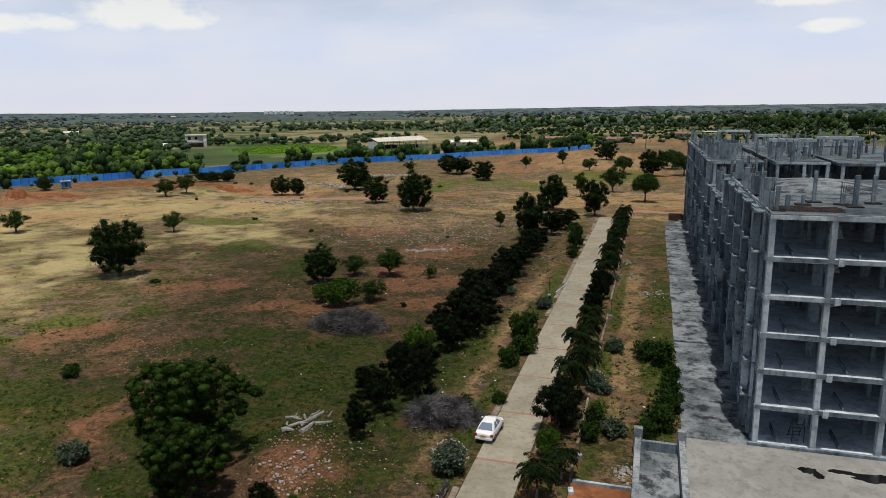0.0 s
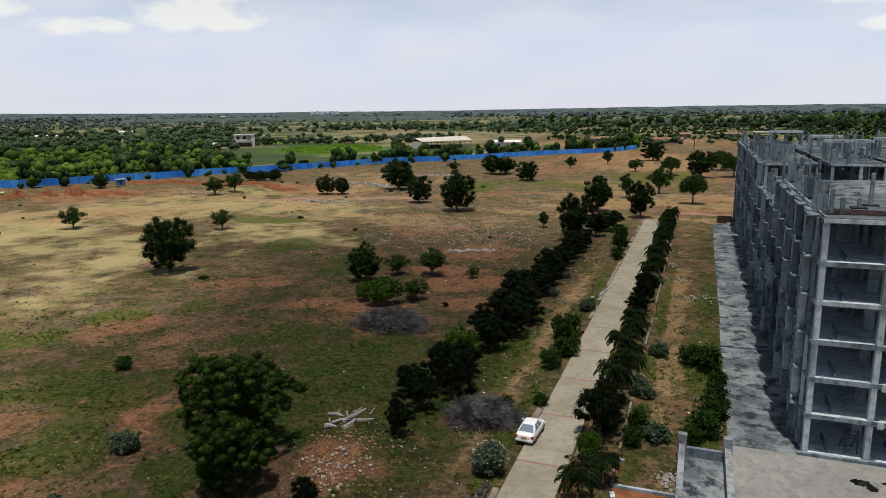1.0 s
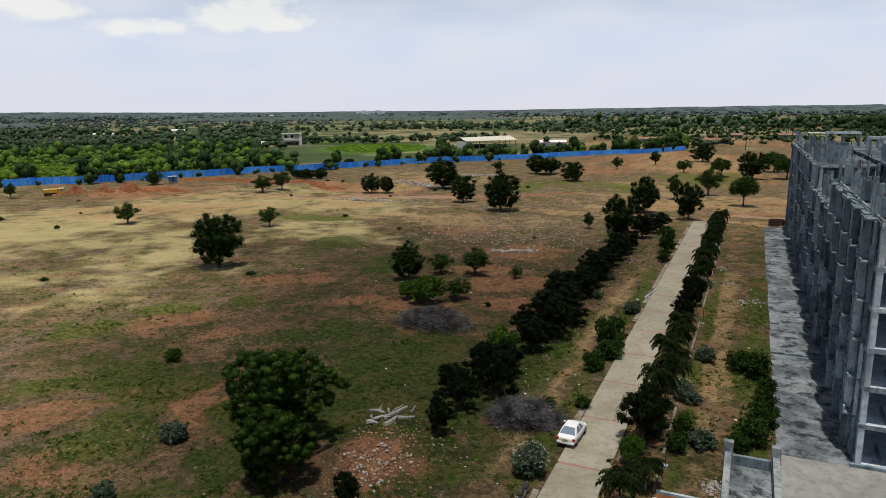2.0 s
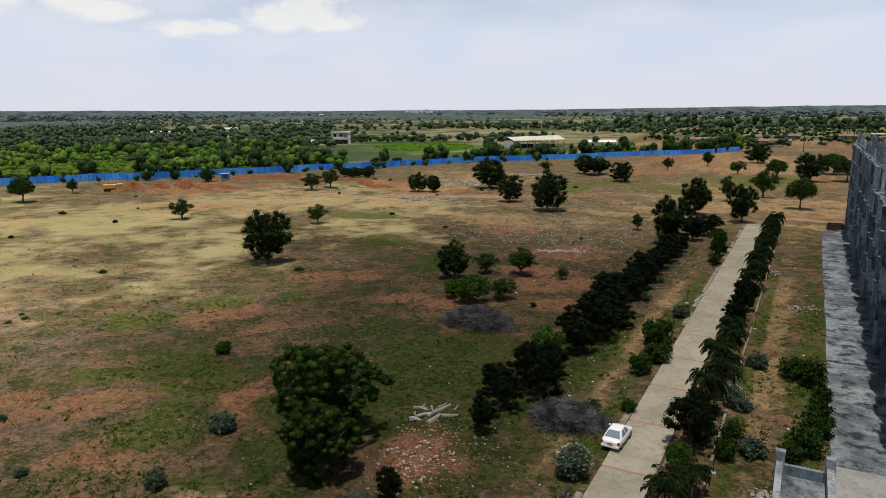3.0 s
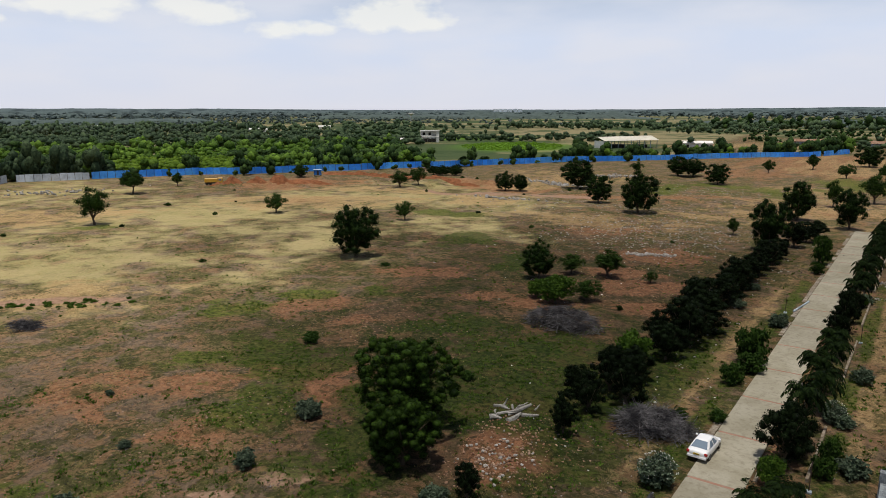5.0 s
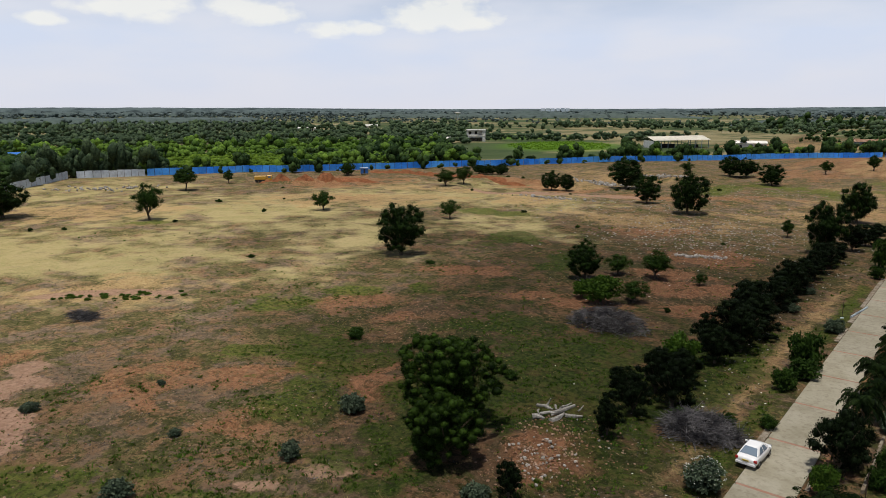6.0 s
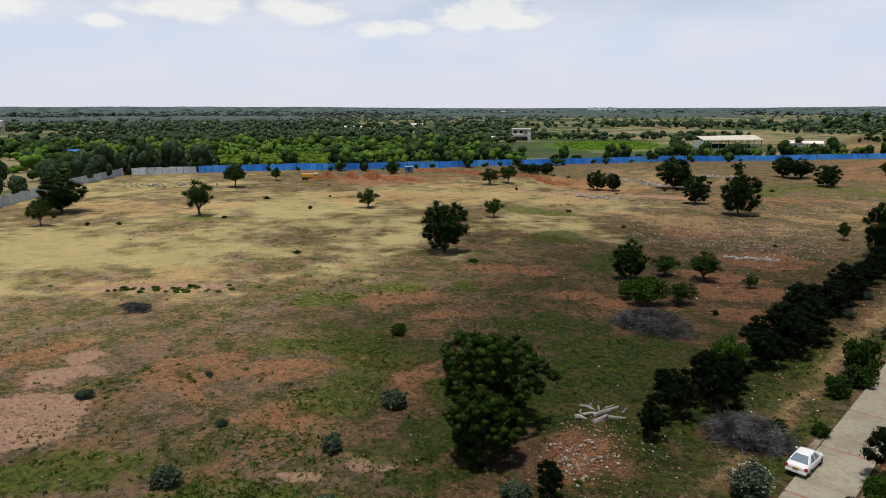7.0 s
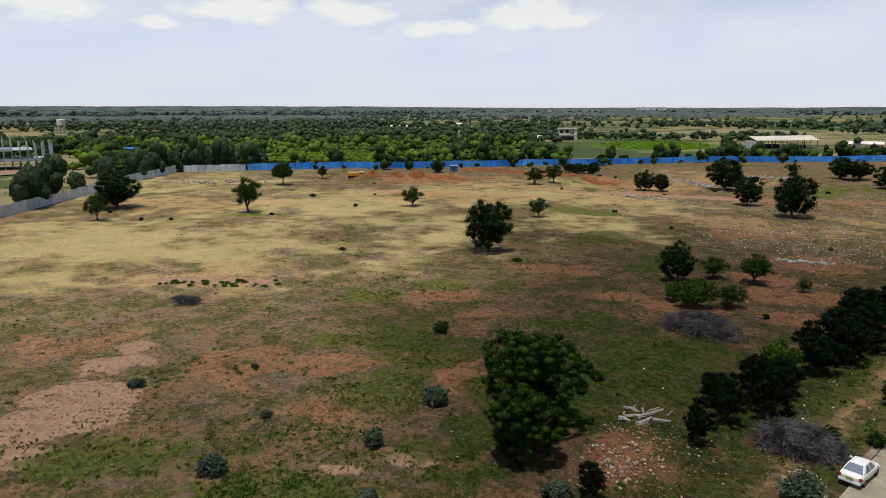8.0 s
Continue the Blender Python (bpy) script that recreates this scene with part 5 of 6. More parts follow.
def line_spots(points, gap, spread):
    out = []
    for (x0, y0), (x1, y1) in zip(points, points[1:]):
        n = max(1, int(math.hypot(x1 - x0, y1 - y0) / gap))
        u = (np.arange(n) + r.random(n)) / n
        out.append(np.stack([x0 + (x1 - x0) * u + r.normal(size=n) * spread, y0 + (y1 - y0) * u + r.normal(size=n) * spread], axis=1))
    return np.concatenate(out)


mixed = outside(polar(1700, 36, 83, 290, 540, r), 9)
mixed = off_crops(mixed)
mixed = clear_view(mixed)
bearing, reach = np.degrees(np.arctan2(-mixed[:, 0], mixed[:, 1])), np.hypot(mixed[:, 0], mixed[:, 1])
mixed = mixed[~((bearing < 38.6) & (reach > 380)) & ~((bearing > 50.5) & (bearing < 60.5) & (reach < 388))]
cut = 0.25 * r.random(len(mixed)) + fbm(mixed[:, 0], mixed[:, 1], 60.0, 3) - 0.28
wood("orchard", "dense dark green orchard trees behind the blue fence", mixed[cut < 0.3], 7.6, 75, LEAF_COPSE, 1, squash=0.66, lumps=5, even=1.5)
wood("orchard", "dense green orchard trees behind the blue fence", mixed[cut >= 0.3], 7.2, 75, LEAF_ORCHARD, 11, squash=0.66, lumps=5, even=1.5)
wood("young_orchard", "light green young orchard behind the fence", np.concatenate([outside(polar(620, 50.5, 60.5, 300, 385, r), 9), outside(polar(160, 40, 75, 330, 460, r), 9)]), 6.0, 40, LEAF_BRIGHT, 2, squash=0.5)
behind = [(x - 5, y + 5) for x, y in BLUE_LINE]
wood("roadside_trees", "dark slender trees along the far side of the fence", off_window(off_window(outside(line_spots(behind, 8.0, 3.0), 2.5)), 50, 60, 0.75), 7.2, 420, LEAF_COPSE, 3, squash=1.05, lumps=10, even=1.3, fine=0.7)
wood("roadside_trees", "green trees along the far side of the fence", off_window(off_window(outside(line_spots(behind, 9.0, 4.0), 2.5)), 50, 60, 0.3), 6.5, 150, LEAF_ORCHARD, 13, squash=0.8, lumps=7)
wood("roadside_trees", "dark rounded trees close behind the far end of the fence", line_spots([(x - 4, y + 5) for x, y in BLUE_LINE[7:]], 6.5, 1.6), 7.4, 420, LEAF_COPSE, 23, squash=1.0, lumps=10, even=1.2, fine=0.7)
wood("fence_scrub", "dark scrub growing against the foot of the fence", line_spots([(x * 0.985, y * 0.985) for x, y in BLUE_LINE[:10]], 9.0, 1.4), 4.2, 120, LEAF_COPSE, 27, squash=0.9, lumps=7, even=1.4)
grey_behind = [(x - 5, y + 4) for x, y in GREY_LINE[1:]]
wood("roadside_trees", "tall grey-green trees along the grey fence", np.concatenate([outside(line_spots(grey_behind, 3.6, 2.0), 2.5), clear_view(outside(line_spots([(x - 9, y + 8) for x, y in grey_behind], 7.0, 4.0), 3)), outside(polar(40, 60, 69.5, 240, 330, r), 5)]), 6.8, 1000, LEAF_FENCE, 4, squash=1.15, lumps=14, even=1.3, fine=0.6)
wood("crop_rows", "bright green vine crop in close rows", (lambda s: s[zone(s[:, 0], s[:, 1], CROPS[:1], 0.05) > 0.5])(np.stack([r.uniform(-340, -170, 7000), r.uniform(360, 560, 7000)], axis=1)), 2.2, 8, LEAF_CROP, 5, squash=0.45, lumps=1, category="crop")
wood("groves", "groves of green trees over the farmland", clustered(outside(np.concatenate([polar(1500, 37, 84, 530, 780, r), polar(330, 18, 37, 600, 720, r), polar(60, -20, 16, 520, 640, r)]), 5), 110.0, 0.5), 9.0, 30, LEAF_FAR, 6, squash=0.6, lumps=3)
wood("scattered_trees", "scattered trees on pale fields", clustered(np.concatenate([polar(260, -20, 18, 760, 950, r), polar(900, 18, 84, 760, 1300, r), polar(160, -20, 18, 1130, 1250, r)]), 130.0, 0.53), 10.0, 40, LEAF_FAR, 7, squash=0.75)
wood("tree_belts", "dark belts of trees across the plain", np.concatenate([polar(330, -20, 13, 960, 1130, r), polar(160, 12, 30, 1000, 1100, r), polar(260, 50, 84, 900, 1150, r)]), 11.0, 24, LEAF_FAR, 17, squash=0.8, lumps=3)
wood("dark_grove", "dark dense grove far behind the grey blocks", np.concatenate([polar(420, -24, -6.5, 900, 1150, r), polar(120, -6.5, 14, 1000, 1150, r)]), 15.0, 24, LEAF_COPSE, 19, squash=0.85, lumps=3)
wood("hedgerows", "low dark hedgerows between far fields", np.concatenate([polar(150, -22, 12, dd, dd + 14, r) for dd in (640, 760, 860)]), 6.0, 20, LEAF_COPSE, 29, squash=0.7, lumps=3)
wood("coconut_grove", "grey-green coconut grove far behind the orchard", polar(330, 52, 67, 820, 1020, r), 7.0, 24, LEAF_GREY, 18, squash=1.0, lumps=2)
wood("far_forest", "dark trees of the forest towards the horizon", np.concatenate([polar(1500, 46, 92, 2300, 4100, r), polar(700, 14, 46, 2600, 4200, r), polar(1100, -26, 14, 2000, 4100, r)]), 22.0, 2, LEAF_RISE_HAZE, 31, squash=0.55, lumps=2)
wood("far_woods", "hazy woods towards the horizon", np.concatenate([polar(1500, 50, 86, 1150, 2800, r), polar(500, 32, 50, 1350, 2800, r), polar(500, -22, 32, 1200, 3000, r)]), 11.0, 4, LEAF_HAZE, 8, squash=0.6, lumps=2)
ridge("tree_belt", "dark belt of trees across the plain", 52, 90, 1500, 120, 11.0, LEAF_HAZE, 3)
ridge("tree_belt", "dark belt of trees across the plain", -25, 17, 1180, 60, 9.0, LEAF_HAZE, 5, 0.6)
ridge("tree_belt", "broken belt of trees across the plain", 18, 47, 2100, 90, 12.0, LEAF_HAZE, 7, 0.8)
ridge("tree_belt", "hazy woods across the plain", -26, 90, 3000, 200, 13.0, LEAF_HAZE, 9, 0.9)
ridge("skyline_woods", "even hazy line of woods along the horizon", -40, 104, 4500, 500, lambda b: 26.0 + 13.0 * smooth(np.abs(b - 30.0), 8.0, 30.0), LEAF_RISE_HAZE, 11, 0.10)


# ---- things on and beside the lane ----
WHITE_PAINT = paint("white_car_paint", (0.78, 0.78, 0.78), 0.22, dust=0.12)
# glass whose base colour carries a bluish sky reflection
GLASS_SKY = paint("car_glass_sky_tone", (0.15, 0.20, 0.255), 0.04, dust=0.05)
RUBBER = paint("black_rubber", (0.018, 0.018, 0.019), 0.8, dust=0.3)
ALLOY = paint("grey_alloy", (0.35, 0.35, 0.36), 0.35, 0.8)
RED_LENS = paint("red_lamp_lens", (0.35, 0.012, 0.012), 0.2, dust=0.05)
YELLOW = paint("yellow_truck_paint", (0.62, 0.33, 0.015), 0.4, dust=0.25)
YELLOW_PLATE = paint("yellow_plate", (0.70, 0.50, 0.03), 0.5, dust=0.05)
BLACK_PAINT = paint("black_paint", (0.02, 0.02, 0.022), 0.3, dust=0.1)
BLUE_PAINT = paint("blue_paint", (0.03, 0.16, 0.50), 0.5, dust=0.2)
PLASTIC_WHITE = paint("white_litter", (0.72, 0.72, 0.70), 0.6, dust=0.2)


def loft(bm, rings, close_ends=True):
    """Skin between rings of points that all have the same count."""
    vs = [[bm.verts.new(p) for p in ring] for ring in rings]
    n = len(vs[0])
    for a, b in zip(vs, vs[1:]):
        for k in range(n):
            bm.faces.new((a[k], a[(k + 1) % n], b[(k + 1) % n], b[k]))
    if close_ends:
        bm.faces.new(vs[0][::-1]), bm.faces.new(vs[-1])
    return bm


def pane(corners, shrink, out, thick=0.012):
    """A flat pane inside four corners, standing a little proud of them."""
    c = [Vector(p) for p in corners]
    mid = sum(c, Vector()) / 4
    n = (c[1] - c[0]).cross(c[3] - c[0]).normalized()
    if n.dot(Vector(out)) < 0:
        n.negate()
    inner = [mid + (p - mid) * shrink for p in c]
    bm = bmesh.new()
    return loft(bm, [[p - n * 0.004 for p in inner], [p + n * thick for p in inner]])


def wheel(parent, x, y, radius, width, rim=True):
    bm = bmesh.new()
    prof = [(width * 0.5, radius * 0.62), (width * 0.5, radius * 0.93), (width * 0.36, radius), (-width * 0.36, radius), (-width * 0.5, radius * 0.93), (-width * 0.5, radius * 0.62)]
    n = 20
    rings = [[(x + u, y + v * math.cos(k * math.tau / n), radius + v * math.sin(k * math.tau / n)) for u, v in prof] for k in range(n)]
    vs = [[bm.verts.new(p) for p in r] for r in rings]
    for k in range(n):
        a, b = vs[k], vs[(k + 1) % n]
        for i in range(6):
            bm.faces.new((a[i], a[(i + 1) % 6], b[(i + 1) % 6], b[i]))
    tyre = part("wheel", bm, RUBBER, parent, "black tyre")
    if rim:
        bm = bmesh.new()
        tube(bm, [(x - width * 0.42, y, radius), (x + width * 0.42, y, radius)], [radius * 0.6, radius * 0.6], 14)
        for k in range(5):
            a = k * math.tau / 5
            sgn = 1 if x > 0 else -1
            tube(bm, [(x + sgn * width * 0.45, y, radius), (x + sgn * width * 0.45, y + radius * 0.5 * math.cos(a), radius + radius * 0.5 * math.sin(a))], [0.035, 0.03], 4)
        part("rim", bm, ALLOY, tyre)
    return tyre


car = thing("car", "white saloon car parked at the edge of the concrete lane", "car", at=(-12.65, 54.25, 0.06), turn=-3)
car.scale = (0.95, 0.95, 0.95)
stations = [(-2.14, 0.60, 0.42, 0.78), (-2.09, 0.72, 0.33, 0.88), (-2.0, 0.79, 0.28, 0.94), (-1.75, 0.84, 0.24, 0.985), (-1.3, 0.85, 0.22, 0.99), (-0.6, 0.85, 0.2, 0.95), (0.4, 0.85, 0.2, 0.93), (1.1, 0.85, 0.22, 0.93), (1.6, 0.83, 0.24, 0.86), (1.95, 0.76, 0.28, 0.74), (2.1, 0.6, 0.36, 0.62)]
bm = bmesh.new()
loft(bm, [[(-w * 0.9, y, zb), (-w, y, zb + 0.14), (-w, y, zt - 0.2), (-w * 0.94, y, zt - 0.05), (-w * 0.8, y, zt), (0, y, zt + 0.03), (w * 0.8, y, zt), (w * 0.94, y, zt - 0.05), (w, y, zt - 0.2), (w, y, zb + 0.14), (w * 0.9, y, zb)] for y, w, zb, zt in stations])
body = part("body", bm, WHITE_PAINT, car, "white painted body")
body.data.polygons.foreach_set("use_smooth", [True] * len(body.data.polygons))
rounding = body.modifiers.new("rounding", "SUBSURF")
rounding.levels = rounding.render_levels = 1
low_ring = [(-0.78, -1.62, 0.97), (0.78, -1.62, 0.97), (0.78, 1.18, 0.9), (-0.78, 1.18, 0.9)]
top_ring = [(-0.55, -0.88, 1.44), (0.55, -0.88, 1.44), (0.55, 0.32, 1.46), (-0.55, 0.32, 1.46)]
crown_ring = [(-0.42, -0.75, 1.49), (0.42, -0.75, 1.49), (0.42, 0.2, 1.5), (-0.42, 0.2, 1.5)]
cabin = loft(bmesh.new(), [low_ring, top_ring, crown_ring])
bmesh.ops.bevel(cabin, geom=[e for e in cabin.edges], offset=0.10, segments=3, affect="EDGES", profile=0.5)
part("roof", cabin, WHITE_PAINT, car, "white cabin and roof")
L, T = low_ring, top_ring
mixp = lambda p, q, u: tuple(Vector(p).lerp(Vector(q), u))
part("rear_window", pane([L[0], L[1], T[1], T[0]], 0.86, (0, -1, 1)), GLASS_SKY, car, "dark rear window")
part("windscreen", pane([L[3], L[2], T[2], T[3]], 0.86, (0, 1, 1)), GLASS_SKY, car, "dark windscreen")
for i, j, sgn in ((0, 3, -1), (1, 2, 1)):
    for u0, u1 in ((0.16, 0.5), (0.53, 0.86)):
        part("side_window", pane([mixp(L[i], L[j], u0), mixp(L[i], L[j], u1), mixp(T[i], T[j], u1), mixp(T[i], T[j], u0)], 0.84, (sgn, 0, 0.4)), GLASS_SKY, car, "dark side window")
    part("tail_light", boxes((sgn * 0.72 - 0.13, sgn * 0.72 + 0.13, -2.13, -1.98, 0.66, 0.88), bevel=0.03), RED_LENS, car, "red tail light")
    part("headlight", boxes((sgn * 0.58 - 0.16, sgn * 0.58 + 0.16, 1.92, 2.06, 0.56, 0.7), bevel=0.03), ALLOY, car, "clear headlight")
    part("mirror", boxes((sgn * 0.95 - 0.1, sgn * 0.95 + 0.1, 0.72, 0.86, 0.95, 1.1), bevel=0.03), WHITE_PAINT, car)
    for y in (-1.28, 1.28):
        wheel(car, sgn * 0.75, y, 0.30, 0.2)
part("rear_bumper", boxes((-0.78, 0.78, -2.17, -1.98, 0.32, 0.55), bevel=0.04), WHITE_PAINT, car)
plate = part("number_plate", boxes((-0.25, 0.25, -2.19, -2.165, 0.66, 0.79)), YELLOW_PLATE, car, "yellow plate with dark bars")
for k in range(5):
    part("plate_bar", boxes((-0.2 + 0.085 * k, -0.14 + 0.085 * k, -2.196, -2.191, 0.69, 0.76)), BLACK_PAINT, plate)

bike = thing("motorcycle", "black motorcycle parked beside the concrete lane", "motorcycle", at=(-13.7, 43.9, gz(-13.7, 43.9)), turn=-8)
for y in (-0.66, 0.66):
    wheel(bike, 0.0, y, 0.31, 0.12)
bm = bmesh.new()
loft(bm, [[(-0.1, y, z0), (0.1, y, z0), (0.13, y, (z0 + z1) / 2), (0.09, y, z1), (-0.09, y, z1), (-0.13, y, (z0 + z1) / 2)] for y, z0, z1 in ((-0.05, 0.68, 0.82), (0.1, 0.62, 0.95), (0.35, 0.66, 0.97), (0.5, 0.76, 0.9))])
part("fuel_tank", bm, BLACK_PAINT, bike)
part("seat", boxes((-0.13, 0.13, -0.72, -0.03, 0.74, 0.84), bevel=0.035), RUBBER, bike)
part("engine", boxes((-0.16, 0.16, -0.12, 0.28, 0.28, 0.6), bevel=0.05), ALLOY, bike)
bm = bmesh.new()
tube(bm, [(-0.07, 0.66, 0.31), (-0.07, 0.45, 1.0)], [0.03, 0.03], 6), tube(bm, [(0.07, 0.66, 0.31), (0.07, 0.45, 1.0)], [0.03, 0.03], 6)
part("fork", bm, ALLOY, bike)
part("handlebar", tube(bmesh.new(), [(-0.36, 0.32, 1.06), (-0.2, 0.44, 1.02), (0.2, 0.44, 1.02), (0.36, 0.32, 1.06)], [0.018] * 4, 6), BLACK_PAINT, bike)
part("headlamp", tube(bmesh.new(), [(0, 0.48, 0.88), (0, 0.62, 0.88)], [0.06, 0.1], 10), ALLOY, bike)
part("tail_fairing", boxes((-0.09, 0.09, -1.0, -0.7, 0.62, 0.78), bevel=0.03), BLACK_PAINT, bike)
bplate = part("number_plate", boxes((-0.1, 0.1, -1.03, -1.005, 0.46, 0.6)), PLASTIC_WHITE, bike, "white plate with a dark bar")
part("plate_bar", boxes((-0.08, 0.08, -1.036, -1.031, 0.5, 0.56)), BLACK_PAINT, bplate)
part("exhaust", tube(bmesh.new(), [(0.15, 0.1, 0.3), (0.17, -0.3, 0.28), (0.19, -0.85, 0.36)], [0.03, 0.045, 0.05], 7), ALLOY, bike)
part("stand", tube(bmesh.new(), [(-0.08, -0.05, 0.3), (-0.3, -0.05, 0.0)], [0.02, 0.02], 5), STEEL, bike)

# low wall between verge and building plots, in lengths with gaps
rng = random.Random(31)
verge_wall = tagged(new("verge_wall"), "low broken concrete edging wall along the palm verge", "wall", kind="structure")
y = 20.0
while y < 178:
    Lk = rng.uniform(2.5, 4.5)
    if rng.random() < 0.72:
        part("wall_length", boxes((-5.33 + rng.uniform(-0.05, 0.05), -5.12, y + 0.02, y + Lk - 0.02, -0.2, 0.26 + rng.uniform(-0.12, 0.06)), bevel=0.02), ROAD_SIDE, verge_wall)
    y += Lk
bed = tagged(new("soil_bed"), "raked orange soil bed inside a pale low border", "ground", kind="structure")
bm = bmesh.new()
bmesh.ops.create_grid(bm, x_segments=20, y_segments=60, size=0.5)
for v in bm.verts:
    x, yy = -2.95 + 4.3 * v.co.x, 35.0 + 26.0 * v.co.y
    v.co = Vector((x, yy, 0.04 + 0.05 * float(value_noise(np.array([x]), np.array([yy]), 0.8, 2)[0])))
part("bed_soil", bm, RED_SOIL, bed)
part("bed_border", boxes((-5.05, -0.7, 48.15, 48.4, -0.1, 0.22), bevel=0.02), CONCRETE_PALE, bed)
block = thing("concrete_block", "small pale concrete block lying on the soil bed", "block", at=(-4.95, 46.7, 0.06), turn=12)
part("block_body", boxes((-0.18, 0.18, -0.35, 0.35, 0, 0.25), bevel=0.02), CONCRETE_PALE, block)

# puddles and stains on the terrace
for k, (x, yy, ra, rb) in enumerate(((11.9, 54.2, 0.75, 0.55), (12.5, 53.6, 0.4, 0.5), (14.2, 54.6, 1.1, 0.35), (16.4, 54.2, 1.7, 0.75), (19.5, 54.4, 2.0, 0.6))):
    bm = bmesh.new()
    ring = [bm.verts.new((x + ra * math.cos(a) * rng.uniform(0.7, 1.15), yy + rb * math.sin(a) * rng.uniform(0.7, 1.15), 0.306 + 0.0002 * k)) for a in np.linspace(0, math.tau, 26)[:-1]]
    bm.faces.new(ring)
    part("puddle", bm, WATER, terrace, "dark wet puddle")
frame_stand = thing("steel_stand", "dark steel ladder stand inside the open ground floor", "stand", at=(11.9, 59.4, 0.36), turn=8)
for x in (-0.45, 0.45):
    part("rail", tube(bmesh.new(), [(x, 0.55, 0), (x, -0.45, 2.0)], [0.04, 0.04], 6), BLACK_PAINT, frame_stand)
    part("leg", tube(bmesh.new(), [(x, -0.6, 0), (x, -0.45, 2.0)], [0.04, 0.04], 6), BLACK_PAINT, frame_stand)
for k in range(5):
    part("rung", tube(bmesh.new(), [(-0.45, 0.55 - 0.2 * k, 0.4 * k + 0.1), (0.45, 0.55 - 0.2 * k, 0.4 * k + 0.1)], [0.03, 0.03], 5), BLACK_PAINT, frame_stand)
for x, yy, h in ((-14.3, 100.6, 2.6), (-4.9, 52.5, 2.4), (-4.8, 92.0, 2.2)):
    post = thing("marker_post", "thin rusty steel post beside the lane", "post", at=(x, yy, 0))
    part("post_shaft", tube(bmesh.new(), [(0, 0, -0.2), (0.03, 0, h)], [0.04, 0.035], 6), STEEL, post)
    part("post_foot", boxes((-0.2, 0.2, -0.2, 0.2, -0.1, 0.1), bevel=0.03), CONCRETE_PALE, post)
pipe = thing("pipe", "pale concrete pipe lying along the lane edge", "pipe", at=(-13.4, 101.5, 0.12), turn=-4)
part("pipe_body", tube(bmesh.new(), [(0, 0, 0), (0.5, 6.5, 0)], [0.14, 0.14], 8), CONCRETE_PALE, pipe)

skip = thing("rubble_skip", "dark rusty open skip at the end of the yard", "skip", at=(5.6, 178.2, 0.0), turn=4)
part("skip_floor", boxes((-1.5, 1.5, -0.9, 0.9, 0.1, 0.22)), STEEL, skip)
for x0, x1, y0, y1 in ((-1.6, 1.6, -1.0, -0.91), (-1.6, 1.6, 0.91, 1.0), (-1.6, -1.51, -0.9, 0.9), (1.51, 1.6, -0.9, 0.9)):
    part("skip_side", boxes((x0, x1, y0, y1, 0.1, 1.5), bevel=0.02), STEEL, skip)
for k in range(6):
    plank = thing("plank", "grey weathered timber plank lying on the yard", "plank", "planks on the yard", at=(8.0 + 0.5 * (k % 2), 175.6 + 0.7 * k, 0.14 + 0.004 * k), turn=rng.uniform(-14, 14))
    part("board", boxes((-1.9, 1.9, -0.13, 0.13, 0, 0.07), bevel=0.01), WALL_GREY, plank)

# ---- heaps ----
def brush_pile(at, ra, rb, h, n, seed, label):
    r = random.Random(seed)
    ob = thing("brush_pile", label, "brushwood", at=(*at, gz(*at)))
    bm = bmesh.new()
    bmesh.ops.create_icosphere(bm, subdivisions=3, radius=1.0)
    for v in bm.verts:
        k = 0.6 + 0.2 * noise.noise(v.co * 2.3 + Vector((seed, 0, 0)))
        v.co = Vector((v.co.x * ra * k, v.co.y * rb * k, max(-0.1, v.co.z * h * k * 0.75)))
    # solid dark core drawn for the shade between the branches
    part("brush_core", bm, DARK_VOID, ob, "dark core in place of the shade inside the pile")
    bm = bmesh.new()
    for _ in range(n):
        a, u = r.uniform(0, math.tau), math.sqrt(r.random())
        x, y = ra * u * math.cos(a), rb * u * math.sin(a)
        z = h * (1 - u * u) ** 0.6 * r.uniform(0.55, 1.0)
        L, b = r.uniform(0.8, 3.2), r.uniform(0, math.tau)
        dx, dy, dz = math.cos(b) * L, math.sin(b) * L, r.uniform(-0.3, 0.65) * L
        p = [(x - dx / 2, y - dy / 2, max(0.02, z - dz / 2)), (x, y, z + r.uniform(0, 0.18)), (x + dx / 2, y + dy / 2, max(0.02, z + dz / 2 - 0.1))]
        t = 0.012 + 0.035 * r.random() ** 2
        tube(bm, p, [t, t * 0.8, t * 0.4], 3, cap=False)
        q = [p[1], (p[1][0] + r.uniform(-0.6, 0.6), p[1][1] + r.uniform(-0.6, 0.6), p[1][2] + r.uniform(0.0, 0.4))]
        tube(bm, q, [t * 0.6, t * 0.3], 3, cap=False)
    tagged(part("brushwood", bm, TWIG, ob, "grey leafless branches"), kind="stuff")


brush_pile((-36.6, 78.0), 5.0, 3.2, 2.5, 1000, 4, "wide heap of dark grey dry brushwood on the weeds")
brush_pile((-17.4, 56.2), 3.3, 2.3, 2.0, 1000, 5, "heap of grey cut branches beside the dark trees")


# brushwood builder reused to draw a dark patch of rubble
brush_pile((-92.6, 38.6), 3.2, 1.6, 0.45, 260, 6, "low dark rubble patch on the dry grass, built from branches")


def stone_mesh(seed, mat):
    bm = bmesh.new()
    bmesh.ops.create_icosphere(bm, subdivisions=1, radius=0.5)
    r = random.Random(seed)
    for v in bm.verts:
        v.co *= r.uniform(0.65, 1.1)
        v.co.z *= 0.7
    me = bpy.data.meshes.new("stone")
    bm.to_mesh(me), bm.free()
    me.materials.append(mat)
    return me


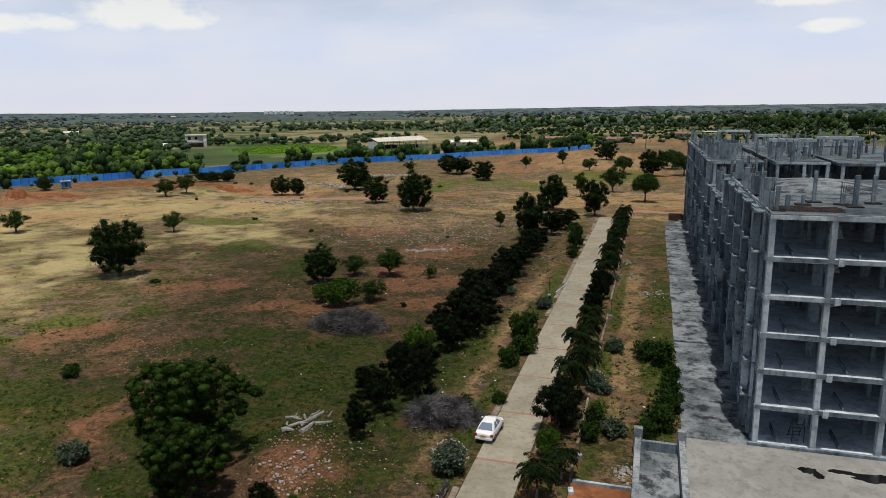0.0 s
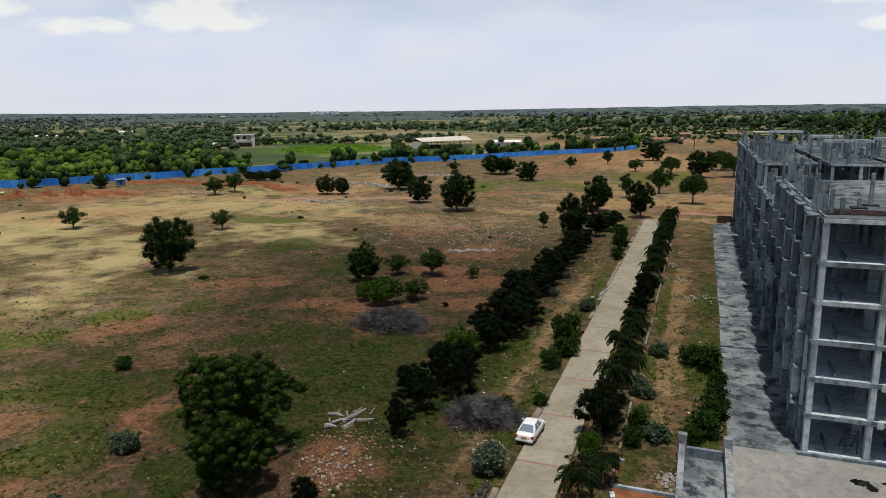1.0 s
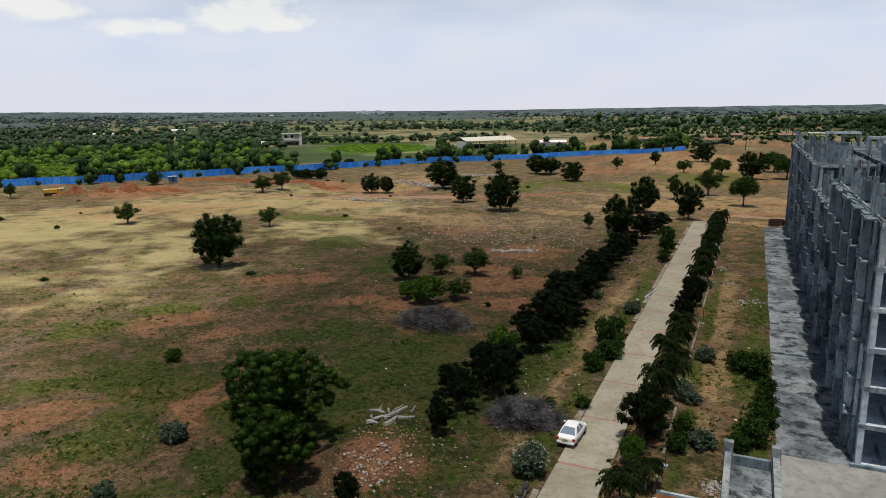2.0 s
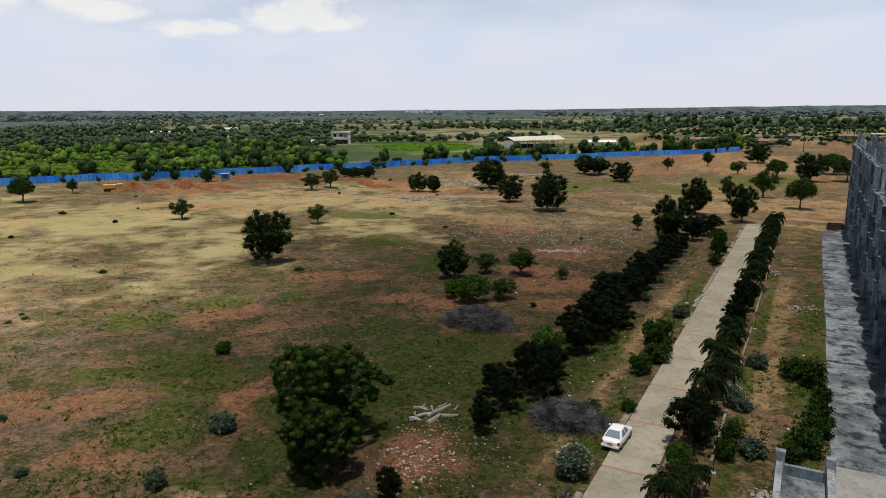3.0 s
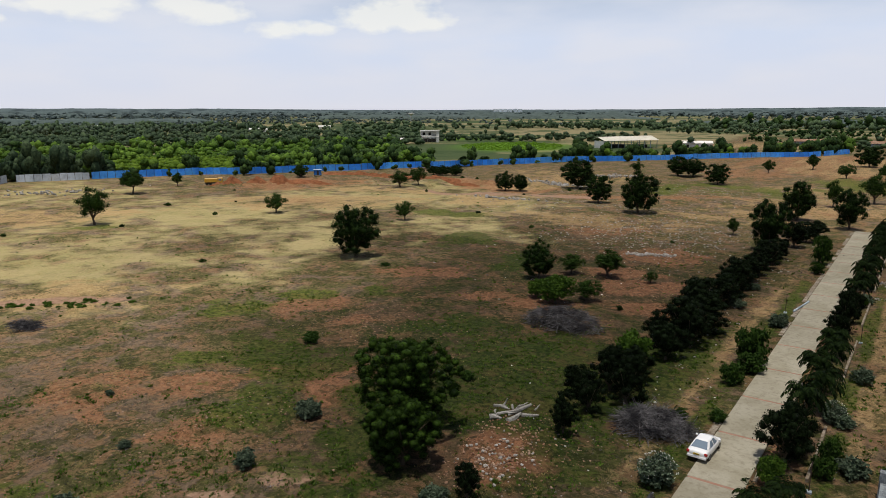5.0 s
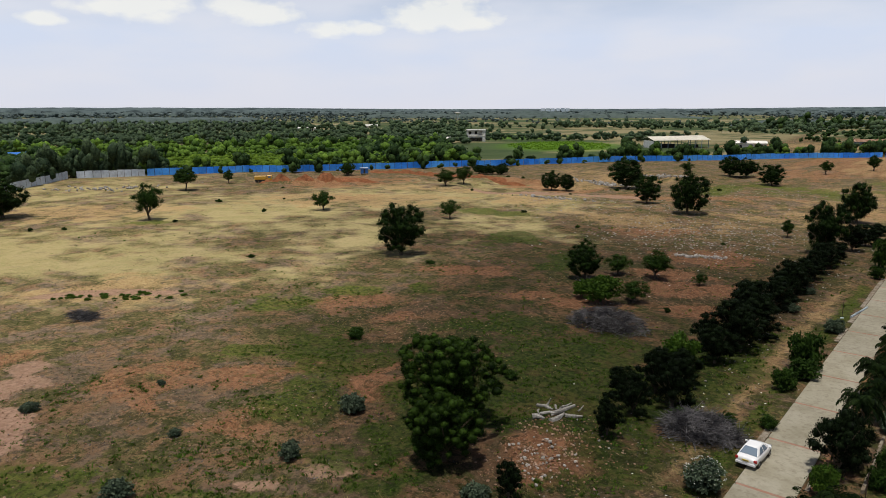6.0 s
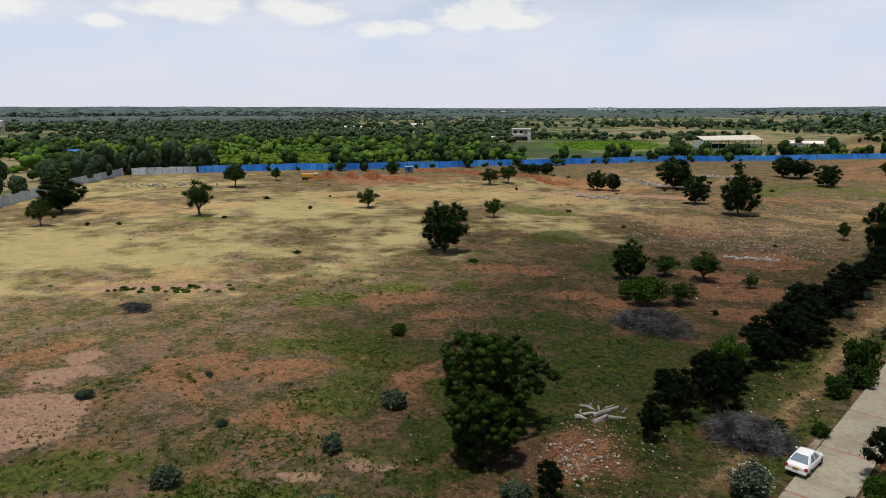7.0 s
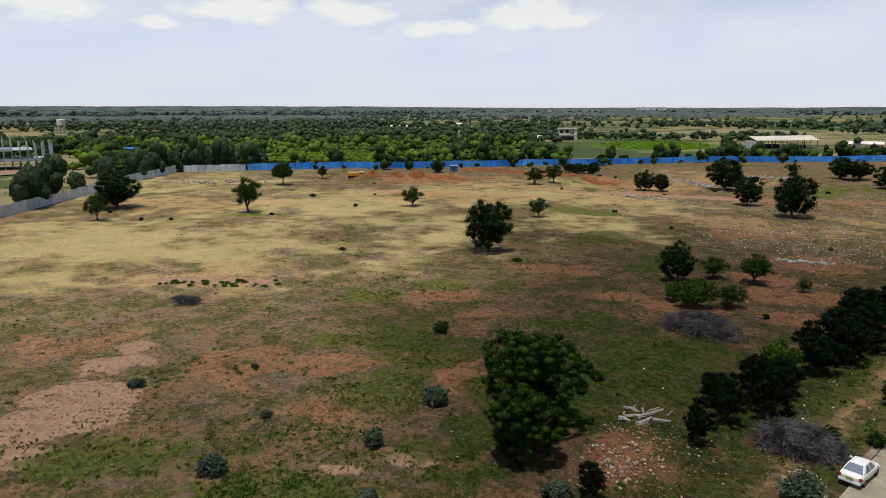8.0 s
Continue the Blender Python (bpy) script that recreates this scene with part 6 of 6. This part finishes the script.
PALE_STONES, RED_STONES = [stone_mesh(i, STONE) for i in range(4)], [stone_mesh(10 + i, STONE_RED) for i in range(4)]


def stones(name, label, spots, meshes, lo, hi, seed, category="stones"):
    r = random.Random(seed)
    ob = thing(name, label, category)
    for x, y in spots:
        s = r.uniform(lo, hi)
        child("stone", r.choice(meshes), ob).matrix_basis = pose(x, y, gz(x, y) + s * 0.18, r.uniform(-25, 25), r.uniform(-25, 25), r.uniform(0, 360)) @ Matrix.Diagonal((s, s * r.uniform(0.7, 1.0), s, 1))
    return ob


def scatter(n, x, y, sx, sy, seed, turn=0.0):
    r = random.Random(seed)
    c, s = math.cos(radians(turn)), math.sin(radians(turn))
    out = []
    for _ in range(n):
        u, v = r.gauss(0, sx), r.gauss(0, sy)
        out.append((x + u * c - v * s, y + u * s + v * c))
    return out


stones("stone_row", "row of pale rough stones laid on the field", [(-46.2 + 8.4 * k / 59 + rng.uniform(-0.3, 0.3), 126.1 + 2.2 * k / 59 + rng.gauss(0, 0.7)) for k in range(60)], PALE_STONES, 0.35, 0.95, 1)
stones("rubble_heap", "spread heap of pale rubble stones", scatter(90, -106.5, 184.5, 4.5, 1.6, 2, 12), PALE_STONES, 0.4, 1.3, 2)
stones("rubble_heap", "pale grey rubble dumped on the red bank", scatter(110, -118.0, 243.0, 6.5, 4.0, 3, 12), PALE_STONES, 0.6, 1.8, 3)
stones("rubble_heap", "grey rubble behind the field trees", scatter(80, -108.0, 272.0, 6.0, 3.5, 4, 12), PALE_STONES, 0.6, 1.8, 4)
stones("rubble_heap", "broken reddish stones on the bank by the felled wood", scatter(190, -25.6, 43.2, 1.5, 1.9, 5), RED_STONES, 0.08, 0.40, 5)
stones("rubble_heap", "pale broken stones on the red bank by the felled wood", scatter(70, -25.4, 43.4, 1.3, 1.7, 15), PALE_STONES, 0.08, 0.42, 15)
stones("rubble_heap", "whitish rubble strewn on the straw grass", scatter(90, -242.0, 112.0, 10.0, 5.0, 6, 47), PALE_STONES, 0.4, 1.5, 6)
stones("rubble_heap", "loose pale stones on the stony ground", scatter(140, -40.0, 142.0, 14.0, 16.0, 7), PALE_STONES, 0.15, 0.45, 7)
stones("rubble_heap", "pale stones and litter under the dark trees", scatter(120, -21.0, 100.0, 1.6, 22.0, 8), PALE_STONES, 0.12, 0.4, 8)
stones("rubble_heap", "small stones beside the lane", scatter(70, -17.0, 56.0, 3.0, 10.0, 9), PALE_STONES, 0.06, 0.18, 9)
stones("rubble_heap", "pale litter and stones on the verge", scatter(70, -1.2, 50.6, 0.45, 0.6, 10) + scatter(40, -3.3, 115.3, 1.0, 1.2, 11) + scatter(50, 0.3, 104.5, 1.2, 1.2, 12) + scatter(40, -4.6, 126.0, 0.8, 1.0, 13), PALE_STONES, 0.1, 0.5, 10)
stones("clod_field", "dark clods and small weeds' stones on bare red earth", scatter(150, -67.0, 18.0, 5.0, 7.0, 14, 47), RED_STONES, 0.1, 0.3, 14)

# dug earth beside the truck and along the cut bank
def earth_heap(label, lumps, seed):
    r = random.Random(seed)
    ob = thing("earth_heap", label, "earth")
    for x, y, ra, h in lumps:
        bm = bmesh.new()
        bmesh.ops.create_grid(bm, x_segments=22, y_segments=22, size=1.0)
        sx, sy, turn = r.uniform(1.2, 1.8), r.uniform(0.8, 1.1), r.uniform(-0.5, 1.2)
        for v in bm.verts:
            u, w = v.co.x, v.co.y
            q = math.hypot(u, w) * (1 + 0.35 * noise.noise(Vector((2.2 * math.atan2(w, u), x, y))))
            lift = max(0.0, 1 - q) ** 0.8 * (0.75 + 0.7 * noise.noise(Vector((u * 2.6 + x, w * 2.6 + y, seed)))) + 0.16 * noise.noise(Vector((u * 8 + y, w * 8 + x, 0))) * (q < 0.95)
            px, py = u * ra * sx, w * ra * sy
            px, py = x + px * math.cos(turn) - py * math.sin(turn), y + px * math.sin(turn) + py * math.cos(turn)
            v.co = Vector((px, py, lift * (h + 0.12) - 0.12))
        under = ground_z([v.co.x for v in bm.verts], [v.co.y for v in bm.verts])
        for v, z in zip(bm.verts, under):
            v.co.z += z
        part("earth_mound", bm, RED_SOIL, ob)


earth_heap("freshly dug red earth heaped near the fence", [(x, y, ra * 0.9, h * 0.8) for x, y, ra, h in HEAPS], 1)
BANK = [(-212, 217), (-206, 219), (-200, 221), (-193, 222), (-186, 222), (-179, 221), (-172, 220), (-165, 219), (-157, 217.5), (-149, 216), (-141, 215)]
earth_heap("low bank of cut red earth across the field", [(x, y, 4.0, 0.9 + 0.3 * (i % 3)) for i, (x, y) in enumerate(BANK)], 2)

# felled bleached wood
wood_pile = thing("felled_tree", "bleached grey felled tree trunks lying on weeds", "log")
zl = gz(-28.2, 50.2)
LOGS = [(-28.3, 49.7, 0.2, -26.7, 52.0, 0.75, 0.2), (-30.6, 50.9, 0.15, -28.4, 50.5, 0.3, 0.13), (-29.2, 49.2, 0.15, -27.2, 50.9, 0.5, 0.12), (-27.3, 48.0, 0.16, -27.0, 50.0, 0.4, 0.24), (-26.9, 50.3, 0.2, -25.5, 50.9, 0.3, 0.16),
        (-29.6, 48.2, 0.16, -28.3, 48.3, 0.2, 0.2), (-30.1, 50.0, 0.1, -29.3, 49.0, 0.15, 0.08), (-29.5, 50.6, 0.15, -29.3, 51.3, 0.9, 0.09)]
LOGS += [(-28.8, 51.5, 0.2, -27.6, 50.2, 0.35, 0.1), (-28.0, 50.9, 0.4, -27.0, 51.5, 0.9, 0.09), (-30.0, 51.2, 0.1, -29.0, 50.7, 0.45, 0.1), (-26.3, 51.8, 0.3, -25.9, 52.3, 0.8, 0.07)]
lr = random.Random(9)
for x0, y0, z0, x1, y1, z1, r0 in [(*((v - c) * 0.82 + c for v, c in zip(q[:2], (-28, 50.2))), q[2], *((v - c) * 0.82 + c for v, c in zip(q[3:5], (-28, 50.2))), q[5], q[6] * 1.1) for q in LOGS]:
    bend = [(x0 + (x1 - x0) * u + lr.uniform(-0.14, 0.14), y0 + (y1 - y0) * u + lr.uniform(-0.14, 0.14), zl + z0 + (z1 - z0) * u + lr.uniform(-0.04, 0.1)) for u in (0, 0.3, 0.6, 1)]
    part("log", tube(bmesh.new(), bend, [r0 * lr.uniform(0.9, 1.2), r0, r0 * lr.uniform(0.7, 1.0), r0 * lr.uniform(0.35, 0.6)], 7), LOG, wood_pile)

# litter: small pale scraps over the field edge
scraps = thing("litter", "white scraps of litter strewn on the ground", "litter")
sc = bpy.data.meshes.new("scrap")
bm = boxes((-0.5, 0.5, -0.3, 0.3, 0, 0.12), bevel=0.1)
bm.to_mesh(sc), bm.free()
sc.materials.append(PLASTIC_WHITE)
for x, y in scatter(12, -28, 62, 9, 16, 21) + scatter(14, -18, 75, 2.5, 28, 22) + scatter(30, -42, 110, 10, 22, 23) + scatter(12, 0, 85, 1.5, 20, 24):
    s = rng.uniform(0.1, 0.28)
    child("scrap", sc, scraps).matrix_basis = pose(x, y, gz(x, y), 0, rng.uniform(-12, 12), rng.uniform(0, 360)) @ Matrix.Diagonal((s, s, s, 1))

# ---- far things ----
truck = thing("tipper_truck", "yellow tipper truck beside dug red earth", "truck", at=(-218, 160.6, gz(-218, 160.6)), turn=50)
part("tipper_body", boxes((-3.2, 1.2, -1.2, 1.2, 1.15, 2.5), bevel=0.08), YELLOW, truck, "yellow tipping body")
part("cab", boxes((1.4, 3.2, -1.15, 1.15, 0.8, 2.7), bevel=0.12), YELLOW, truck, "yellow cab")
part("cab_window", boxes((3.19, 3.23, -0.95, 0.95, 1.75, 2.45), (1.8, 2.8, -1.18, -1.155, 1.75, 2.4), (1.8, 2.8, 1.155, 1.18, 1.75, 2.4)), GLASS_SKY, truck)
part("chassis", boxes((-3.1, 3.0, -0.6, 0.6, 0.65, 1.12)), BLACK_PAINT, truck)
for x in (-2.4, -1.2, 2.2):
    for y in (-0.95, 0.95):
        w = part("wheel", tube(bmesh.new(), [(x, y - 0.17, 0.5), (x, y + 0.17, 0.5)], [0.5, 0.5], 14), RUBBER, truck)
hut = thing("site_hut", "small blue sheet cabin on legs by the fence", "hut", at=(-209.7, 205.9, gz(-209.7, 205.9)), turn=50)
part("hut_wall", boxes((-1.5, 1.5, -1.0, 1.0, 0.5, 2.7), bevel=0.03), BLUE_PAINT, hut)
part("hut_roof", boxes((-1.7, 1.7, -1.2, 1.2, 2.7, 2.85), bevel=0.02), GREY_SHEET, hut)
part("hut_door", boxes((-0.4, 0.4, -1.03, -1.004, 0.55, 2.4)), BLACK_PAINT, hut)
for x in (-1.3, 1.3):
    for y in (-0.8, 0.8):
        part("hut_leg", boxes((x - 0.06, x + 0.06, y - 0.06, y + 0.06, -0.2, 0.5)), STEEL, hut)

house = thing("house", "two-storey pale house with an open shaded upper veranda", "house", at=(-350, 476, 0), turn=36)
for name, size in (("wall", (-8, 8, 3.2, 9, 0, 9.2)), ("pier", (-8, -5.5, -1.0, 3.19, 0, 4.4)), ("pier", (5.5, 8, -1.0, 3.19, 0, 9.2)), ("lintel", (-5.49, 5.49, -1.0, -0.6, 3.3, 4.4)),
                   ("veranda_floor", (-8, 8, -1.2, 3.18, 4.41, 4.9)), ("roof", (-8.2, 8.2, -1.4, 9.2, 9.21, 9.9)), ("parapet", (-8, 2, -1.1, -0.8, 4.91, 5.9))):
    part(name, boxes(size), WHITE_WALL, house)
for x in (-7.6, -2.2):
    part("veranda_post", boxes((x - 0.25, x + 0.25, -1.0, -0.5, 4.91, 9.2)), WHITE_WALL, house)
# arches and windows: dark solids painted where the openings would be shaded
for x in (-3.6, 0.0, 3.6):
    bm = bmesh.new()
    pts = [(x + 1.3 * math.cos(a), -0.98, 2.0 + 1.2 * math.sin(a)) for a in np.linspace(0, math.pi, 9)] + [(x - 1.3, -0.98, 0.02), (x + 1.3, -0.98, 0.02)]
    loft(bm, [[Vector(p) for p in pts], [Vector(p) + Vector((0, 1.6, 0)) for p in pts]])
    part("arch", bm, DARK_VOID, house, "dark arched opening")
for x in (-5.0, 0.0):
    part("window", boxes((x - 1.0, x + 1.0, 3.15, 3.198, 5.6, 8.2)), DARK_VOID, house, "dark window opening")
annex = thing("shed", "small white roofed shed beside the house", "shed", at=(-357, 443, 0), turn=36)
part("wall", boxes((-4, 4, -3, 3, 0, 3.0)), WHITE_WALL, annex)
part("roof", loft(bmesh.new(), [[(-4.5, -3.6, 2.9), (4.5, -3.6, 2.9), (4.5, -3.6, 3.05), (-4.5, -3.6, 3.05)], [(-4.5, 3.6, 4.4), (4.5, 3.6, 4.4), (4.5, 3.6, 4.55), (-4.5, 3.6, 4.55)]]), WHITE_WALL, annex)
part("door", boxes((-1.2, 1.2, -3.05, -3.005, 0.02, 2.4)), DARK_VOID, annex)

barn = thing("open_shed", "long open farm shed under a pale sloping sheet roof", "shed", at=(-181, 484, 0), turn=48)
part("roof", loft(bmesh.new(), [[(-21, -8, 5.2), (21, -8, 5.6), (21, -8, 5.75), (-21, -8, 5.35)], [(-21, 3, 7.6), (21, 3, 8.2), (21, 3, 8.35), (-21, 3, 7.75)], [(-21, 9, 6.2), (21, 9, 6.8), (21, 9, 6.95), (-21, 9, 6.35)]]), ROOF_SHEET, barn, "pale sheet roof")
for x in np.linspace(-20, 20, 9):
    for y in (-7.4, 8.4):
        part("post", boxes((x - 0.18, x + 0.18, y - 0.18, y + 0.18, 0, 5.3)), CONCRETE, barn)
part("end_wall", boxes((-20.9, -16, -7.2, -7.0, 0, 4.9), (-20.9, -20.7, -6.9, 8.0, 0, 5.0)), WHITE_WALL, barn)
part("stacked_goods", boxes((-12, -2, -2, 5, 0, 2.5), (4, 16, -1, 6, 0, 2.0), bevel=0.1), DARK_VOID, barn, "dark goods under the roof")
for label, x, y, L, w, t in (("low pale roofed shed beyond the fence", -140, 515, 20, 8, 22), ("low brown roofed shed on the bare plot", -70, 590, 36, 9, 10), ("low brown roofed shed on the bare plot", -30, 575, 30, 9, 8), ("white low farm building among fields", -742, 734, 34, 12, 45), ("white low farm building among fields", -702, 586, 26, 10, 50),
                              ("white low farm building among fields", -1060, 568, 30, 12, 60), ("pale building beyond the brown plots", 24, 700, 24, 9, 0), ("pale building beyond the brown plots", -20, 690, 18, 8, 5), ("low blue-roofed shed among trees", -410, 147, 14, 8, 70)):
    s = thing("shed", label, "shed", at=(x, y, 0), turn=t)
    part("wall", boxes((-L / 2, L / 2, -w / 2, w / 2, -0.3, 3.0)), CONCRETE if "brown" in label else WHITE_WALL, s)
    mat = STONE_RED if "brown" in label else (BLUE_PAINT if "blue" in label else WHITE_WALL)
    part("roof", loft(bmesh.new(), [[(-L / 2 - 0.5, y2, z2), (L / 2 + 0.5, y2, z2), (L / 2 + 0.5, y2, z2 + 0.2), (-L / 2 - 0.5, y2, z2 + 0.2)] for y2, z2 in ((-w / 2 - 0.5, 3.0), (0, 4.6), (w / 2 + 0.5, 3.0))]), mat, s)
    for k in range(3):
        part("door", boxes((-L / 3 + k * L / 3 - 0.8, -L / 3 + k * L / 3 + 0.8, -w / 2 - 0.06, -w / 2 - 0.01, 0, 2.2)), DARK_VOID, s)
cabin = thing("tank_cabin", "bright blue water tank cabin among the trees", "tank", at=(-330, 171, 0), turn=60)
part("tank_body", boxes((-2.2, 2.2, -1.6, 1.6, 3.0, 6.0), bevel=0.2), BLUE_PAINT, cabin)
for x in (-1.8, 1.8):
    for y in (-1.2, 1.2):
        part("leg", boxes((x - 0.15, x + 0.15, y - 0.15, y + 0.15, 0, 3.0)), CONCRETE, cabin)

tank = thing("water_tower", "white mushroom-shaped water tower far over the fields", "water tower", at=(-1044, 1344, 0))
part("shaft", tube(bmesh.new(), [(0, 0, 0), (0, 0, 12), (0, 0, 14.5)], [2.2, 1.7, 3.0], 14), WHITE_WALL, tank)
part("bowl", tube(bmesh.new(), [(0, 0, 14.0), (0, 0, 17.0), (0, 0, 18.5), (0, 0, 19.5)], [3.0, 8.0, 8.2, 2.0], 20), WHITE_WALL, tank)
tower2 = thing("water_tower", "white drum water tower on columns", "water tower", at=(-838, 224, 0))
part("drum", tube(bmesh.new(), [(0, 0, 8.5), (0, 0, 14.6), (0, 0, 15.4)], [4.2, 4.2, 1.0], 18), WHITE_WALL, tower2)
for k in range(6):
    a = k * math.tau / 6
    part("leg", boxes((3.4 * math.cos(a) - 0.35, 3.4 * math.cos(a) + 0.35, 3.4 * math.sin(a) - 0.35, 3.4 * math.sin(a) + 0.35, -0.2, 8.5)), WHITE_WALL, tower2)
far_block = thing("apartment_block", "pale hazy apartment blocks on the horizon", "building", at=(-2240, 3890, 0), turn=30)
for k in range(6):
    part("tower", boxes((-92 + 31 * k, -92 + 27 * k + 27 + 4 * k - 2, -9, 9, -1, 29.5 + 2.0 * (k % 3 == 1))), GREY_SHEET, far_block)

# half-built frame beyond the grey fence
frame3 = thing("building_frame", "half-built three-storey pale concrete frame with bare columns", "building", at=(-357, 68, 0), turn=79)
for i, z in enumerate((0.2, 4.6, 9.0)):
    part("floor_slab", boxes((-22, 22 if i < 2 else 14, -12, 12, z - 0.35, z)), CONCRETE_PALE, frame3)
for x in np.linspace(-21.5, 21.5, 15):
    for y in (-11.6, -4, 4, 11.6):
        part("column", boxes((x - 0.2, x + 0.2, y - 0.2, y + 0.2, -0.2, (14.0 if x < 7 else 11.5) + rng.uniform(-0.5, 1.0))), CONCRETE_PALE, frame3)
part("parapet", boxes((-22, 22, -12.2, -12.01, 4.0, 5.3), (-22, 6, -12.2, -12.01, 8.5, 9.7)), CONCRETE_PALE, frame3)
apron = tagged(new("earth_apron"), "bare tan building plot round the half-built frame", "ground", kind="structure")
bm = bmesh.new()
ring = [bm.verts.new((-345 + 27 * math.cos(a) * rng.uniform(0.85, 1.1), 58 + 22 * math.sin(a) * rng.uniform(0.85, 1.1), 0.45)) for a in np.linspace(0, math.tau, 30)[:-1]]
bm.faces.new(ring)
part("plot_soil", bm, TAN_SOIL, apron)
# slender palmyras behind the blocks
def palmyra(x, y, h, seed):
    r = np.random.default_rng(seed)
    ob = thing("palmyra", "tall slender palmyra palm behind the grey blocks", "palm", "far palms", at=(x, y, 0))
    part("trunk", tube(bmesh.new(), [(0, 0, -0.3), (0.2, 0.1, h * 0.5), (0.1, 0.3, h)], [0.32, 0.24, 0.2], 6), BARK, ob)
    d = ball_dirs(60, r)
    child("crown", quads("crown", leaf_quads(np.tile([0.1, 0.3, h], (60, 1)) + 0.3 * d, d, 2.2, 0.9, r), LEAF_FAR), ob)


for k in range(26):
    a, d = radians(rng.uniform(-15, 3)), rng.uniform(420, 900)
    palmyra(-math.sin(a) * d, math.cos(a) * d, rng.uniform(11, 19), 500 + k)

# ---- weeds and dry grass over the field, past counting ----
def tufts(name, label, n, mat, seed, weight, size, blades, lean=0.7, near=18.0, far=170.0, category="weeds"):
    r = np.random.default_rng(seed)
    a, d = np.radians(r.uniform(-22, 84, n)), near * (far / near) ** r.random(n)
    x, y = -np.sin(a) * d, np.cos(a) * d
    ok = (r.random(n) < weight(x, y)) & ((x < -14.3) | ((x > -8.6) & (x < -5.5) & (y > 40)) | ((x > -4.9) & (x < 2.8) & (y > 55.6)))
    x, y, d = x[ok], y[ok], d[ok]
    m = len(x)
    s = size * r.uniform(0.5, 1.5, m)
    c = np.stack([x, y, ground_z(x, y) - 0.02], axis=1)
    base = np.repeat(c, blades, axis=0) + np.concatenate([r.normal(size=(m * blades, 2)) * np.repeat(s, blades)[:, None] * 0.35, np.zeros((m * blades, 1))], axis=1)
    way = np.concatenate([r.normal(size=(m * blades, 2)) * lean, np.ones((m * blades, 1))], axis=1)
    S = np.repeat(s, blades)
    v = leaf_quads(base, way, S * r.uniform(0.6, 1.2, len(S)), S * r.uniform(0.25, 0.5, len(S)), r)
    return tagged(new(name, quads(name, v, mat)), label, category, kind="stuff")


def clump_field(x, y, cell, k, cut):
    return smooth(fbm(x, y, cell, k), cut, cut + 0.08)


tufts("weeds", "low green weeds on the greener parts of the field", 110000, GRASS_GREEN, 1, lambda x, y: np.clip((zone(x, y, GREEN) + 0.4 * clump_field(x, y, 16.0, 5, 0.5)) * (0.04 + 0.96 * clump_field(x, y, 5.0, 5, 0.5)) * (1 - 0.9 * zone(x, y, STRAW, 0.7, 0.9)), 0, 1), 0.15, 8)
tufts("herbs", "taller leafy herbs in clumps on the field", 60000, GRASS_GREEN, 2, lambda x, y: np.clip((0.6 * zone(x, y, GREEN) + 0.2 * clump_field(x, y, 14.0, 2, 0.5)) * clump_field(x, y, 3.0, 2, 0.54) * (1 - 0.95 * zone(x, y, STRAW, 0.7, 0.9)), 0, 1), 0.24, 9)
tufts("dry_tufts", "dry straw-coloured grass tufts", 70000, GRASS_DRY, 3, lambda x, y: np.clip(0.02 + 0.30 * clump_field(x, y, 7.0, 6, 0.5), 0, 1) * (1 - zone(x, y, PALE) * 0.7) * (1 - 0.8 * zone(x, y, STRAW, 0.7, 0.9)), 0.16, 5)
tufts("dark_litter", "dark withered weeds and twigs on the soil", 60000, TWIG, 4, lambda x, y: np.clip(0.02 + 0.45 * clump_field(x, y, 5.0, 1, 0.52), 0, 1) * (1 - 0.97 * zone(x, y, STRAW, 0.7, 0.9)), 0.13, 4, lean=1.3)
tufts("scrub_weeds", "knee-high dark weeds dotted over the dry field", 52000, GRASS_GREEN, 5, lambda x, y: np.clip(0.012 + 0.32 * clump_field(x, y, 11.0, 4, 0.54) * clump_field(x, y, 4.0, 7, 0.5), 0, 1) * (1 - 0.85 * zone(x, y, STRAW, 0.7, 0.9)) * (1 - 0.9 * zone(x, y, BARE, 0.45, 1.8)), 0.27, 8, near=45.0, far=260.0)


def pebbles(name, label, spots, lo, hi, mat, seed):
    """Loose stones past counting, each a small uneven lump."""
    r = np.random.default_rng(seed)
    c = np.stack([spots[:, 0], spots[:, 1], ground_z(spots[:, 0], spots[:, 1])], axis=1)
    size = lo + (hi - lo) * r.random(len(c)) ** 2
    corners = c[:, None, :] + ICO[None] * size[:, None, None] * r.uniform(0.6, 1.1, (len(c), len(ICO), 1)) * np.array([1, 1, 0.6])
    return tagged(new(name, lumps_and_quads(name, corners, ICO_F, np.zeros((0, 4, 3)), mat)), label, "stones", kind="stuff")


r = np.random.default_rng(77)


def strewn(n, x, y, sx, sy):
    return np.stack([r.normal(x, sx, n), r.normal(y, sy, n)], axis=1)


pebbles("field_stones", "pale stones strewn over the stony middle of the field", np.concatenate([strewn(1500, -50, 150, 12, 14), strewn(900, -85, 185, 22, 14), strewn(500, -60, 235, 20, 10)]), 0.06, 0.30, STONE, 41)
pebbles("clods", "red-brown clods scattered on bare soil", np.concatenate([strewn(900, -68, 18, 7, 6), strewn(700, -52, 34, 7, 6), strewn(800, -62, 66, 9, 5), strewn(800, -40, 104, 9, 8), strewn(600, -26, 46, 3, 4)]), 0.04, 0.16, STONE_RED, 42)
